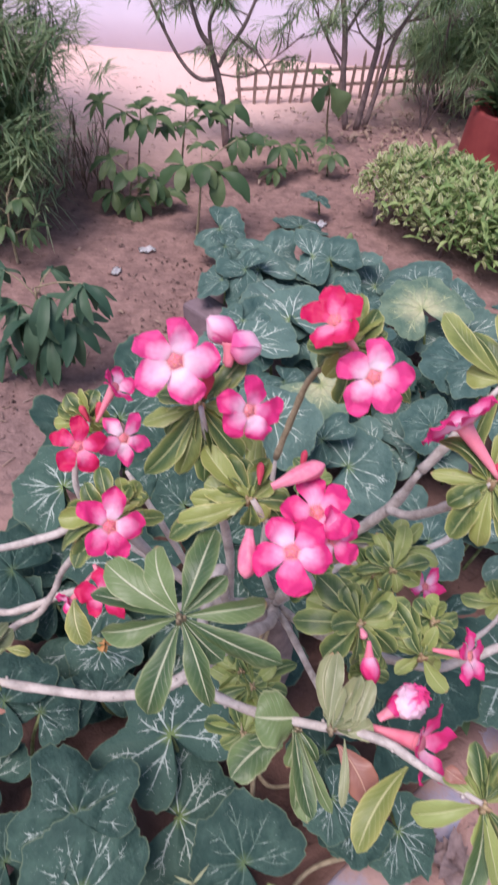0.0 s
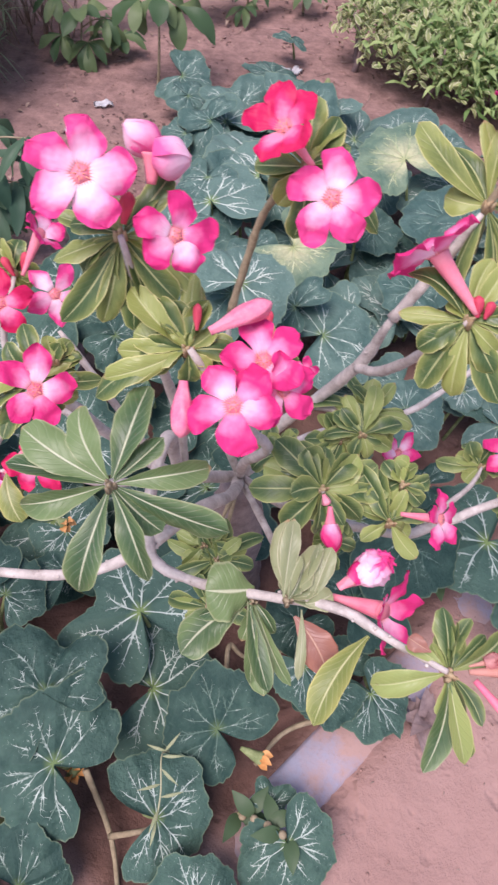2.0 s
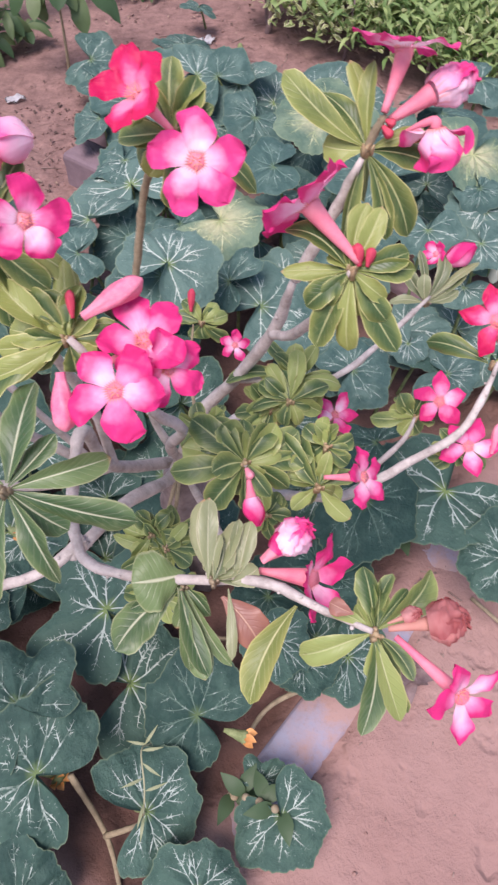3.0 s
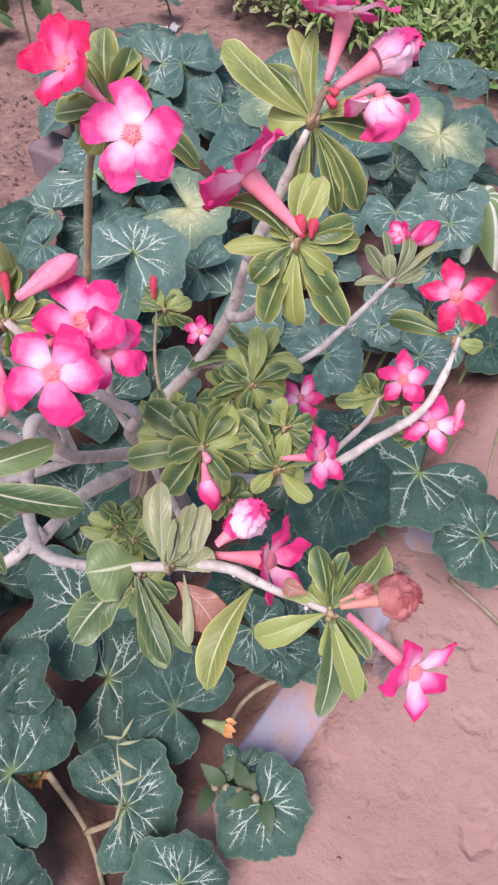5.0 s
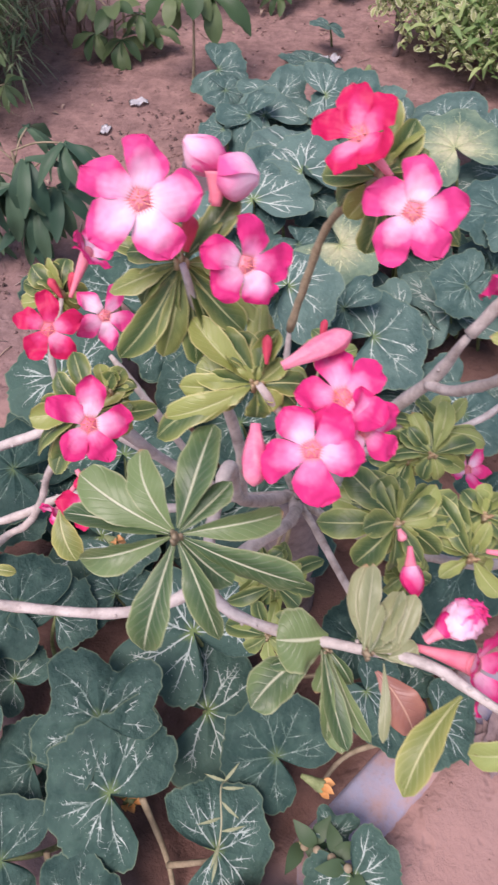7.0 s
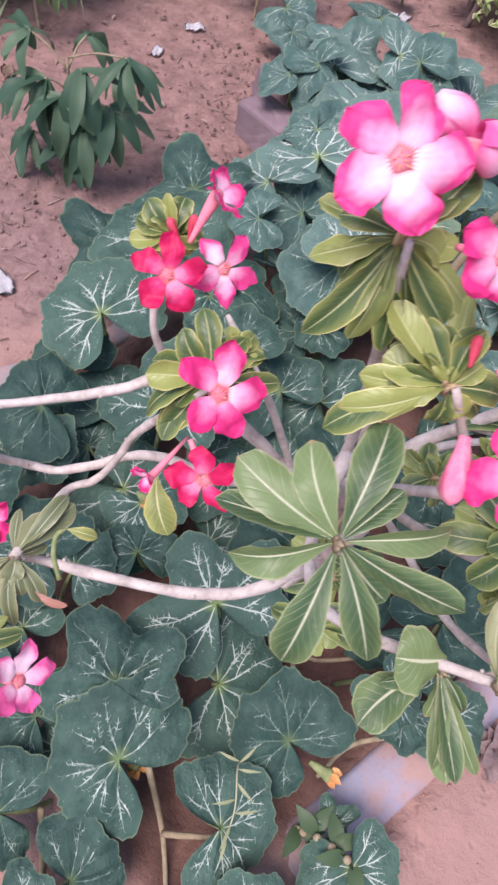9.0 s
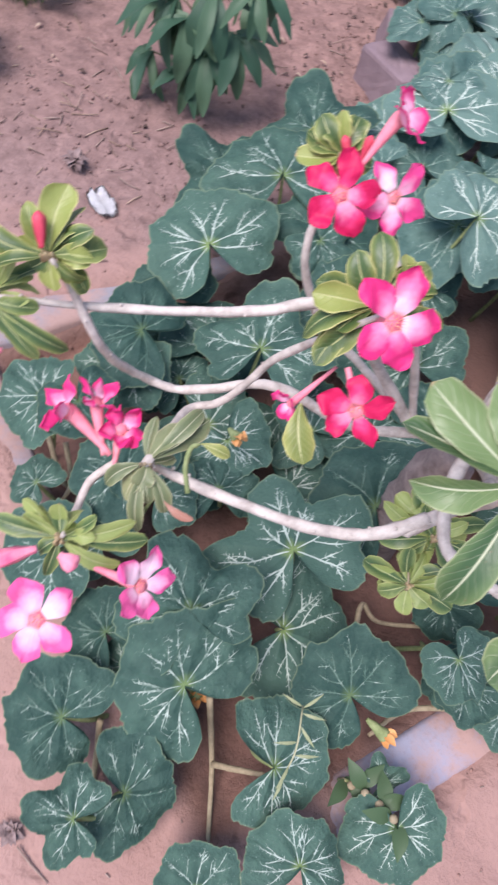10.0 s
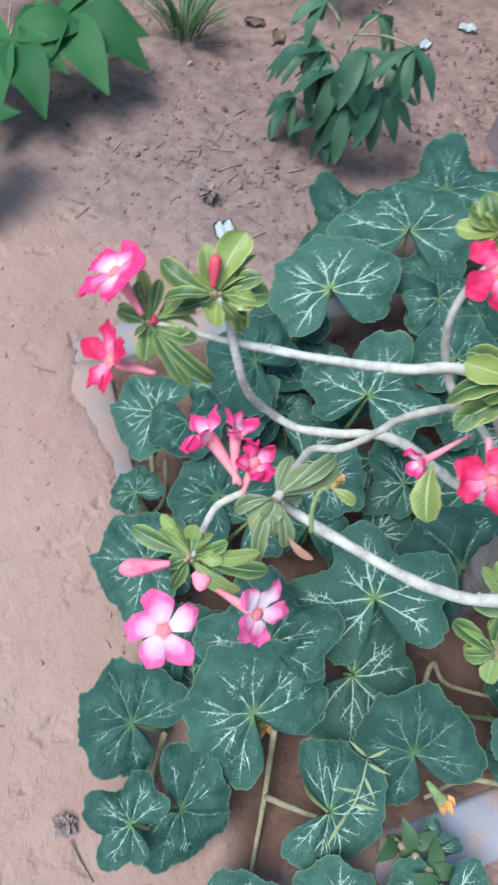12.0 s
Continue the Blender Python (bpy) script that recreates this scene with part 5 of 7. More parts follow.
def vine_height(d, s, kind):
    """The blade is quilted between its veins and droops unevenly at the rim."""
    f = vein_number(abs(d))
    f = abs(f - round(f)) * 2
    a = radians(d)
    r = s * vine_outline(d, kind)
    z = 0.075 * f * s * (1.3 - s) + 0.09 * s * s * math.sin(2 * a + kind) - 0.13 * s ** 3 * (0.6 + 0.6 * math.cos(3 * a + kind * 2))
    z += 0.1 * s * s * max(0.0, abs(d) - 120) / 40
    return z + 0.06 * s * noise.noise(Vector((r * math.sin(a) * 3.5, r * math.cos(a) * 3.5, kind * 3.3))) + 0.018 * s * noise.noise(Vector((r * math.sin(a) * 10, r * math.cos(a) * 10, kind * 5.1)))


def vine_point(d, s, kind, lift=0.0):
    r, a = s * vine_outline(d, kind), radians(d)
    return Vector((r * math.sin(a), r * math.cos(a), vine_height(d, s, kind) + lift))


def vein_ribbon(bm, line, widths):
    """A thin raised strip along a line, 4-sided in plan; widths: half widths along it."""
    pairs = []
    for i, p in enumerate(line):
        way = (line[min(i + 1, len(line) - 1)] - line[max(i - 1, 0)]).normalized()
        out = Vector((way.y, -way.x, 0)) * widths[i]
        pairs.append((bm.verts.new(p - out), bm.verts.new(p + out)))
    for p, q in zip(pairs, pairs[1:]):
        bm.faces.new((p[0], p[1], q[1], q[0])).material_index = 1


def vein_way(bm, kind, x, y, turn, length, width, rnd, level=0, bow=0.0):
    """One crooked vein from (x, y) in the blade's plane: a few long forks, and short barbs to both sides."""
    steps = max(4, int(length / 0.06))
    line, widths, marks = [], [], []
    # silver swells along the vein and thins out again
    phase = rnd.uniform(0, 6.28)
    for i in range(steps + 1):
        d, r = math.degrees(math.atan2(x, y)), math.hypot(x, y)
        s = r / vine_outline(d, kind)
        if s > 0.94 or abs(d) > vine_cleft(kind, 1 if d > 0 else 0) - 7 and r > 0.15:
            break
        line.append(vine_point(d, s, kind, 0.006 + 0.001 * level))
        t = i / steps
        widths.append(width * (0.35 + 0.75 * math.sin(math.pi * min(1.0, 0.08 + t)) * (0.8 + 0.35 * math.sin(9 * t + phase))) * rnd.uniform(0.8, 1.2))
        marks.append((x, y, turn, t, widths[-1]))
        step = length / steps
        turn += rnd.uniform(-0.12, 0.12) + bow * step
        x, y = x + math.sin(turn) * step, y + math.cos(turn) * step
    if len(line) < 2:
        return
    widths[-1] *= 0.3
    vein_ribbon(bm, line, widths)
    for x, y, turn, t, w in marks[1:]:
        for h in (-1, 1):
            if t > 0.22 and rnd.random() < 0.62:
                vein_barb(bm, kind, x, y, turn + h * rnd.uniform(0.6, 1.2), rnd.uniform(0.025, 0.075), w * 0.75, rnd)
    if level == 0 and len(marks) > 5:
        hand = rnd.choice((-1, 1))
        for share in sorted(rnd.uniform(0.22, 0.72) for k in range(rnd.choice((2, 3, 3)))):
            x, y, turn, t, w = marks[min(len(marks) - 2, int(share * len(marks)))]
            hand = -hand
            vein_way(bm, kind, x, y, turn + hand * rnd.uniform(0.55, 0.85), length * (1 - t) * rnd.uniform(0.5, 0.85), width * 0.8, rnd, 1, -hand * rnd.uniform(0.2, 1.4))


def vein_barb(bm, kind, x, y, turn, length, width, rnd):
    """A short pointed spur of a vein."""
    line = []
    for k in range(3):
        d, r = math.degrees(math.atan2(x, y)), math.hypot(x, y)
        s = r / vine_outline(d, kind)
        if s > 0.95 or abs(d) > vine_cleft(kind, 1 if d > 0 else 0) - 6 and r > 0.15:
            return
        line.append(vine_point(d, s, kind, 0.008))
        turn += rnd.uniform(-0.3, 0.3)
        x, y = x + math.sin(turn) * length / 2, y + math.cos(turn) * length / 2
    vein_ribbon(bm, line, (width, width * 0.7, width * 0.15))


def add_veins(bm, kind):
    rnd = random.Random(70 + kind)
    for v in [-x for x in VEINS[:0:-1]] + VEINS:
        reach = vine_outline(v, kind) * rnd.uniform(0.76, 0.9)
        turn = radians(v)
        vein_way(bm, kind, 0.05 * math.sin(turn), 0.05 * math.cos(turn), turn, reach - 0.05, 0.0105, rnd, 0, rnd.uniform(-0.35, 0.35))


def vine_leaf_mesh(kind):
    bm = bmesh.new()
    layer = bm.loops.layers.uv.verify()
    stops = [-176, -174, -172, -170, -168, -166, -164, -161, -158, -155, -152, -148, -144, -140, -136]
    stops += list(range(-132, -1, 4))
    stops = stops + [0] + [-d for d in reversed(stops)]
    rows, grid = 8, []
    for d in stops:
        u = vein_number(abs(d))
        grid.append([(bm.verts.new(vine_point(d, i / rows, kind)), (u, i / rows)) for i in range(1, rows + 1)])
    hub = bm.verts.new((0, 0, 0.0))
    for p, q in zip(grid, grid[1:]):
        for i in range(rows - 1):
            corners = (p[i], p[i + 1], q[i + 1], q[i])
            face = bm.faces.new([c[0] for c in corners])
            for loop, c in zip(face.loops, corners):
                loop[layer].uv = c[1]
        corners = ((hub, ((p[0][1][0] + q[0][1][0]) / 2, 0)), p[0], q[0])
        face = bm.faces.new([c[0] for c in corners])
        for loop, c in zip(face.loops, corners):
            loop[layer].uv = c[1]
    add_veins(bm, kind)
    for face in bm.faces:
        face.normal_update()
        if face.normal.z < 0:
            face.normal_flip()
    data = bpy.data.meshes.new("vine_leaf_%d" % kind)
    bm.to_mesh(data)
    bm.free()
    for p in data.polygons:
        p.use_smooth = True
    return data


VINE_MESHES = {}
for style, pair in VINE_LOOKS.items():
    VINE_MESHES[style] = []
    for kind in range(11):
        data = vine_leaf_mesh(kind)
        data.materials.append(pair[0])
        data.materials.append(pair[1])
        VINE_MESHES[style].append(data)


def creeper(behind=False):
    if behind:
        return empty("pumpkin_vine", "sprawling pumpkin vine with dusty grey-green veined leaves on sand", "vine", "pumpkin vines", at=(0.3, 1.25, -0.04))
    return empty("pumpkin_vine", "pumpkin vine with dark green silver-veined leaves filling the round bed", "vine", "pumpkin vines", at=(0.05, 0.6, -0.05))


def vine_leaf(vine, stalk, tip, style, kind=None):
    stalk, tip = Vector(stalk), Vector(tip)
    rnd = random.Random(round(1e4 * (stalk.x + 2 * stalk.y + tip.x)))
    size = (tip - stalk).length * 1.02
    x, y, z = frame_of(tip - stalk, (rnd.uniform(-0.22, 0.22), -0.3 + rnd.uniform(-0.2, 0.2), 0.93))
    m = Matrix.Translation(stalk) @ Matrix((x, y, z)).transposed().to_4x4() @ Matrix.Diagonal((size * rnd.uniform(1.02, 1.16), size, size * rnd.uniform(0.7, 1.3), 1))
    ob = new("leaf", VINE_MESHES[style][rnd.randrange(9) if kind is None else kind])
    PLACES[ob.name] = m
    attach(ob, vine)
    ob.matrix_basis = m
    # the stalk arches down to the soil
    root = Vector((stalk.x + rnd.uniform(-0.05, 0.05), stalk.y + rnd.uniform(-0.02, 0.08), 0))
    root.z = ground_height(root.x, root.y) - 0.005
    bm = bmesh.new()
    tube(bm, spline([stalk - z * 0.002, stalk.lerp(root, 0.35) - y * size * 0.18, root], 5), lambda s: 0.0028 + 0.0014 * s, 6)
    petiole = part("petiole", bm, GREEN_STALK, ob)
    return ob


def vine_stem(vine, points, radius=0.0045):
    bm = bmesh.new()
    tube(bm, spline(points, 6), lambda s: radius * (1 - 0.35 * s), 7, 0.2)
    part("stem", bm, STALK, vine)


VINE = NEAR_VINE = creeper()
# leaves in the ring
vine_leaf(VINE, (-0.182, 0.281, 0.114), (-0.255, 0.278, 0.125), 'green')
vine_leaf(VINE, (-0.050, 0.361, 0.147), (-0.139, 0.389, 0.164), 'green')
vine_leaf(VINE, (-0.122, 0.184, 0.118), (-0.178, 0.177, 0.123), 'green')
vine_leaf(VINE, (-0.078, 0.226, 0.093), (-0.008, 0.234, 0.078), 'green')
vine_leaf(VINE, (0.042, 0.156, 0.088), (-0.006, 0.188, 0.094), 'green')
vine_leaf(VINE, (0.090, 0.309, 0.114), (0.164, 0.330, 0.099), 'green')
vine_leaf(VINE, (0.162, 0.422, 0.121), (0.094, 0.465, 0.135), 'green')
vine_leaf(VINE, (0.153, 0.216, 0.101), (0.158, 0.277, 0.108), 'green')
vine_leaf(VINE, (0.268, 0.292, 0.081), (0.305, 0.235, 0.070), 'green')
vine_leaf(VINE, (0.243, 0.340, 0.060), (0.272, 0.362, 0.060), 'green')
vine_leaf(VINE, (0.058, 0.488, 0.069), (0.160, 0.530, 0.053), 'green')
vine_leaf(VINE, (0.033, 0.581, 0.140), (-0.045, 0.670, 0.160), 'green', 10)
vine_leaf(VINE, (0.135, 0.695, 0.127), (0.047, 0.754, 0.147), 'green')
vine_leaf(VINE, (-0.274, 0.468, 0.140), (-0.343, 0.443, 0.125), 'green')
vine_leaf(VINE, (-0.234, 0.600, 0.153), (-0.307, 0.619, 0.165), 'green')
vine_leaf(VINE, (-0.379, 0.662, 0.179), (-0.441, 0.647, 0.164), 'green')
vine_leaf(VINE, (-0.321, 0.661, 0.205), (-0.278, 0.624, 0.190), 'green')
vine_leaf(VINE, (-0.291, 0.825, 0.179), (-0.375, 0.823, 0.194), 'green')
vine_leaf(VINE, (-0.248, 1.012, 0.201), (-0.322, 1.083, 0.226), 'green')
vine_leaf(VINE, (-0.278, 1.212, 0.166), (-0.376, 1.246, 0.188), 'green')
vine_leaf(VINE, (-0.178, 1.203, 0.218), (-0.231, 1.311, 0.243), 'green')
vine_leaf(VINE, (-0.067, 1.143, 0.192), (-0.074, 1.034, 0.177), 'green')
vine_leaf(VINE, (-0.108, 0.854, 0.192), (-0.118, 0.956, 0.218), 'green')
vine_leaf(VINE, (-0.291, 0.953, 0.114), (-0.366, 0.980, 0.127), 'green')
vine_leaf(VINE, (-0.357, 0.568, 0.088), (-0.394, 0.585, 0.088), 'green')
vine_leaf(VINE, (-0.189, 0.902, 0.101), (-0.183, 0.991, 0.118), 'green')
vine_leaf(VINE, (-0.302, 0.777, 0.140), (-0.290, 0.709, 0.125), 'green')
vine_leaf(VINE, (-0.224, 0.819, 0.088), (-0.267, 0.854, 0.093), 'green')
vine_leaf(VINE, (-0.073, 0.443, 0.179), (-0.130, 0.522, 0.193), 'green', 9)
vine_leaf(VINE, (-0.177, 0.595, 0.140), (-0.151, 0.653, 0.148), 'green')
vine_leaf(VINE, (-0.110, 0.719, 0.127), (-0.064, 0.669, 0.112), 'green')
vine_leaf(VINE, (0.306, 0.500, 0.075), (0.262, 0.501, 0.076), 'green')
vine_leaf(VINE, (0.317, 0.488, 0.114), (0.287, 0.450, 0.099), 'green')
vine_leaf(VINE, (-0.152, 0.762, 0.075), (-0.057, 0.750, 0.060), 'green')
vine_leaf(VINE, (0.013, 0.813, 0.075), (-0.056, 0.837, 0.086), 'green')
vine_leaf(VINE, (-0.098, 0.643, 0.114), (-0.127, 0.701, 0.122), 'green')
vine_leaf(VINE, (0.394, 0.655, 0.140), (0.375, 0.704, 0.144), 'green')
vine_leaf(VINE, (0.280, 0.503, 0.166), (0.316, 0.465, 0.151), 'green')
vine_leaf(VINE, (0.441, 0.702, 0.192), (0.517, 0.654, 0.177), 'green')
vine_leaf(VINE, (0.642, 0.597, 0.17), (0.585, 0.649, 0.18), 'green')
vine_stem(VINE, [(0.708, 0.765, 0.25), (0.701, 0.733, 0.17), (0.694, 0.698, 0.1), (0.69, 0.68, -0.01)], 0.003)
vine_stem(VINE, [(0.628, 0.597, 0.012), (0.66, 0.548, 0.02), (0.695, 0.498, 0.012)], 0.004)
vine_leaf(VINE, (0.362, 0.619, 0.140), (0.408, 0.681, 0.153), 'green')
vine_leaf(VINE, (0.472, 0.793, 0.218), (0.433, 0.825, 0.203), 'green')
vine_leaf(VINE, (0.127, 1.105, 0.166), (0.083, 1.077, 0.151), 'green')
vine_leaf(VINE, (0.036, 1.258, 0.140), (0.078, 1.304, 0.125), 'green')
vine_leaf(VINE, (-0.173, 0.397, 0.101), (-0.227, 0.432, 0.109), 'green')
vine_leaf(VINE, (-0.228, 0.508, 0.101), (-0.277, 0.542, 0.108), 'green')
vine_leaf(VINE, (0.348, 0.532, 0.075), (0.306, 0.563, 0.079), 'green')
vine_leaf(VINE, (0.390, 0.494, 0.088), (0.428, 0.443, 0.073), 'green')
vine_leaf(VINE, (-0.079, 1.084, 0.218), (-0.017, 1.062, 0.203), 'green')
vine_leaf(VINE, (-0.008, 1.002, 0.192), (-0.060, 1.052, 0.203), 'green')
vine_leaf(VINE, (-0.155, 1.326, 0.231), (-0.202, 1.423, 0.251), 'green')
vine_leaf(VINE, (0.280, 0.600, 0.088), (0.235, 0.560, 0.073), 'green')
vine_leaf(VINE, (-0.138, 0.369, 0.075), (-0.177, 0.372, 0.075), 'green')
vine_leaf(VINE, (0.075, 0.985, 0.120), (0.020, 1.050, 0.130), 'green')
vine_leaf(VINE, (0.110, 0.860, 0.060), (0.050, 0.930, 0.070), 'green')
vine_leaf(VINE, (0.150, 1.000, 0.090), (0.085, 1.065, 0.100), 'green')
vine_leaf(VINE, (0.205, 0.900, 0.070), (0.270, 0.955, 0.080), 'green')
vine_leaf(VINE, (0.095, 1.120, 0.130), (0.030, 1.190, 0.145), 'green')
VINE = creeper(True)
# leaves behind the ring
vine_leaf(VINE, (0.171, 1.593, 0.244), (0.129, 1.702, 0.269), 'dusty')
vine_leaf(VINE, (0.505, 1.653, 0.270), (0.455, 1.759, 0.294), 'aged')
vine_leaf(VINE, (0.574, 1.435, 0.270), (0.535, 1.523, 0.289), 'dusty')
vine_leaf(VINE, (0.253, 1.377, 0.218), (0.338, 1.318, 0.205), 'aged')
vine_leaf(VINE, (0.321, 1.184, 0.153), (0.419, 1.250, 0.173), 'dusty')
vine_leaf(VINE, (0.153, 1.234, 0.205), (0.112, 1.169, 0.190), 'dusty')
vine_leaf(VINE, (0.106, 1.546, 0.218), (0.012, 1.616, 0.238), 'dusty')
vine_leaf(VINE, (0.036, 1.910, 0.192), (-0.045, 1.939, 0.177), 'dusty')
vine_leaf(VINE, (0.104, 2.046, 0.166), (0.145, 2.158, 0.187), 'dusty')
vine_leaf(VINE, (0.228, 2.019, 0.192), (0.311, 2.032, 0.177), 'dusty')
vine_leaf(VINE, (0.63, 1.19, 0.31), (0.622, 1.135, 0.285), 'dusty')
vine_leaf(VINE, (0.784, 1.435, 0.296), (0.729, 1.346, 0.283), 'aged')
vine_leaf(VINE, (0.598, 1.382, 0.296), (0.539, 1.432, 0.281), 'dusty')
vine_leaf(VINE, (0.376, 1.476, 0.270), (0.303, 1.477, 0.255), 'dusty')
vine_leaf(VINE, (0.151, 1.162, 0.296), (0.209, 1.235, 0.314), 'dusty')
vine_leaf(VINE, (0.262, 1.220, 0.192), (0.200, 1.278, 0.177), 'dusty')
vine_leaf(VINE, (0.479, 1.011, 0.14), (0.545, 1.045, 0.155), 'dusty')
vine_leaf(VINE, (0.598, 1.069, 0.140), (0.571, 1.033, 0.125), 'dusty')
vine_leaf(VINE, (-0.021, 1.239, 0.270), (-0.078, 1.231, 0.255), 'dusty')
vine_leaf(VINE, (0.055, 1.573, 0.244), (0.029, 1.505, 0.229), 'dusty')
vine_leaf(VINE, (0.544, 1.961, 0.166), (0.470, 2.053, 0.152), 'dusty')
vine_leaf(VINE, (0.339, 2.015, 0.166), (0.238, 2.077, 0.153), 'dusty')
vine_leaf(VINE, (0.922, 1.819, 0.244), (0.851, 1.804, 0.229), 'dusty')
vine_leaf(VINE, (0.791, 1.682, 0.244), (0.877, 1.737, 0.231), 'dusty')
vine_leaf(VINE, (0.631, 1.649, 0.205), (0.596, 1.753, 0.225), 'dusty')
vine_leaf(VINE, (0.560, 1.328, 0.205), (0.614, 1.287, 0.190), 'dusty')
vine_leaf(VINE, (0.510, 1.296, 0.192), (0.448, 1.267, 0.177), 'dusty')
vine_leaf(VINE, (0.378, 1.249, 0.140), (0.314, 1.204, 0.125), 'dusty')
vine_leaf(VINE, (0.741, 1.191, 0.270), (0.759, 1.127, 0.255), 'dusty')
vine_leaf(VINE, (0.719, 1.157, 0.192), (0.681, 1.128, 0.177), 'dusty')
vine_leaf(VINE, (-0.021, 1.410, 0.218), (-0.090, 1.477, 0.203), 'dusty')
vine_leaf(VINE, (0.134, 1.190, 0.244), (0.057, 1.246, 0.262), 'dusty')
vine_leaf(VINE, (0.068, 1.501, 0.231), (0.032, 1.607, 0.255), 'dusty')
vine_leaf(VINE, (0.151, 1.679, 0.231), (0.107, 1.789, 0.253), 'dusty')
vine_leaf(VINE, (0.200, 1.564, 0.205), (0.257, 1.532, 0.190), 'dusty')
vine_leaf(VINE, (-0.029, 1.888, 0.166), (-0.089, 1.938, 0.151), 'dusty')
vine_leaf(VINE, (0.072, 1.959, 0.166), (0.010, 2.037, 0.186), 'dusty')
vine_leaf(VINE, (0.282, 2.008, 0.192), (0.227, 2.090, 0.212), 'dusty')
vine_leaf(VINE, (0.168, 1.393, 0.205), (0.222, 1.364, 0.190), 'dusty')
vine_leaf(VINE, (0.041, 1.824, 0.140), (-0.007, 1.805, 0.125), 'dusty')
vine_leaf(VINE, (0.443, 1.524, 0.166), (0.498, 1.488, 0.151), 'dusty')
vine_leaf(VINE, (0.566, 1.389, 0.192), (0.511, 1.440, 0.177), 'dusty')
vine_leaf(VINE, (0.364, 1.803, 0.192), (0.308, 1.740, 0.177), 'dusty')
vine_leaf(VINE, (0.625, 1.782, 0.231), (0.681, 1.740, 0.216), 'dusty')
vine_leaf(VINE, (0.876, 1.464, 0.270), (0.854, 1.547, 0.285), 'dusty')
vine_leaf(VINE, (0.784, 1.358, 0.270), (0.823, 1.317, 0.255), 'dusty')
vine_leaf(VINE, (0.790, 1.319, 0.244), (0.733, 1.274, 0.229), 'dusty')
vine_leaf(VINE, (0.480, 1.094, 0.114), (0.426, 1.040, 0.099), 'dusty')
vine_leaf(VINE, (1.003, 1.745, 0.231), (0.976, 1.832, 0.216), 'dusty')
vine_leaf(VINE, (0.819, 1.770, 0.205), (0.871, 1.737, 0.190), 'dusty')
vine_leaf(VINE, (0.058, 1.388, 0.179), (-0.002, 1.460, 0.197), 'dusty')
vine_leaf(VINE, (0.493, 1.302, 0.114), (0.478, 1.411, 0.134), 'dusty')
vine_leaf(VINE, (0.198, 2.521, 0.036), (0.241, 2.615, 0.025), 'dusty')
vine_leaf(VINE, (-0.084, 2.301, 0.114), (0.008, 2.277, 0.099), 'dusty')
vine_leaf(VINE, (-0.049, 2.133, 0.140), (0.037, 2.129, 0.125), 'dusty')
vine_stem(NEAR_VINE, [(-0.014, 0.362, 0.110), (0.021, 0.293, 0.020), (0.047, 0.204, 0.010)], 0.0048)
vine_stem(NEAR_VINE, [(0.021, 0.293, 0.030), (0.062, 0.296, 0.070), (0.082, 0.298, 0.100)], 0.0048)
vine_stem(NEAR_VINE, [(0.169, 0.525, 0.030), (0.172, 0.580, 0.020), (0.202, 0.561, 0.020), (0.279, 0.577, 0.030)], 0.0048)
vine_stem(NEAR_VINE, [(-0.141, 0.296, 0.060), (-0.129, 0.246, 0.020), (-0.113, 0.171, 0.000)], 0.0048)
vine_stem(NEAR_VINE, [(-0.360, 0.665, 0.040), (-0.331, 0.615, 0.010), (-0.339, 0.587, -0.020)], 0.0048)
vine_stem(NEAR_VINE, [(-0.388, 0.664, 0.050), (-0.348, 0.615, 0.010), (-0.322, 0.612, -0.020)], 0.0048)
vine_stem(NEAR_VINE, [(0.365, 0.479, 0.040), (0.270, 0.448, 0.030), (0.221, 0.396, 0.030)], 0.0048)



def wilted_leaf(vine, hub, long, wide):
    """A limp leaf hanging in pleats round its stalk."""
    hub = Vector(hub)
    bm = bmesh.new()
    turns, rows, rings = 64, 9, []
    for i in range(rows + 1):
        s, ring = i / rows, []
        for k in range(turns):
            a = 2 * math.pi * k / turns
            fold = math.sin(8 * a + 1.5 * math.sin(a))
            r = wide * (0.06 + 0.94 * s ** 0.6) * (1 + 0.3 * s * fold) * (1 + 0.25 * math.sin(a + 1))
            drop = long * s ** 1.35 * (0.85 + 0.2 * math.sin(2 * a + 2) + 0.08 * fold * s)
            ring.append(bm.verts.new(hub + Vector((math.cos(a) * r, math.sin(a) * r, 0.012 * math.sin(math.pi * s) - drop))))
        rings.append(ring)
    for p, q in zip(rings, rings[1:]):
        for k in range(turns):
            face = bm.faces.new((p[k], q[k], q[(k + 1) % turns], p[(k + 1) % turns]))
            a = 2 * math.pi * (k + 0.5) / turns
            face.material_index = 1 if math.sin(8 * a + 1.5 * math.sin(a)) > 0.5 else 0
    bm.faces.new(rings[0])
    ob = part("leaf", bm, DUSTY_LEAF, vine, "limp pleated leaf with pale ribs")
    ob.data.materials.append(WILTED_RIB)
    bm = bmesh.new()
    tube(bm, spline([hub, hub + Vector((0.01, 0.02, -0.1)), (hub.x + 0.03, hub.y + 0.05, ground_height(hub.x, hub.y) - 0.01)], 4), lambda s: 0.004, 6)
    part("petiole", bm, GREEN_STALK, ob)


wilted_leaf(VINE, (0.872, 1.35, 0.205), 0.155, 0.085)


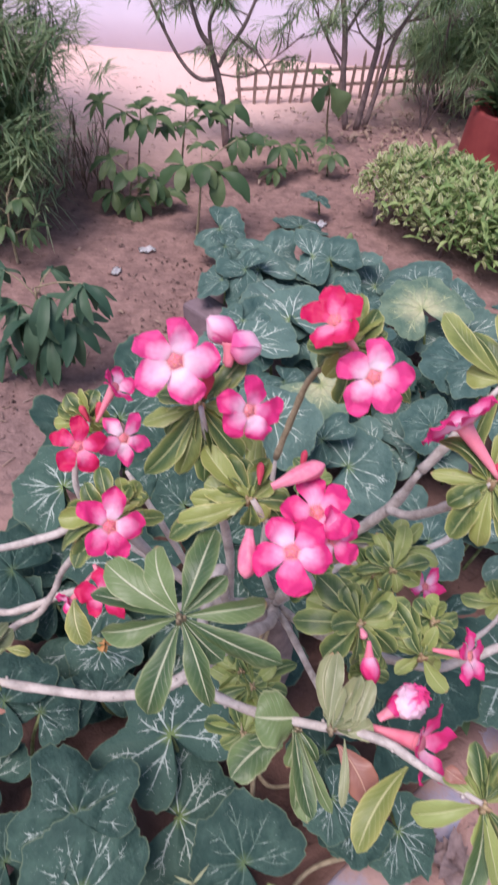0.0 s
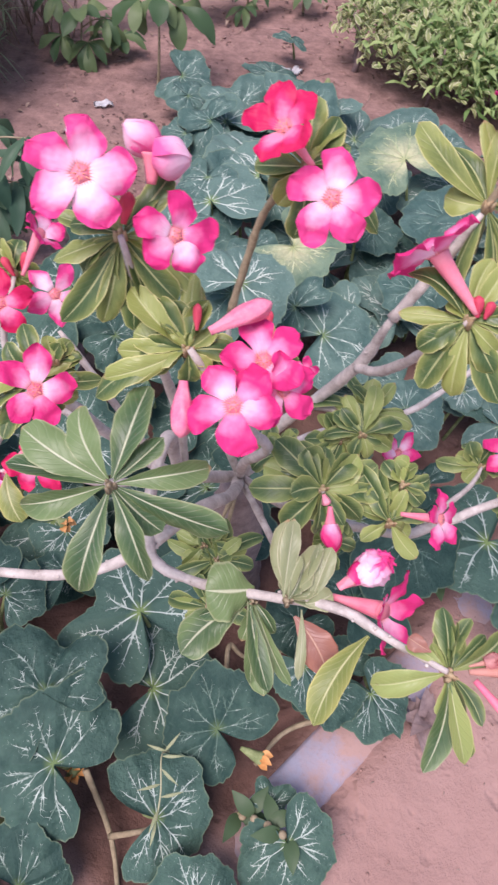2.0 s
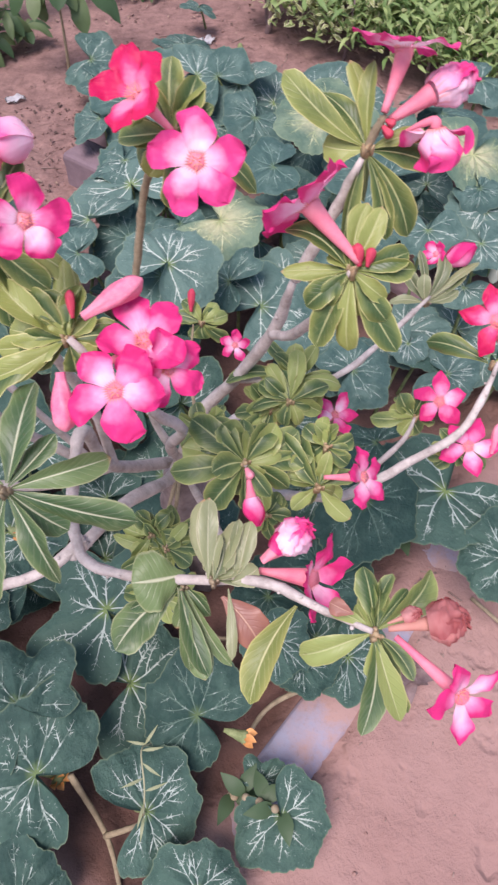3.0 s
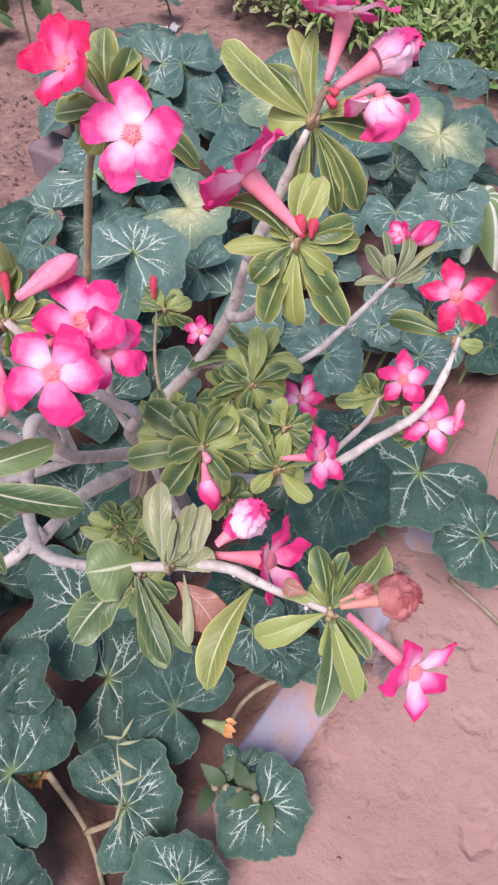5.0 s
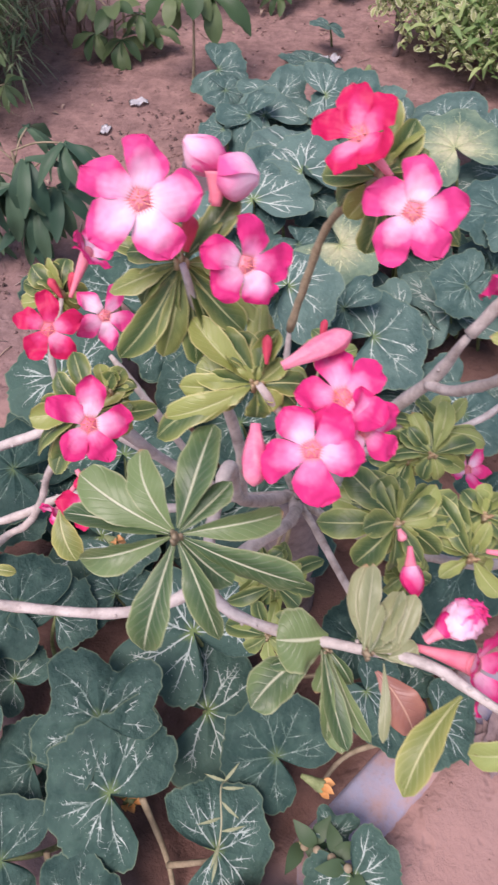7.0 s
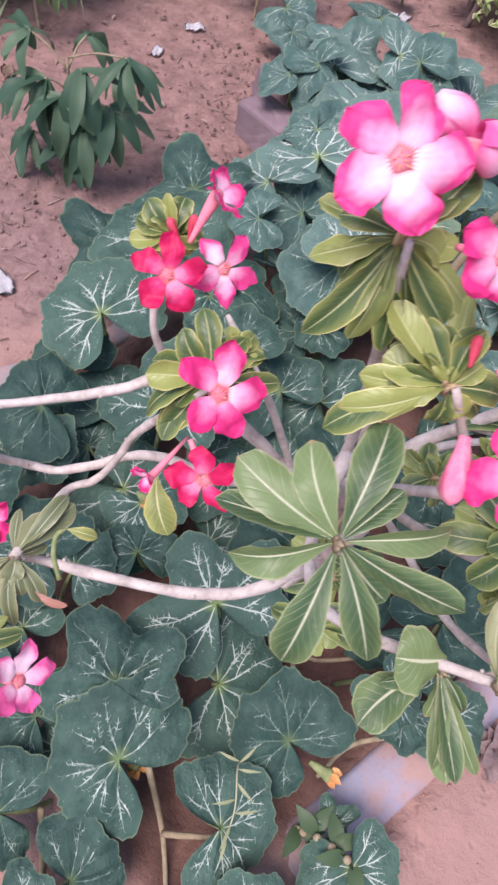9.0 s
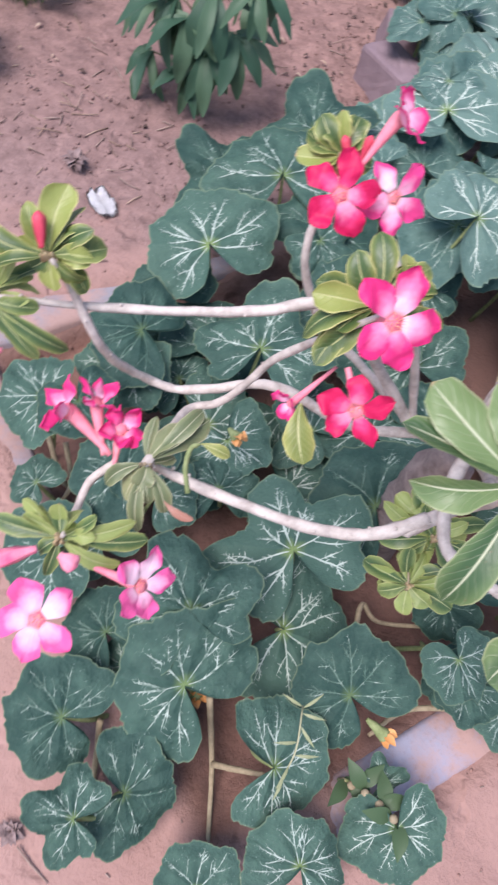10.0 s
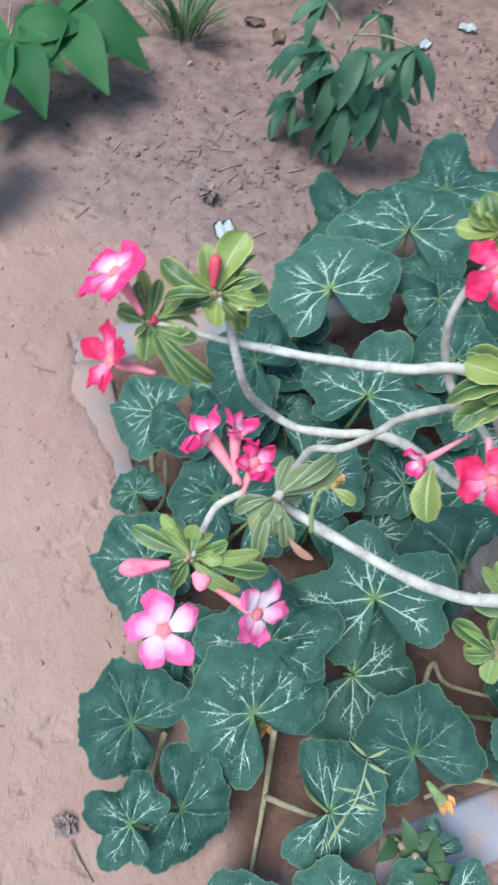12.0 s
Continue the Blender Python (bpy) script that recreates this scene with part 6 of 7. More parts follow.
def under_leaves():
    """Low leaves in the shade of the others."""
    rnd = random.Random(91)
    for k in range(10):
        p = bed_place(rnd.uniform(U0 + 0.1, U1 - 0.1), rnd.uniform(V0 + 0.1, V1 - 0.35), rnd.uniform(0.0, 0.05))
        a, long = rnd.uniform(0, 6.28), rnd.uniform(0.07, 0.1)
        vine_leaf(NEAR_VINE, p, p + Vector((math.cos(a) * long, math.sin(a) * long, 0.0)), "green")
    for k in range(26):
        p = Vector((rnd.uniform(0.4, 1.05), rnd.uniform(1.0, 1.85), rnd.uniform(0.03, 0.12)))
        a, long = rnd.uniform(0, 6.28), rnd.uniform(0.06, 0.1)
        vine_leaf(VINE, p, p + Vector((math.cos(a) * long, math.sin(a) * long, 0.02)), "dusty" if k % 3 else "green")
    for k in range(14):
        p = Vector((rnd.uniform(-0.02, 0.5), rnd.uniform(1.35, 2.1), rnd.uniform(0.06, 0.12)))
        a, long = rnd.uniform(0, 6.28), rnd.uniform(0.08, 0.11)
        vine_leaf(VINE, p, p + Vector((math.cos(a) * long, math.sin(a) * long, 0.02)), "dusty")


under_leaves()
vine_leaf(VINE, (0.25, 2.66, 0.09), (0.232, 2.605, 0.1), "dusty")

vine_leaf(NEAR_VINE, (0.578, 0.721, 0.17), (0.494, 0.647, 0.165), "green", 3)

# ---- palmate seedlings ----
def palmate_leaf(bm, hub, way, size, count, droop, rnd, wide=0.31, profile=finger):
    """Finger leaflets from one point."""
    spread = 95 if profile is strap else 120
    way = Vector(way) + Vector((0, 0, rnd.uniform(-0.25, 0.35)))
    x, y, z = frame_of(way, (rnd.uniform(-0.4, 0.4), rnd.uniform(-0.5, 0.2), 1))
    for k in range(count):
        a = radians(spread) * (2 * k / (count - 1) - 1) + rnd.uniform(-0.1, 0.1)
        long = size * (1.0 - 0.3 * abs(a) / 2.2) * rnd.uniform(0.8, 1.1)
        sag = droop * rnd.uniform(0.3, 1.25)
        tip = hub + (y * math.cos(a) + x * math.sin(a)) * long * math.cos(sag) - Vector((0, 0, 1)) * long * math.sin(sag)
        blade(bm, hub, tip, long * wide * rnd.uniform(0.86, 1.14), (rnd.uniform(-0.4, 0.4), -0.3, 1), profile, 8, 4, 0.14, rnd.uniform(0.1, 0.4), 0.16, k)


def seedling(at, top, label, leaves, seed, fingers, wide, material=None, profile=finger):
    """leaves: (hub, the way it faces in degrees, length of a leaflet, droop)."""
    rnd = random.Random(seed)
    at, top = Vector((at[0], at[1], ground_height(at[0], at[1]))), Vector(top)
    plant = empty("cassava_plant", label, "seedling", "palmate seedlings", at=at)
    line = spline([at - Vector((0, 0, 0.02)), at.lerp(top, 0.5) + Vector((rnd.uniform(-0.012, 0.012), 0, 0)), top], 5)
    bm = bmesh.new()
    tube(bm, line, lambda s: 0.0058 - 0.003 * s, 7, 0.1)
    part("stem", bm, STALK, plant)
    for hub, turn, size, droop in leaves:
        hub = Vector(hub)
        bm = bmesh.new()
        palmate_leaf(bm, hub, (math.cos(radians(turn)), math.sin(radians(turn)), 0), size, fingers, droop, rnd, wide, profile)
        leaf = part("leaf", bm, material or CASSAVA, plant)
        start = min(line, key=lambda q: (q - hub + Vector((0, 0, 0.05))).length)
        bm = bmesh.new()
        tube(bm, spline([start, start.lerp(hub, 0.5) + Vector((0, 0, 0.01)), hub], 3), lambda s: 0.0022, 5)
        part("petiole", bm, STALK, leaf)


seedling((-0.479, 1.608), (-0.475, 1.60, 0.27), "young cassava plant with drooping dark green finger leaves", [
    ((-0.434, 1.56, 0.275), -85, 0.135, 1.2), ((-0.518, 1.57, 0.235), -110, 0.135, 1.25), ((-0.345, 1.58, 0.305), -60, 0.118, 1.1),
    ((-0.383, 1.57, 0.2), -60, 0.135, 1.2), ((-0.475, 1.55, 0.1), -90, 0.11, 0.95), ((-0.57, 1.58, 0.1), -120, 0.11, 0.95),
    ((-0.48, 1.55, 0.215), -95, 0.125, 1.25), ((-0.556, 1.62, 0.3), 170, 0.125, 1.0), ((-0.43, 1.55, 0.17), -80, 0.118, 1.2),
    ((-0.45, 1.66, 0.29), 80, 0.1, 0.9), ((-0.38, 1.66, 0.24), 20, 0.118, 1.0), ((-0.56, 1.62, 0.19), 190, 0.118, 1.1)], 3, 7, 0.27, CASSAVA_DARK, strap)
seedling((-0.184, 2.45), (-0.165, 2.45, 0.25), "cassava seedling with broad hanging leaves on a thin bare stem", [
    ((-0.164, 2.44, 0.275), -90, 0.13, 1.05), ((-0.225, 2.46, 0.255), 200, 0.13, 1.2), ((-0.105, 2.46, 0.245), -25, 0.13, 1.2),
    ((-0.05, 2.5, 0.34), 10, 0.1, 0.9), ((-0.17, 2.5, 0.31), 90, 0.08, 0.5)], 5, 5, 0.5)
seedling((-0.455, 2.60), (-0.45, 2.62, 0.12), "bushy cassava seedling with spread finger leaves", [
    ((-0.448, 2.61, 0.155), -80, 0.13, 0.6), ((-0.53, 2.65, 0.18), 160, 0.12, 0.4), ((-0.37, 2.62, 0.13), 0, 0.11, 0.8),
    ((-0.43, 2.58, 0.07), -70, 0.11, 0.8), ((-0.33, 2.64, 0.07), -20, 0.1, 0.6), ((-0.52, 2.6, 0.08), 215, 0.1, 0.8), ((-0.40, 2.7, 0.06), 60, 0.1, 0.5)], 8, 7, 0.4)
seedling((-0.466, 2.78), (-0.441, 2.8, 0.29), "tall cassava seedling with branching stem", [
    ((-0.441, 2.8, 0.31), 90, 0.1, -0.3), ((-0.49, 2.77, 0.3), 200, 0.11, 0.4), ((-0.39, 2.78, 0.3), -10, 0.11, 0.3),
    ((-0.59, 2.8, 0.325), 170, 0.1, 0.2), ((-0.36, 2.82, 0.25), 0, 0.09, 0.5), ((-0.44, 2.76, 0.285), -90, 0.11, 0.7)], 9, 6, 0.38, None, lance)
seedling((-0.32, 2.95), (-0.285, 2.9, 0.27), "tall cassava seedling with lobed leaves", [
    ((-0.283, 2.9, 0.3), 90, 0.11, -0.4), ((-0.23, 2.9, 0.295), 20, 0.12, 0.1), ((-0.29, 2.87, 0.235), -20, 0.12, 0.3), ((-0.19, 2.9, 0.27), -10, 0.1, 0.2)], 12, 6, 0.38, None, lance)
seedling((-0.10, 3.0), (-0.11, 3.0, 0.25), "small cassava seedling beside the slim tree", [
    ((-0.135, 2.99, 0.29), -15, 0.13, 0.8), ((-0.06, 2.96, 0.18), -30, 0.12, 0.9), ((-0.17, 3.0, 0.27), 180, 0.09, 0.7)], 14, 5, 0.5)
seedling((0.071, 3.03), (0.08, 3.04, 0.11), "low cassava seedling with star-shaped leaves", [
    ((0.094, 3.05, 0.125), -80, 0.115, 0.4), ((0.076, 2.99, 0.05), -90, 0.09, 0.6), ((0.02, 3.07, 0.14), 180, 0.1, 0.4), ((0.16, 3.08, 0.12), 10, 0.09, 0.5)], 15, 7, 0.36)
seedling((0.304, 3.1), (0.3, 3.1, 0.07), "low cassava seedling with star-shaped leaves", [
    ((0.31, 3.09, 0.085), -50, 0.1, 0.5), ((0.28, 3.12, 0.12), 110, 0.08, 0.4)], 16, 7, 0.36)
seedling((0.30, 3.42), (0.285, 3.42, 0.29), "cassava seedling with one broad hanging leaf", [
    ((0.275, 3.39, 0.275), -35, 0.17, 1.15), ((0.25, 3.44, 0.3), 160, 0.07, 0.3)], 18, 3, 0.75)
seedling((-0.75, 2.15), (-0.74, 2.15, 0.25), "cassava seedling in the shade of the feathery shrub", [
    ((-0.69, 2.12, 0.25), -40, 0.09, 0.8), ((-0.8, 2.13, 0.22), 200, 0.09, 0.8), ((-0.74, 2.09, 0.17), -90, 0.09, 0.9),
    ((-0.73, 2.2, 0.28), 80, 0.09, 0.5), ((-0.68, 2.14, 0.14), -10, 0.08, 0.9)], 21, 7, 0.31)
seedling((-1.195, 1.366), (-1.185, 1.356, 0.13), "young cassava plant with broad bright green lobed leaves", [
    ((-1.087, 1.439, 0.15), -35, 0.24, 0.4), ((-1.135, 1.316, 0.14), -75, 0.23, 0.45), ((-1.048, 1.021, 0.14), -15, 0.18, 0.4), ((-1.282, 1.54, 0.16), 70, 0.19, 0.3)], 24, 7, 0.46, FRESH, lance)


def grass_tuft(at, count, height, label):
    rnd = random.Random(count)
    at = Vector(at)
    bm = bmesh.new()
    for k in range(count):
        a = rnd.uniform(0, 6.28)
        base = at + Vector((math.cos(a), math.sin(a), 0)) * rnd.uniform(0, 0.04)
        tip = base + Vector((math.cos(a) * rnd.uniform(0.3, 0.9), math.sin(a) * rnd.uniform(0.3, 0.9), rnd.uniform(0.5, 1.0))) * height
        blade(bm, base, tip, 0.008, (0, 0, 1), lance, 5, 2, 0.12, 0.2)
    ob = mesh_object("grass_tuft", bm, CASSAVA)
    tagged(ob, label, "grass", kind="stuff")


grass_tuft((-0.95, 1.74, 0), 60, 0.16, "tuft of dark green grass on sand")


# ---- feathery shrubs and slim trees ----
def needles(bm, points, count, length, rnd, width=0.004, drop=0.4):
    """Narrow leaves along twigs."""
    for p in points:
        for k in range(count):
            a = rnd.uniform(0, 6.28)
            base = p + Vector((rnd.uniform(-1, 1), rnd.uniform(-1, 1), rnd.uniform(-1, 1))) * length * 0.15
            way = Vector((math.cos(a), math.sin(a), rnd.uniform(-drop - 0.5, 0.7 - drop))).normalized()
            long = length * rnd.uniform(0.6, 1.2)
            tip, side = base + way * long + Vector((0, 0, -0.2 * long)), way.cross(Vector((0.3, 0.5, 1))).normalized() * width / 2
            mid = base.lerp(tip, 0.5) + Vector((0, 0, 0.06 * long))
            v = [bm.verts.new(q) for q in (base, mid - side, tip, mid + side)]
            bm.faces.new(v)


def limb(bm, start, way, length, radius, depth, rnd, tips, spread=0.55):
    """A forking limb; the ends of its twigs go into tips."""
    start, way = Vector(start), Vector(way).normalized()
    mid = start + way * length * 0.5 + Vector((rnd.uniform(-1, 1), rnd.uniform(-1, 1), 0)) * length * 0.06
    end = start + way * length + Vector((rnd.uniform(-1, 1), rnd.uniform(-1, 1), rnd.uniform(-0.3, 0.6))) * length * 0.12
    line = spline([start, mid, end], 3)
    tube(bm, line, lambda s: radius * (1 - 0.4 * s), 6 if depth else 4, 0.1)
    if depth == 0:
        tips += line[1:]
        return
    for k in range(2 if rnd.random() < 0.6 else 3):
        turn = Vector((rnd.uniform(-1, 1), rnd.uniform(-1, 1), rnd.uniform(-0.2, 0.6))) * spread
        limb(bm, end if k else line[-3], (way + turn), length * rnd.uniform(0.62, 0.85), radius * 0.6, depth - 1, rnd, tips, spread)


def slim_tree(name, label, at, limbs, seed, leaf=0.09, count=7, depth=3, radius=0.02, spread=0.5):
    rnd = random.Random(seed)
    at = Vector(at)
    tree = empty(name, label, "tree", at=at)
    tips = []
    for way, length, scale in limbs:
        bm = bmesh.new()
        limb(bm, at - Vector((0, 0, 0.03)) + Vector((way[0], way[1], 0)) * 0.03, way, length, radius * scale, depth, rnd, tips, spread)
        part("trunk", bm, TREE_BARK, tree)
    bm = bmesh.new()
    needles(bm, tips, count, leaf, rnd)
    tagged(part("crown", bm, NEEDLES, tree, "thin crown of narrow leaves", smooth=False), kind="stuff")


def tree_limb(tree, points, r0, r1):
    """One long limb; narrow leaves hang from the outer limbs."""
    bm = bmesh.new()
    line = spline(points, 5)
    tube(bm, line, lambda s: r0 + (r1 - r0) * s, 7, 0.12)
    part("limb", bm, TREE_BARK, tree)
    rnd = random.Random(round(1e4 * points[-1][0]))
    if r1 < 0.0075:
        tips = []
        bm = bmesh.new()
        for q in line[len(line) // 2 :: 2]:
            limb(bm, q, (rnd.uniform(-1, 1), rnd.uniform(-0.6, 0.6), rnd.uniform(0.1, 1)), 0.11, 0.0035, 1, rnd, tips, 0.8)
        tagged(part("twig", bm, TREE_BARK, tree), kind="stuff")
        bm = bmesh.new()
        needles(bm, tips, 7, 0.085, rnd, 0.006)
        tagged(part("leaf_spray", bm, NEEDLES, tree, "narrow leaves", smooth=False), kind="stuff")


SLIM = empty("slim_tree", "slim young tree with forked grey stem and sparse narrow leaves", "tree", "slim trees", at=(-0.163, 3.32, 0))
STEMS = empty("slim_tree", "young tree with three dark stems from one root", "tree", "slim trees", at=(0.42, 3.65, 0))
tree_limb(SLIM, [(-0.163, 3.320, -0.005), (-0.188, 3.320, 0.194), (-0.212, 3.320, 0.306), (-0.244, 3.320, 0.411)], 0.0190, 0.0130)
tree_limb(SLIM, [(-0.244, 3.320, 0.411), (-0.285, 3.320, 0.461), (-0.323, 3.320, 0.568), (-0.351, 3.320, 0.679)], 0.0120, 0.0060)
tree_limb(SLIM, [(-0.204, 3.320, 0.284), (-0.297, 3.320, 0.282), (-0.381, 3.320, 0.364), (-0.485, 3.320, 0.548), (-0.552, 3.320, 0.667)], 0.0110, 0.0040)
tree_limb(SLIM, [(-0.205, 3.320, 0.333), (-0.177, 3.320, 0.384), (-0.105, 3.320, 0.487), (-0.057, 3.320, 0.594), (-0.010, 3.320, 0.718)], 0.0100, 0.0050)
tree_limb(SLIM, [(-0.239, 3.320, 0.412), (-0.245, 3.320, 0.494), (-0.216, 3.320, 0.575), (-0.228, 3.320, 0.687)], 0.0090, 0.0050)
tree_limb(SLIM, [(-0.224, 3.320, 0.305), (-0.078, 3.320, 0.304), (0.038, 3.320, 0.388), (0.147, 3.320, 0.479)], 0.0050, 0.0030)
tree_limb(SLIM, [(-0.132, 3.320, 0.450), (-0.034, 3.320, 0.383), (0.020, 3.320, 0.300)], 0.0060, 0.0030)
tree_limb(SLIM, [(-0.307, 3.320, 0.530), (-0.341, 3.320, 0.586), (-0.406, 3.320, 0.676)], 0.0050, 0.0030)
tree_limb(STEMS, [(0.392, 3.650, -0.003), (0.351, 3.650, 0.205), (0.330, 3.650, 0.415), (0.302, 3.650, 0.544), (0.262, 3.650, 0.684)], 0.0160, 0.0100)
tree_limb(STEMS, [(0.441, 3.650, 0.006), (0.467, 3.650, 0.214), (0.489, 3.650, 0.426), (0.463, 3.650, 0.554), (0.451, 3.650, 0.696)], 0.0160, 0.0100)
tree_limb(STEMS, [(0.480, 3.650, 0.020), (0.519, 3.650, 0.217), (0.556, 3.650, 0.408), (0.635, 3.650, 0.565), (0.690, 3.650, 0.690)], 0.0130, 0.0070)
tree_limb(STEMS, [(0.330, 3.650, 0.415), (0.376, 3.650, 0.495), (0.420, 3.650, 0.572), (0.455, 3.650, 0.676)], 0.0080, 0.0040)
tree_limb(STEMS, [(0.344, 3.650, 0.254), (0.268, 3.650, 0.366), (0.203, 3.650, 0.473), (0.142, 3.650, 0.576)], 0.0060, 0.0030)
tree_limb(STEMS, [(0.337, 3.650, 0.301), (0.249, 3.650, 0.410), (0.282, 3.650, 0.543), (0.279, 3.650, 0.646)], 0.0060, 0.0030)
tree_limb(STEMS, [(0.484, 3.650, 0.357), (0.401, 3.650, 0.420), (0.357, 3.650, 0.505)], 0.0060, 0.0030)
tree_limb(STEMS, [(0.510, 3.650, 0.382), (0.592, 3.650, 0.477), (0.686, 3.650, 0.505), (0.757, 3.650, 0.614)], 0.0060, 0.0030)

slim_tree("slim_tree", "thin leafy tree at the white wall", (1.0, 3.95, 0), [((-0.1, 0.0, 1), 0.4, 0.8), ((0.3, 0, 1), 0.4, 0.8), ((-0.35, -0.1, 0.8), 0.35, 0.7)], 11, 0.10, 9, 3, 0.02, 0.8)
slim_tree("slim_tree", "thin leafy tree at the white wall", (1.5, 3.8, 0), [((-0.3, 0.0, 1), 0.4, 0.8), ((0.2, 0, 1), 0.4, 0.8), ((-0.5, 0.1, 0.9), 0.35, 0.7)], 13, 0.10, 9, 3, 0.02, 0.8)
slim_tree("slim_tree", "low leafy sapling behind the dark stems", (0.78, 3.75, 0), [((-0.2, 0.0, 1), 0.2, 0.5), ((0.3, 0, 1), 0.22, 0.5), ((0.0, -0.2, 0.8), 0.2, 0.5)], 19, 0.08, 8, 2, 0.012, 0.8)


def feathery_shrub(at, height, width, clumps, seed, label):
    rnd = random.Random(seed)
    at = Vector(at)
    shrub = empty("feathery_shrub", label, "shrub", "feathery shrubs", at=at)
    tips = []
    for k in range(9):
        a = 0.7 * k + rnd.uniform(-0.2, 0.2)
        bm = bmesh.new()
        way = Vector((math.cos(a) * 0.4, math.sin(a) * 0.4, 1))
        limb(bm, at + Vector((math.cos(a), math.sin(a), 0)) * 0.04, way, height * 0.34, 0.009, 2, rnd, tips, 0.45)
        part("stem", bm, TREE_BARK, shrub)
    for k in range(clumps):
        a, r, h = rnd.uniform(0, 6.28), width * math.sqrt(rnd.random()), rnd.random()
        r *= 0.45 + 0.55 * math.sin(math.pi * min(1, 0.25 + h * 0.75))
        tips.append(at + Vector((math.cos(a) * r, math.sin(a) * r, 0.05 + h * height)))
    bm = bmesh.new()
    needles(bm, tips, 15, 0.14, rnd, 0.0075, 0.1)
    tagged(part("foliage", bm, NEEDLES, shrub, "fine needle-like foliage", smooth=False), kind="stuff")


feathery_shrub((-0.98, 2.62, 0), 0.95, 0.32, 120, 31, "dense feathery shrub with fine dark green needle leaves")
feathery_shrub((-1.25, 3.1, 0), 1.5, 0.66, 190, 33, "tall feathery shrub before the whitewashed wall")
feathery_shrub((1.25, 3.95, 0), 0.85, 0.5, 130, 37, "tangled feathery shrub behind the red pot")
feathery_shrub((0.92, 4.05, 0), 0.6, 0.36, 70, 39, "tangled feathery shrub before the far wall")
feathery_shrub((-0.93, 2.36, 0), 0.6, 0.3, 190, 35, "low feathery shrub beside the path")


def dry_stalks(at, count, height):
    rnd = random.Random(count)
    bm = bmesh.new()
    for k in range(count):
        base = Vector(at) + Vector((rnd.uniform(-0.16, 0.16), rnd.uniform(-0.12, 0.12), -0.01))
        tip = base + Vector((rnd.uniform(-0.08, 0.08), rnd.uniform(-0.06, 0.06), height * rnd.uniform(0.5, 1)))
        tube(bm, [base, base.lerp(tip, 0.5) + Vector((rnd.uniform(-0.01, 0.01), 0, 0)), tip], lambda s: 0.003 * (1 - 0.5 * s), 4)
        blade(bm, base.lerp(tip, 0.6), tip + Vector((rnd.uniform(-0.04, 0.04), 0, -0.02)), 0.01, (0, 0, 1), lance, 3, 2)
    tagged(mesh_object("dry_stalks", bm, DRY), "thin dry upright stalks beside the shrub", "stalks", kind="stuff")


dry_stalks((-0.66, 2.78, 0), 40, 0.33)


# ---- variegated hedge ----
def hedge(x0, x1, y0, y1, height, count, seed):
    rnd = random.Random(seed)
    plant = empty("hedge", "low clipped hedge with small cream-edged green leaves", "hedge")
    turn = pose(0.34, 2.66, 0, 0, 0, -40)
    for k in range(46):
        x, y = rnd.uniform(x0 + 0.03, x1 - 0.03), rnd.uniform(y0 + 0.06, y1 - 0.05)
        if k < 3:
            x, y = x0 + 0.05 + 0.03 * k, y0 + 0.2 - 0.06 * k
        bm = bmesh.new()
        tube(bm, spline([(x, y, -0.02), (x + rnd.uniform(-0.03, 0.03), y, height * 0.4), (x + rnd.uniform(-0.06, 0.06), y + rnd.uniform(-0.05, 0.05), height * 0.85)], 3), lambda s: (0.013 if k < 3 else 0.007) * (1 - 0.6 * s), 6, 0.1)
        bm.transform(turn)
        part("stem", bm, TREE_BARK, plant)
    cream, green = bmesh.new(), bmesh.new()
    for k in range(count):
        x, y = rnd.uniform(x0, x1), rnd.uniform(y0, y1)
        # rounded shoulders and an uneven top, leaves mostly in the outer shell
        edge = min(1.0, min(x - x0, x1 - x, y - y0, y1 - y) / 0.16)
        top = height * (0.55 + 0.45 * math.sqrt(edge)) * (1 + 0.35 * noise.noise(Vector((x * 5, y * 5, 4))) + 0.4 * noise.noise(Vector((x * 14, y * 14, 6))))
        z = top * (1 - 0.75 * rnd.random() ** 2.2) if edge > 0.35 else top * rnd.uniform(0.12, 1.0)
        z = max(z, 0.05)
        if z < (0.12 if x < x0 + 0.16 else 0.075 + 0.05 * noise.noise(Vector((x * 7, y * 7, 2)))):
            # bare stems at the hedge's end
            continue
        a = rnd.uniform(0, 6.28)
        base = Vector((x, y, z))
        way = Vector((math.cos(a), math.sin(a), rnd.uniform(-0.6, 1.6))).normalized()
        long = rnd.uniform(0.014, 0.04)
        # the far run has plain green leaves, longer and narrower
        plain = rnd.random() < 0.08 + 0.72 * min(1, max(0, (x - x0 - 0.1 + 0.5 * (y - y0)) / 0.6))
        long *= 1.7 if plain else 1.05
        blade(green if plain else cream, base, base + way * long, long * (0.26 if plain else 0.46), (rnd.uniform(-0.4, 0.4), rnd.uniform(-0.6, 0.2), 1), lance, 4, 2, rnd.uniform(-0.15, 0.25), 0.3)
    for bm, material, label in ((cream, HEDGE, "cream-edged small leaves"), (green, HEDGE_GREEN, "plain green narrow leaves")):
        bm.transform(turn)
        tagged(part("foliage", bm, material, plant, label), kind="stuff")


hedge(0, 1.5, 0, 0.46, 0.225, 15000, 41)


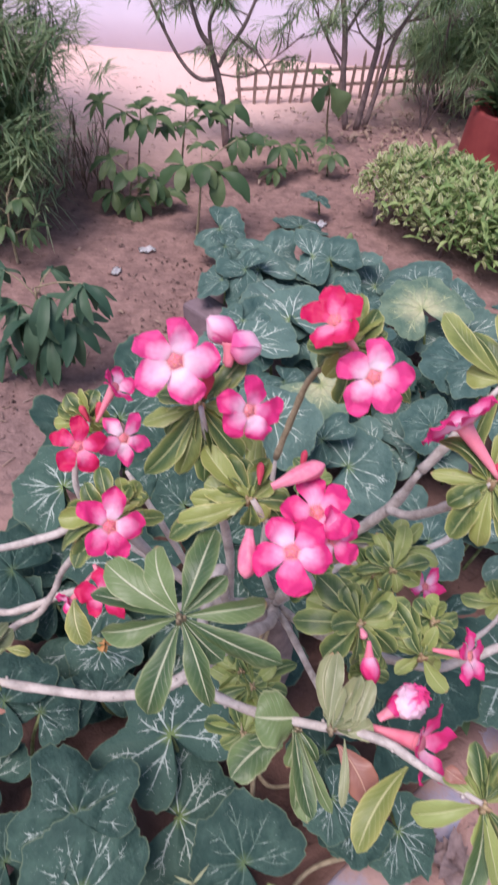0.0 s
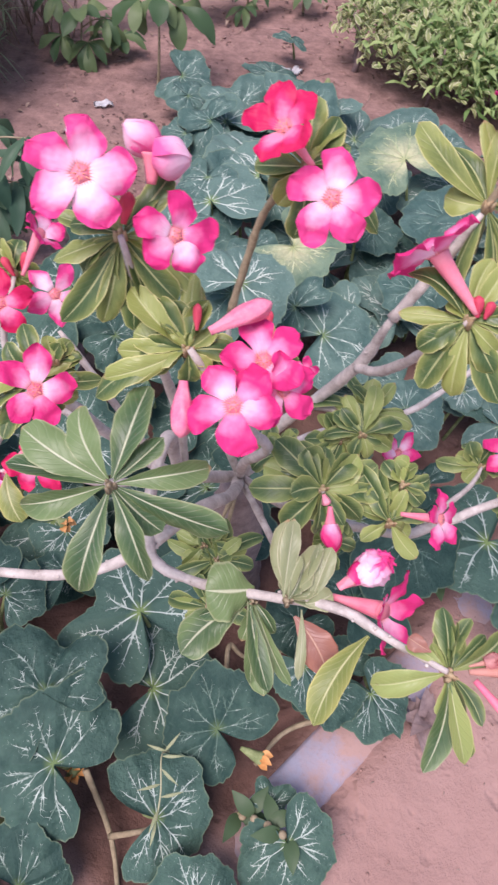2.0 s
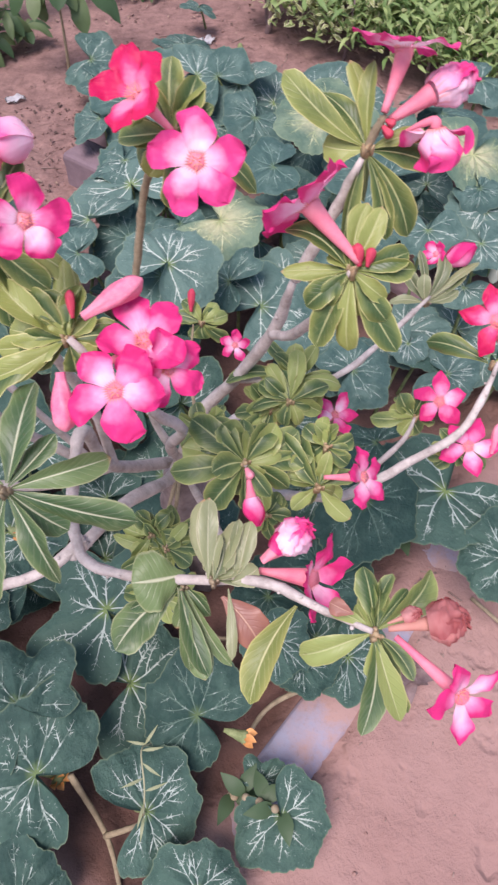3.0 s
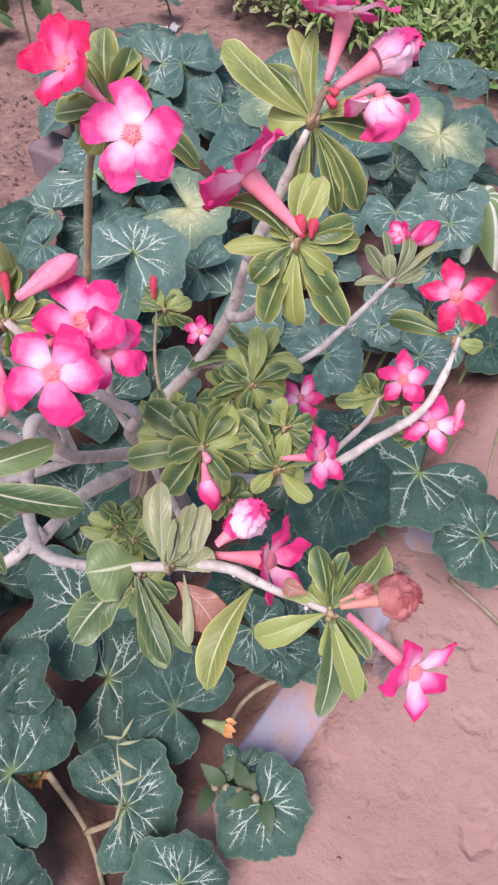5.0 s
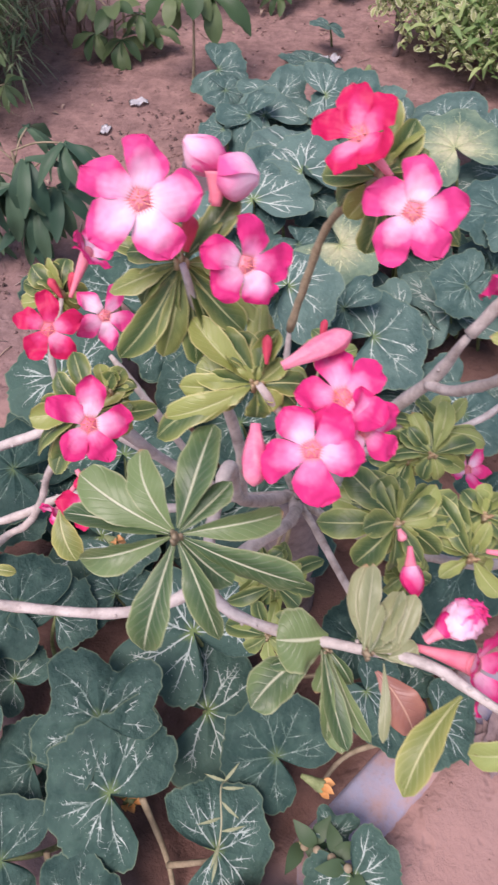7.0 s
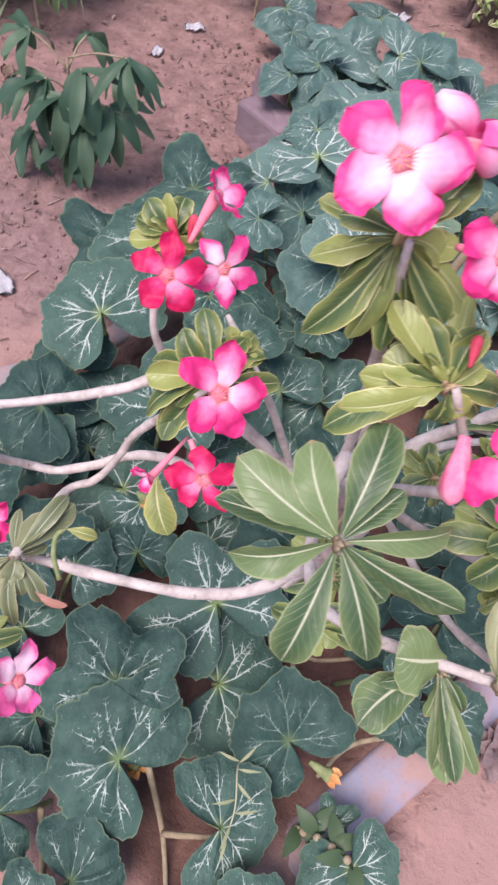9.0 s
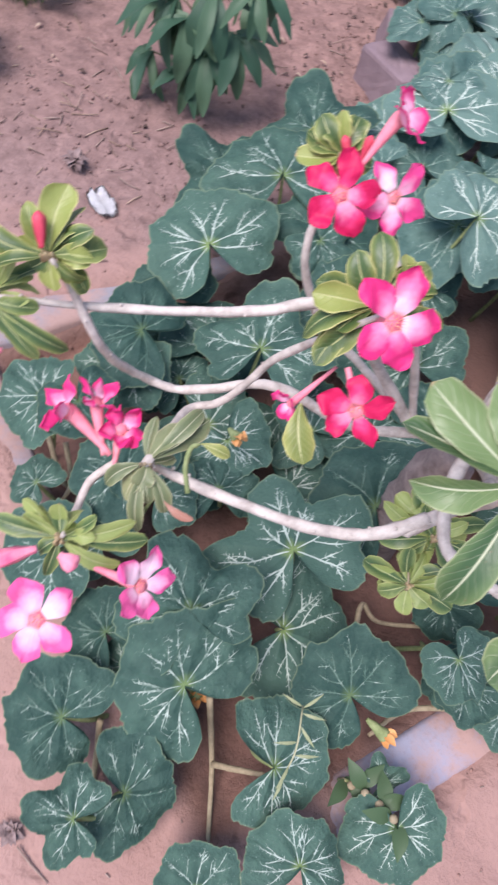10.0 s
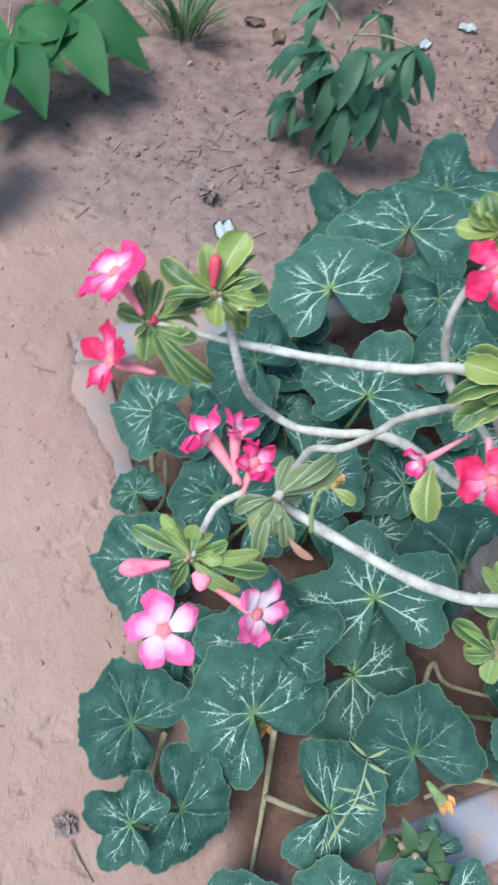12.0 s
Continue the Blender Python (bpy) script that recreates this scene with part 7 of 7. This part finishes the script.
# ---- red pot ----
def red_pot(at, radius, height):
    at = Vector(at)
    pot = empty("flower_pot", "large red painted flower pot with a leafy plant behind the hedge", "flower pot", at=at)
    bm = bmesh.new()
    shape = [(0.0, 0.0), (1.02, 0.0), (1.08, 0.06), (1.07, 0.25), (1.03, 0.7), (0.99, 0.95), (0.97, 1.0), (0.9, 1.0), (0.86, 0.85), (0.0, 0.85)]
    turns, rings = 32, []
    for r, z in shape:
        rings.append([bm.verts.new(at + Vector((radius * r * math.cos(2 * math.pi * k / turns), radius * r * math.sin(2 * math.pi * k / turns), height * z))) for k in range(turns)])
    for p, q in zip(rings, rings[1:]):
        for k in range(turns):
            bm.faces.new((p[k], p[(k + 1) % turns], q[(k + 1) % turns], q[k]))
    bmesh.ops.remove_doubles(bm, verts=bm.verts, dist=1e-5)
    part("pot", bm, TERRACOTTA, pot)
    rnd = random.Random(5)
    bm = bmesh.new()
    for k in range(110):
        a = rnd.uniform(0, 6.28)
        base = at + Vector((0, 0, height * 0.9)) + Vector((math.cos(a), math.sin(a), 0)) * radius * rnd.uniform(0, 0.5)
        tip = base + Vector((math.cos(a) * rnd.uniform(0.2, 1), math.sin(a) * rnd.uniform(0.2, 1), rnd.uniform(0.1, 1))) * 0.24
        blade(bm, base, tip, 0.05, (0, 0, 1), lance, 5, 2, 0.15, 0.2)
    part("plant", bm, CASSAVA, pot, "dark green leafy plant")


red_pot((1.08, 3.32, 0), 0.18, 0.255)


# ---- picket fence ----
def picket_fence(start, end, count, seed):
    rnd = random.Random(seed)
    start, end = Vector(start), Vector(end)
    fence = empty("picket_fence", "low weathered wooden picket fence before the white wall", "fence", at=start)
    way = (end - start).normalized()
    for k in range(count):
        at = start.lerp(end, k / (count - 1)) + way * rnd.uniform(-0.008, 0.008)
        high, half, tilt = rnd.uniform(0.15, 0.25), 0.0085, rnd.uniform(-0.03, 0.03)
        bm = bmesh.new()
        rows = []
        for z, w in ((-0.04, 1), (high * 0.86, 1), (high, 0.25)):
            c = at + way * tilt * z / 0.2 + Vector((0, 0, z))
            rows.append([bm.verts.new(c + way * (half * w * a) + Vector((0, 0.007 * b, 0))) for a, b in ((-1, -1), (1, -1), (1, 1), (-1, 1))])
        for p, q in zip(rows, rows[1:]):
            for i in range(4):
                bm.faces.new((p[i], p[(i + 1) % 4], q[(i + 1) % 4], q[i]))
        bm.faces.new(rows[0][::-1])
        bm.faces.new(rows[-1])
        part("picket", bm, PICKET, fence, smooth=False)
    for z in (0.07, 0.145):
        bm = bmesh.new()
        lift = Vector((0, 0.017, z))
        tube(bm, [start + lift - way * 0.03, start.lerp(end, 0.5) + lift, end + lift + way * 0.03], lambda s: 0.01, 6, 0.1)
        part("rail", bm, PICKET, fence)


picket_fence((-0.15, 3.9, 0), (0.86, 4.31, 0), 17, 51)


# ---- kerb bricks, stones and litter ----
def block(name, label, category, at, size, turn, material, seed, group=""):
    """A broken stone block: slanted faces, its edges chipped and worn."""
    rnd = random.Random(seed)
    bm = bmesh.new()
    for k in range(8):
        q = [(1 if k & (1 << i) else -1) * rnd.uniform(0.8, 1.0) for i in range(3)]
        bm.verts.new((q[0] * size[0] / 2 * (0.86 if q[2] > 0 else 1), q[1] * size[1] / 2 * (0.72 if q[2] > 0 else 1), q[2] * size[2] / 2))
    bmesh.ops.convex_hull(bm, input=list(bm.verts))
    bmesh.ops.bevel(bm, geom=list(bm.edges), offset=min(size) * 0.07, segments=2, affect="EDGES", profile=0.6)
    bmesh.ops.triangulate(bm, faces=list(bm.faces))
    bmesh.ops.subdivide_edges(bm, edges=[e for e in bm.edges if e.calc_length() > min(size) * 0.25], cuts=3, use_grid_fill=True)
    for v in bm.verts:
        v.co += v.co.normalized() * noise.noise(v.co * 30 + Vector((seed, 0, 0))) * min(size) * 0.03
    ob = mesh_object(name, bm, material, smooth=False)
    ob.matrix_world = pose(*at, *turn)
    tagged(ob, label, category, group)


block("stone", "wedge-shaped grey-violet stone lying on sand", "stone", (-0.045, 1.835, 0.035), (0.23, 0.13, 0.13), (4, -5, -46), STONE, 3)
block("stone", "small dark stone beside the larger one", "stone", (-0.06, 2.05, 0.025), (0.14, 0.12, 0.09), (0, 6, 10), STONE, 6)


def flake(name, label, category, at, size, material, seed, turn=0.0):
    """A crumpled scrap or a curled dry leaf."""
    bm = bmesh.new()
    n = 7
    grid = [[bm.verts.new((size * (i / n - 0.5), size * 0.62 * (j / n - 0.5) * (0.5 + 0.5 * math.sin(math.pi * (i + 0.7) / (n + 1.2))), size * 0.22 * noise.noise(Vector((i * 0.5 + seed, j * 0.6, seed))) + size * 0.12)) for j in range(n + 1)] for i in range(n + 1)]
    for a, b in zip(grid, grid[1:]):
        for j in range(n):
            bm.faces.new((a[j], b[j], b[j + 1], a[j + 1]))
    bmesh.ops.solidify(bm, geom=list(bm.faces), thickness=0.0008)
    ob = mesh_object(name, bm, material)
    x, y = at
    ob.matrix_world = pose(x, y, ground_height(x, y) + size * 0.02, 0, 0, turn)
    tagged(ob, label, category)


flake("paper_scrap", "crumpled white scrap of paper on sand", "litter", (-0.53, 1.204), 0.08, PAPER, 1, -40)
flake("paper_scrap", "small white scrap of paper on sand", "litter", (-0.415, 2.15), 0.05, PAPER, 2, 80)
flake("paper_scrap", "small white scrap of paper on sand", "litter", (-0.34, 2.31), 0.06, PAPER, 3, 20)
flake("paper_scrap", "white scrap beside a small seedling", "litter", (0.225, 2.585), 0.07, PAPER, 4, 10)
flake("paper_scrap", "white scrap beside a small seedling", "litter", (0.275, 2.60), 0.06, PAPER, 5, 60)
flake("dry_leaf", "pale yellow fallen leaf on sand", "leaf litter", (-0.84, 1.935), 0.055, DRY, 6, 30)
flake("dry_leaf", "pale yellow fallen leaf on sand", "leaf litter", (-0.76, 1.92), 0.055, DRY, 7, 120)


def dead_tuft(at, size, seed, label):
    rnd = random.Random(seed)
    bm = bmesh.new()
    at = Vector((at[0], at[1], ground_height(*at) + 0.002))
    for k in range(26):
        a = rnd.uniform(0, 6.28)
        tip = at + Vector((math.cos(a) * rnd.uniform(0.3, 1), math.sin(a) * rnd.uniform(0.3, 1), rnd.uniform(0.1, 0.7))) * size
        blade(bm, at, tip, size * 0.6, (0, 0, 1), lance, 4, 2, 0.3, 0.5, 0.4, k)
    tagged(mesh_object("dead_flower", bm, TREE_BARK), label, "litter")


dead_tuft((-0.201, 0.14), 0.022, 2, "dark dried flower head on sand")
dead_tuft((-0.62, 1.28), 0.035, 3, "brown dried leaf cluster on sand")
dead_tuft((0.55, 0.62), 0.02, 4, "small dried flower head on sand")
dead_tuft((0.485, 0.476), 0.05, 5, "dark dried root tangle on sand beside the kerb")
dead_tuft((0.452, 0.505), 0.034, 6, "dark dried root tangle on sand beside the kerb")


def bed_inside(x, y):
    u, v = (x - y) * ROOT, (x + y) * ROOT
    return U0 < u < U1 and V0 < v < V1


def litter():
    rnd = random.Random(77)
    bm = bmesh.new()
    for k in range(330):
        # bits of twig and straw, thickest behind the ring
        x, y = rnd.uniform(-1.3, 0.9), rnd.uniform(-0.1, 4.2)
        if k < 45:
            x, y = rnd.gauss(-0.66, 0.24), rnd.gauss(1.38, 0.16)
        if bed_inside(x, y):
            continue
        a, long = rnd.uniform(0, 6.28), rnd.uniform(0.012, 0.06) if k < 300 else rnd.uniform(0.006, 0.02)
        p = Vector((x, y, ground_height(x, y) + 0.003))
        q = p + Vector((math.cos(a), math.sin(a), rnd.uniform(0.0, 0.12))) * long
        tube(bm, [p, p.lerp(q, 0.5) + Vector((rnd.uniform(-1, 1), rnd.uniform(-1, 1), 0)) * long * 0.08, q], lambda s: rnd.uniform(0.0008, 0.0018), 4)
    for k in range(620):
        # dark specks and crumbs on the open sand
        x, y = rnd.uniform(-0.9, 0.9), rnd.uniform(-0.1, 1.2)
        if not bed_inside(x, y):
            a, long = rnd.uniform(0, 6.28), rnd.uniform(0.002, 0.008)
            p = Vector((x, y, ground_height(x, y) + 0.001))
            tube(bm, [p, p + Vector((math.cos(a), math.sin(a), 0.2)) * long * 0.5, p + Vector((math.cos(a), math.sin(a), 0)) * long], lambda s: 0.0011, 4)
    tagged(mesh_object("twig_litter", bm, TWIG), "scattered twigs and straw on sand", "litter", kind="stuff")
    bm = bmesh.new()
    for k in range(1900):
        x, y = rnd.uniform(-1.4, 1.2), rnd.uniform(-0.2, 4.2)
        if y < 1.3 and rnd.random() < 0.45:
            continue
        size = rnd.uniform(0.0012, 0.004) if y < 1.3 else rnd.uniform(0.002, 0.011) * rnd.uniform(0.3, 1)
        bmesh_blob(bm, Vector((x, y, ground_height(x, y) + size * 0.3)), size, rnd)
    for k in range(700):
        x, y = (rnd.gauss(-0.66, 0.25), rnd.gauss(1.36, 0.14)) if k % 2 else (rnd.gauss(-0.15, 0.12), rnd.gauss(2.0, 0.22))
        if not bed_inside(x, y):
            size = rnd.uniform(0.002, 0.007) * rnd.uniform(0.4, 1)
            bmesh_blob(bm, Vector((x, y, ground_height(x, y) + size * 0.3)), size, rnd)
    tagged(mesh_object("clods", bm, SAND), "small clods and grit on the sand", "soil clods", kind="stuff")
    bm = bmesh.new()
    for k in range(260):
        x, y = rnd.uniform(-1.2, 1.0), 1.5 + 2.7 * rnd.random() ** 1.3
        a, long = rnd.uniform(0, 6.28), rnd.uniform(0.008, 0.032) * rnd.uniform(0.5, 1)
        p = Vector((x, y, ground_height(x, y) + 0.003))
        blade(bm, p, p + Vector((math.cos(a), math.sin(a), rnd.uniform(0, 0.3))) * long, long * 0.4, (0, 0, 1), lance, 3, 2, 0.2, 0.4)
    for k in range(260):
        # brown fallen leaves round the far stems
        x, y = rnd.gauss(0.62, 0.3), rnd.gauss(3.62, 0.3)
        a, long = rnd.uniform(0, 6.28), rnd.uniform(0.02, 0.06)
        p = Vector((x, y, ground_height(x, y) + 0.004))
        blade(bm, p, p + Vector((math.cos(a), math.sin(a), rnd.uniform(0, 0.5))) * long, long * 0.4, (0, 0, 1), lance, 3, 2, 0.3, 0.4)
    for k in range(26):
        # pale straw behind the bed
        x, y = rnd.gauss(-0.7, 0.22), rnd.gauss(1.36, 0.15)
        if not bed_inside(x, y):
            a, long = rnd.uniform(0, 6.28), rnd.uniform(0.015, 0.06)
            p = Vector((x, y, ground_height(x, y) + 0.003))
            q = p + Vector((math.cos(a), math.sin(a), rnd.uniform(0, 0.1))) * long
            tube(bm, [p, p.lerp(q, 0.5) + Vector((rnd.uniform(-1, 1), rnd.uniform(-1, 1), 0)) * long * 0.08, q], lambda s: 0.0013, 4)
    dark = bmesh.new()
    for k in range(520):
        # dark rotted bits on the dug soil
        x, y = (rnd.uniform(-1.2, 0.6), rnd.uniform(1.3, 3.2)) if k % 3 else (rnd.gauss(-0.12, 0.13), rnd.gauss(1.95, 0.25))
        if bed_inside(x, y):
            continue
        a, long = rnd.uniform(0, 6.28), rnd.uniform(0.006, 0.026) * rnd.uniform(0.5, 1)
        p = Vector((x, y, ground_height(x, y) + 0.002))
        blade(dark, p, p + Vector((math.cos(a), math.sin(a), rnd.uniform(0, 0.35))) * long, long * 0.5, (0, 0, 1), lance, 3, 2, 0.25, 0.5, 0.4, k)
    tagged(mesh_object("dark_litter", dark, ROT), "dark rotted leaf bits scattered on dug soil", "leaf litter", kind="stuff")
    tagged(mesh_object("leaf_litter", bm, DRY), "scattered dry leaves on the far sand", "leaf litter", kind="stuff")


def bmesh_blob(bm, at, size, rnd):
    top = bm.verts.new(at + Vector((rnd.uniform(-0.3, 0.3) * size, 0, size * 0.6)))
    low = bm.verts.new(at - Vector((0, 0, size)))
    ring = [bm.verts.new(at + Vector((math.cos(1.257 * k) * size * rnd.uniform(0.7, 1.3), math.sin(1.257 * k) * size * rnd.uniform(0.7, 1.3), rnd.uniform(-0.2, 0.2) * size))) for k in range(5)]
    for k in range(5):
        bm.faces.new((ring[k], ring[(k + 1) % 5], top))
        bm.faces.new((ring[(k + 1) % 5], ring[k], low))


litter()


# ---- small growth in the bed ----
def wilted_flower(foot, tip, vine):
    foot, tip = Vector(foot), Vector(tip)
    bm = bmesh.new()
    tube(bm, spline([foot, foot.lerp(tip, 0.4), foot.lerp(tip, 0.7)], 4), lambda s: 0.003 + 0.008 * s, 8, 0.2)
    bud_ob = part("spent_flower", bm, GREEN_STALK, vine, "wilted orange pumpkin flower")
    x, y, z = frame_of(tip - foot, (0, 0, 1))
    for k in range(5):
        a = k * 1.257
        side = (x * math.cos(a) + z * math.sin(a)) * 0.009
        bm = bmesh.new()
        blade(bm, foot.lerp(tip, 0.62) + side * 0.6, tip + side * (1.2 + 0.5 * (k % 2)), 0.012, z, lance, 5, 2, 0.2, 0.4)
        part("petal", bm, YELLOW, bud_ob)


wilted_flower((0.197, 0.405, 0.095), (0.240, 0.390, 0.082), NEAR_VINE)
wilted_flower((-0.04, 0.37, 0.09), (-0.025, 0.352, 0.11), NEAR_VINE)
wilted_flower((-0.11, 0.70, 0.2), (-0.085, 0.685, 0.2), NEAR_VINE)


def weed(at, count, seed):
    """A small side shoot with oval leaves and round buds."""
    rnd = random.Random(seed)
    at = Vector(at)
    plant = empty("weed", "small green weed with oval leaves and round buds", "weed", at=at)
    bm = bmesh.new()
    line = spline([at - Vector((0, 0, 0.05)), at, at + Vector((0.03, -0.01, 0.03)), at + Vector((0.07, -0.03, 0.04))], 4)
    tube(bm, line, lambda s: 0.0025 * (1 - 0.4 * s), 6)
    part("stem", bm, GREEN_STALK, plant)
    for k in range(count):
        q = line[2 + (k * 5) % (len(line) - 2)]
        a = k * 2.4
        bm = bmesh.new()
        blade(bm, q, q + Vector((0.045 * math.cos(a), 0.045 * math.sin(a), rnd.uniform(-0.005, 0.025))), 0.022, (0, -0.3, 1), lance, 6, 2, 0.1, 0.25)
        part("leaf", bm, WEED, plant)
    for k in range(5):
        bm = bmesh.new()
        bmesh.ops.create_icosphere(bm, subdivisions=2, radius=0.006, matrix=Matrix.Translation(line[3 + 2 * k] + Vector((0, -0.004, 0.008))))
        part("bud", bm, STALK, plant)


weed((0.20, 0.33, 0.04), 9, 3)
weed((0.44, 0.72, 0.05), 12, 4)
weed((-0.02, 1.78, 0.03), 8, 5)


def tendrils(vine, points):
    bm = bmesh.new()
    rnd = random.Random(9)
    line = spline(points, 5)
    tube(bm, line, lambda s: 0.0011, 5)
    for q in line[1::2]:
        a = rnd.uniform(0, 6.28)
        tip = q + Vector((math.cos(a), math.sin(a), rnd.uniform(-0.2, 0.4))) * 0.03
        blade(bm, q, tip, 0.0042, (0, -0.4, 1), lance, 4, 2, 0.1, 0.2)
    part("tendril", bm, LEAVES["grey"], vine, "thin pale young shoot")


tendrils(NEAR_VINE, [(0.10, 0.385, 0.15), (0.094, 0.37, 0.19), (0.098, 0.33, 0.19), (0.095, 0.30, 0.17)])


def vine_bud(at, height):
    """A closed pumpkin flower on its stalk."""
    at = Vector((at[0], at[1], ground_height(*at)))
    bm = bmesh.new()
    top = at + Vector((0.01, 0, height))
    tube(bm, spline([at, at.lerp(top, 0.5) + Vector((0.012, 0, 0)), top], 4), lambda s: 0.0035, 6)
    tube(bm, spline([top, top + Vector((0, 0, 0.025)), top + Vector((0.002, 0, 0.062))], 4), lambda s: 0.004 + 0.013 * math.sin(math.pi * min(1, 0.15 + s * 0.85)), 10, 0.1, 0.12)
    part("bud", bm, GREEN_STALK, VINE, "closed green flower bud")


vine_bud((0.35, 2.3), 0.07)
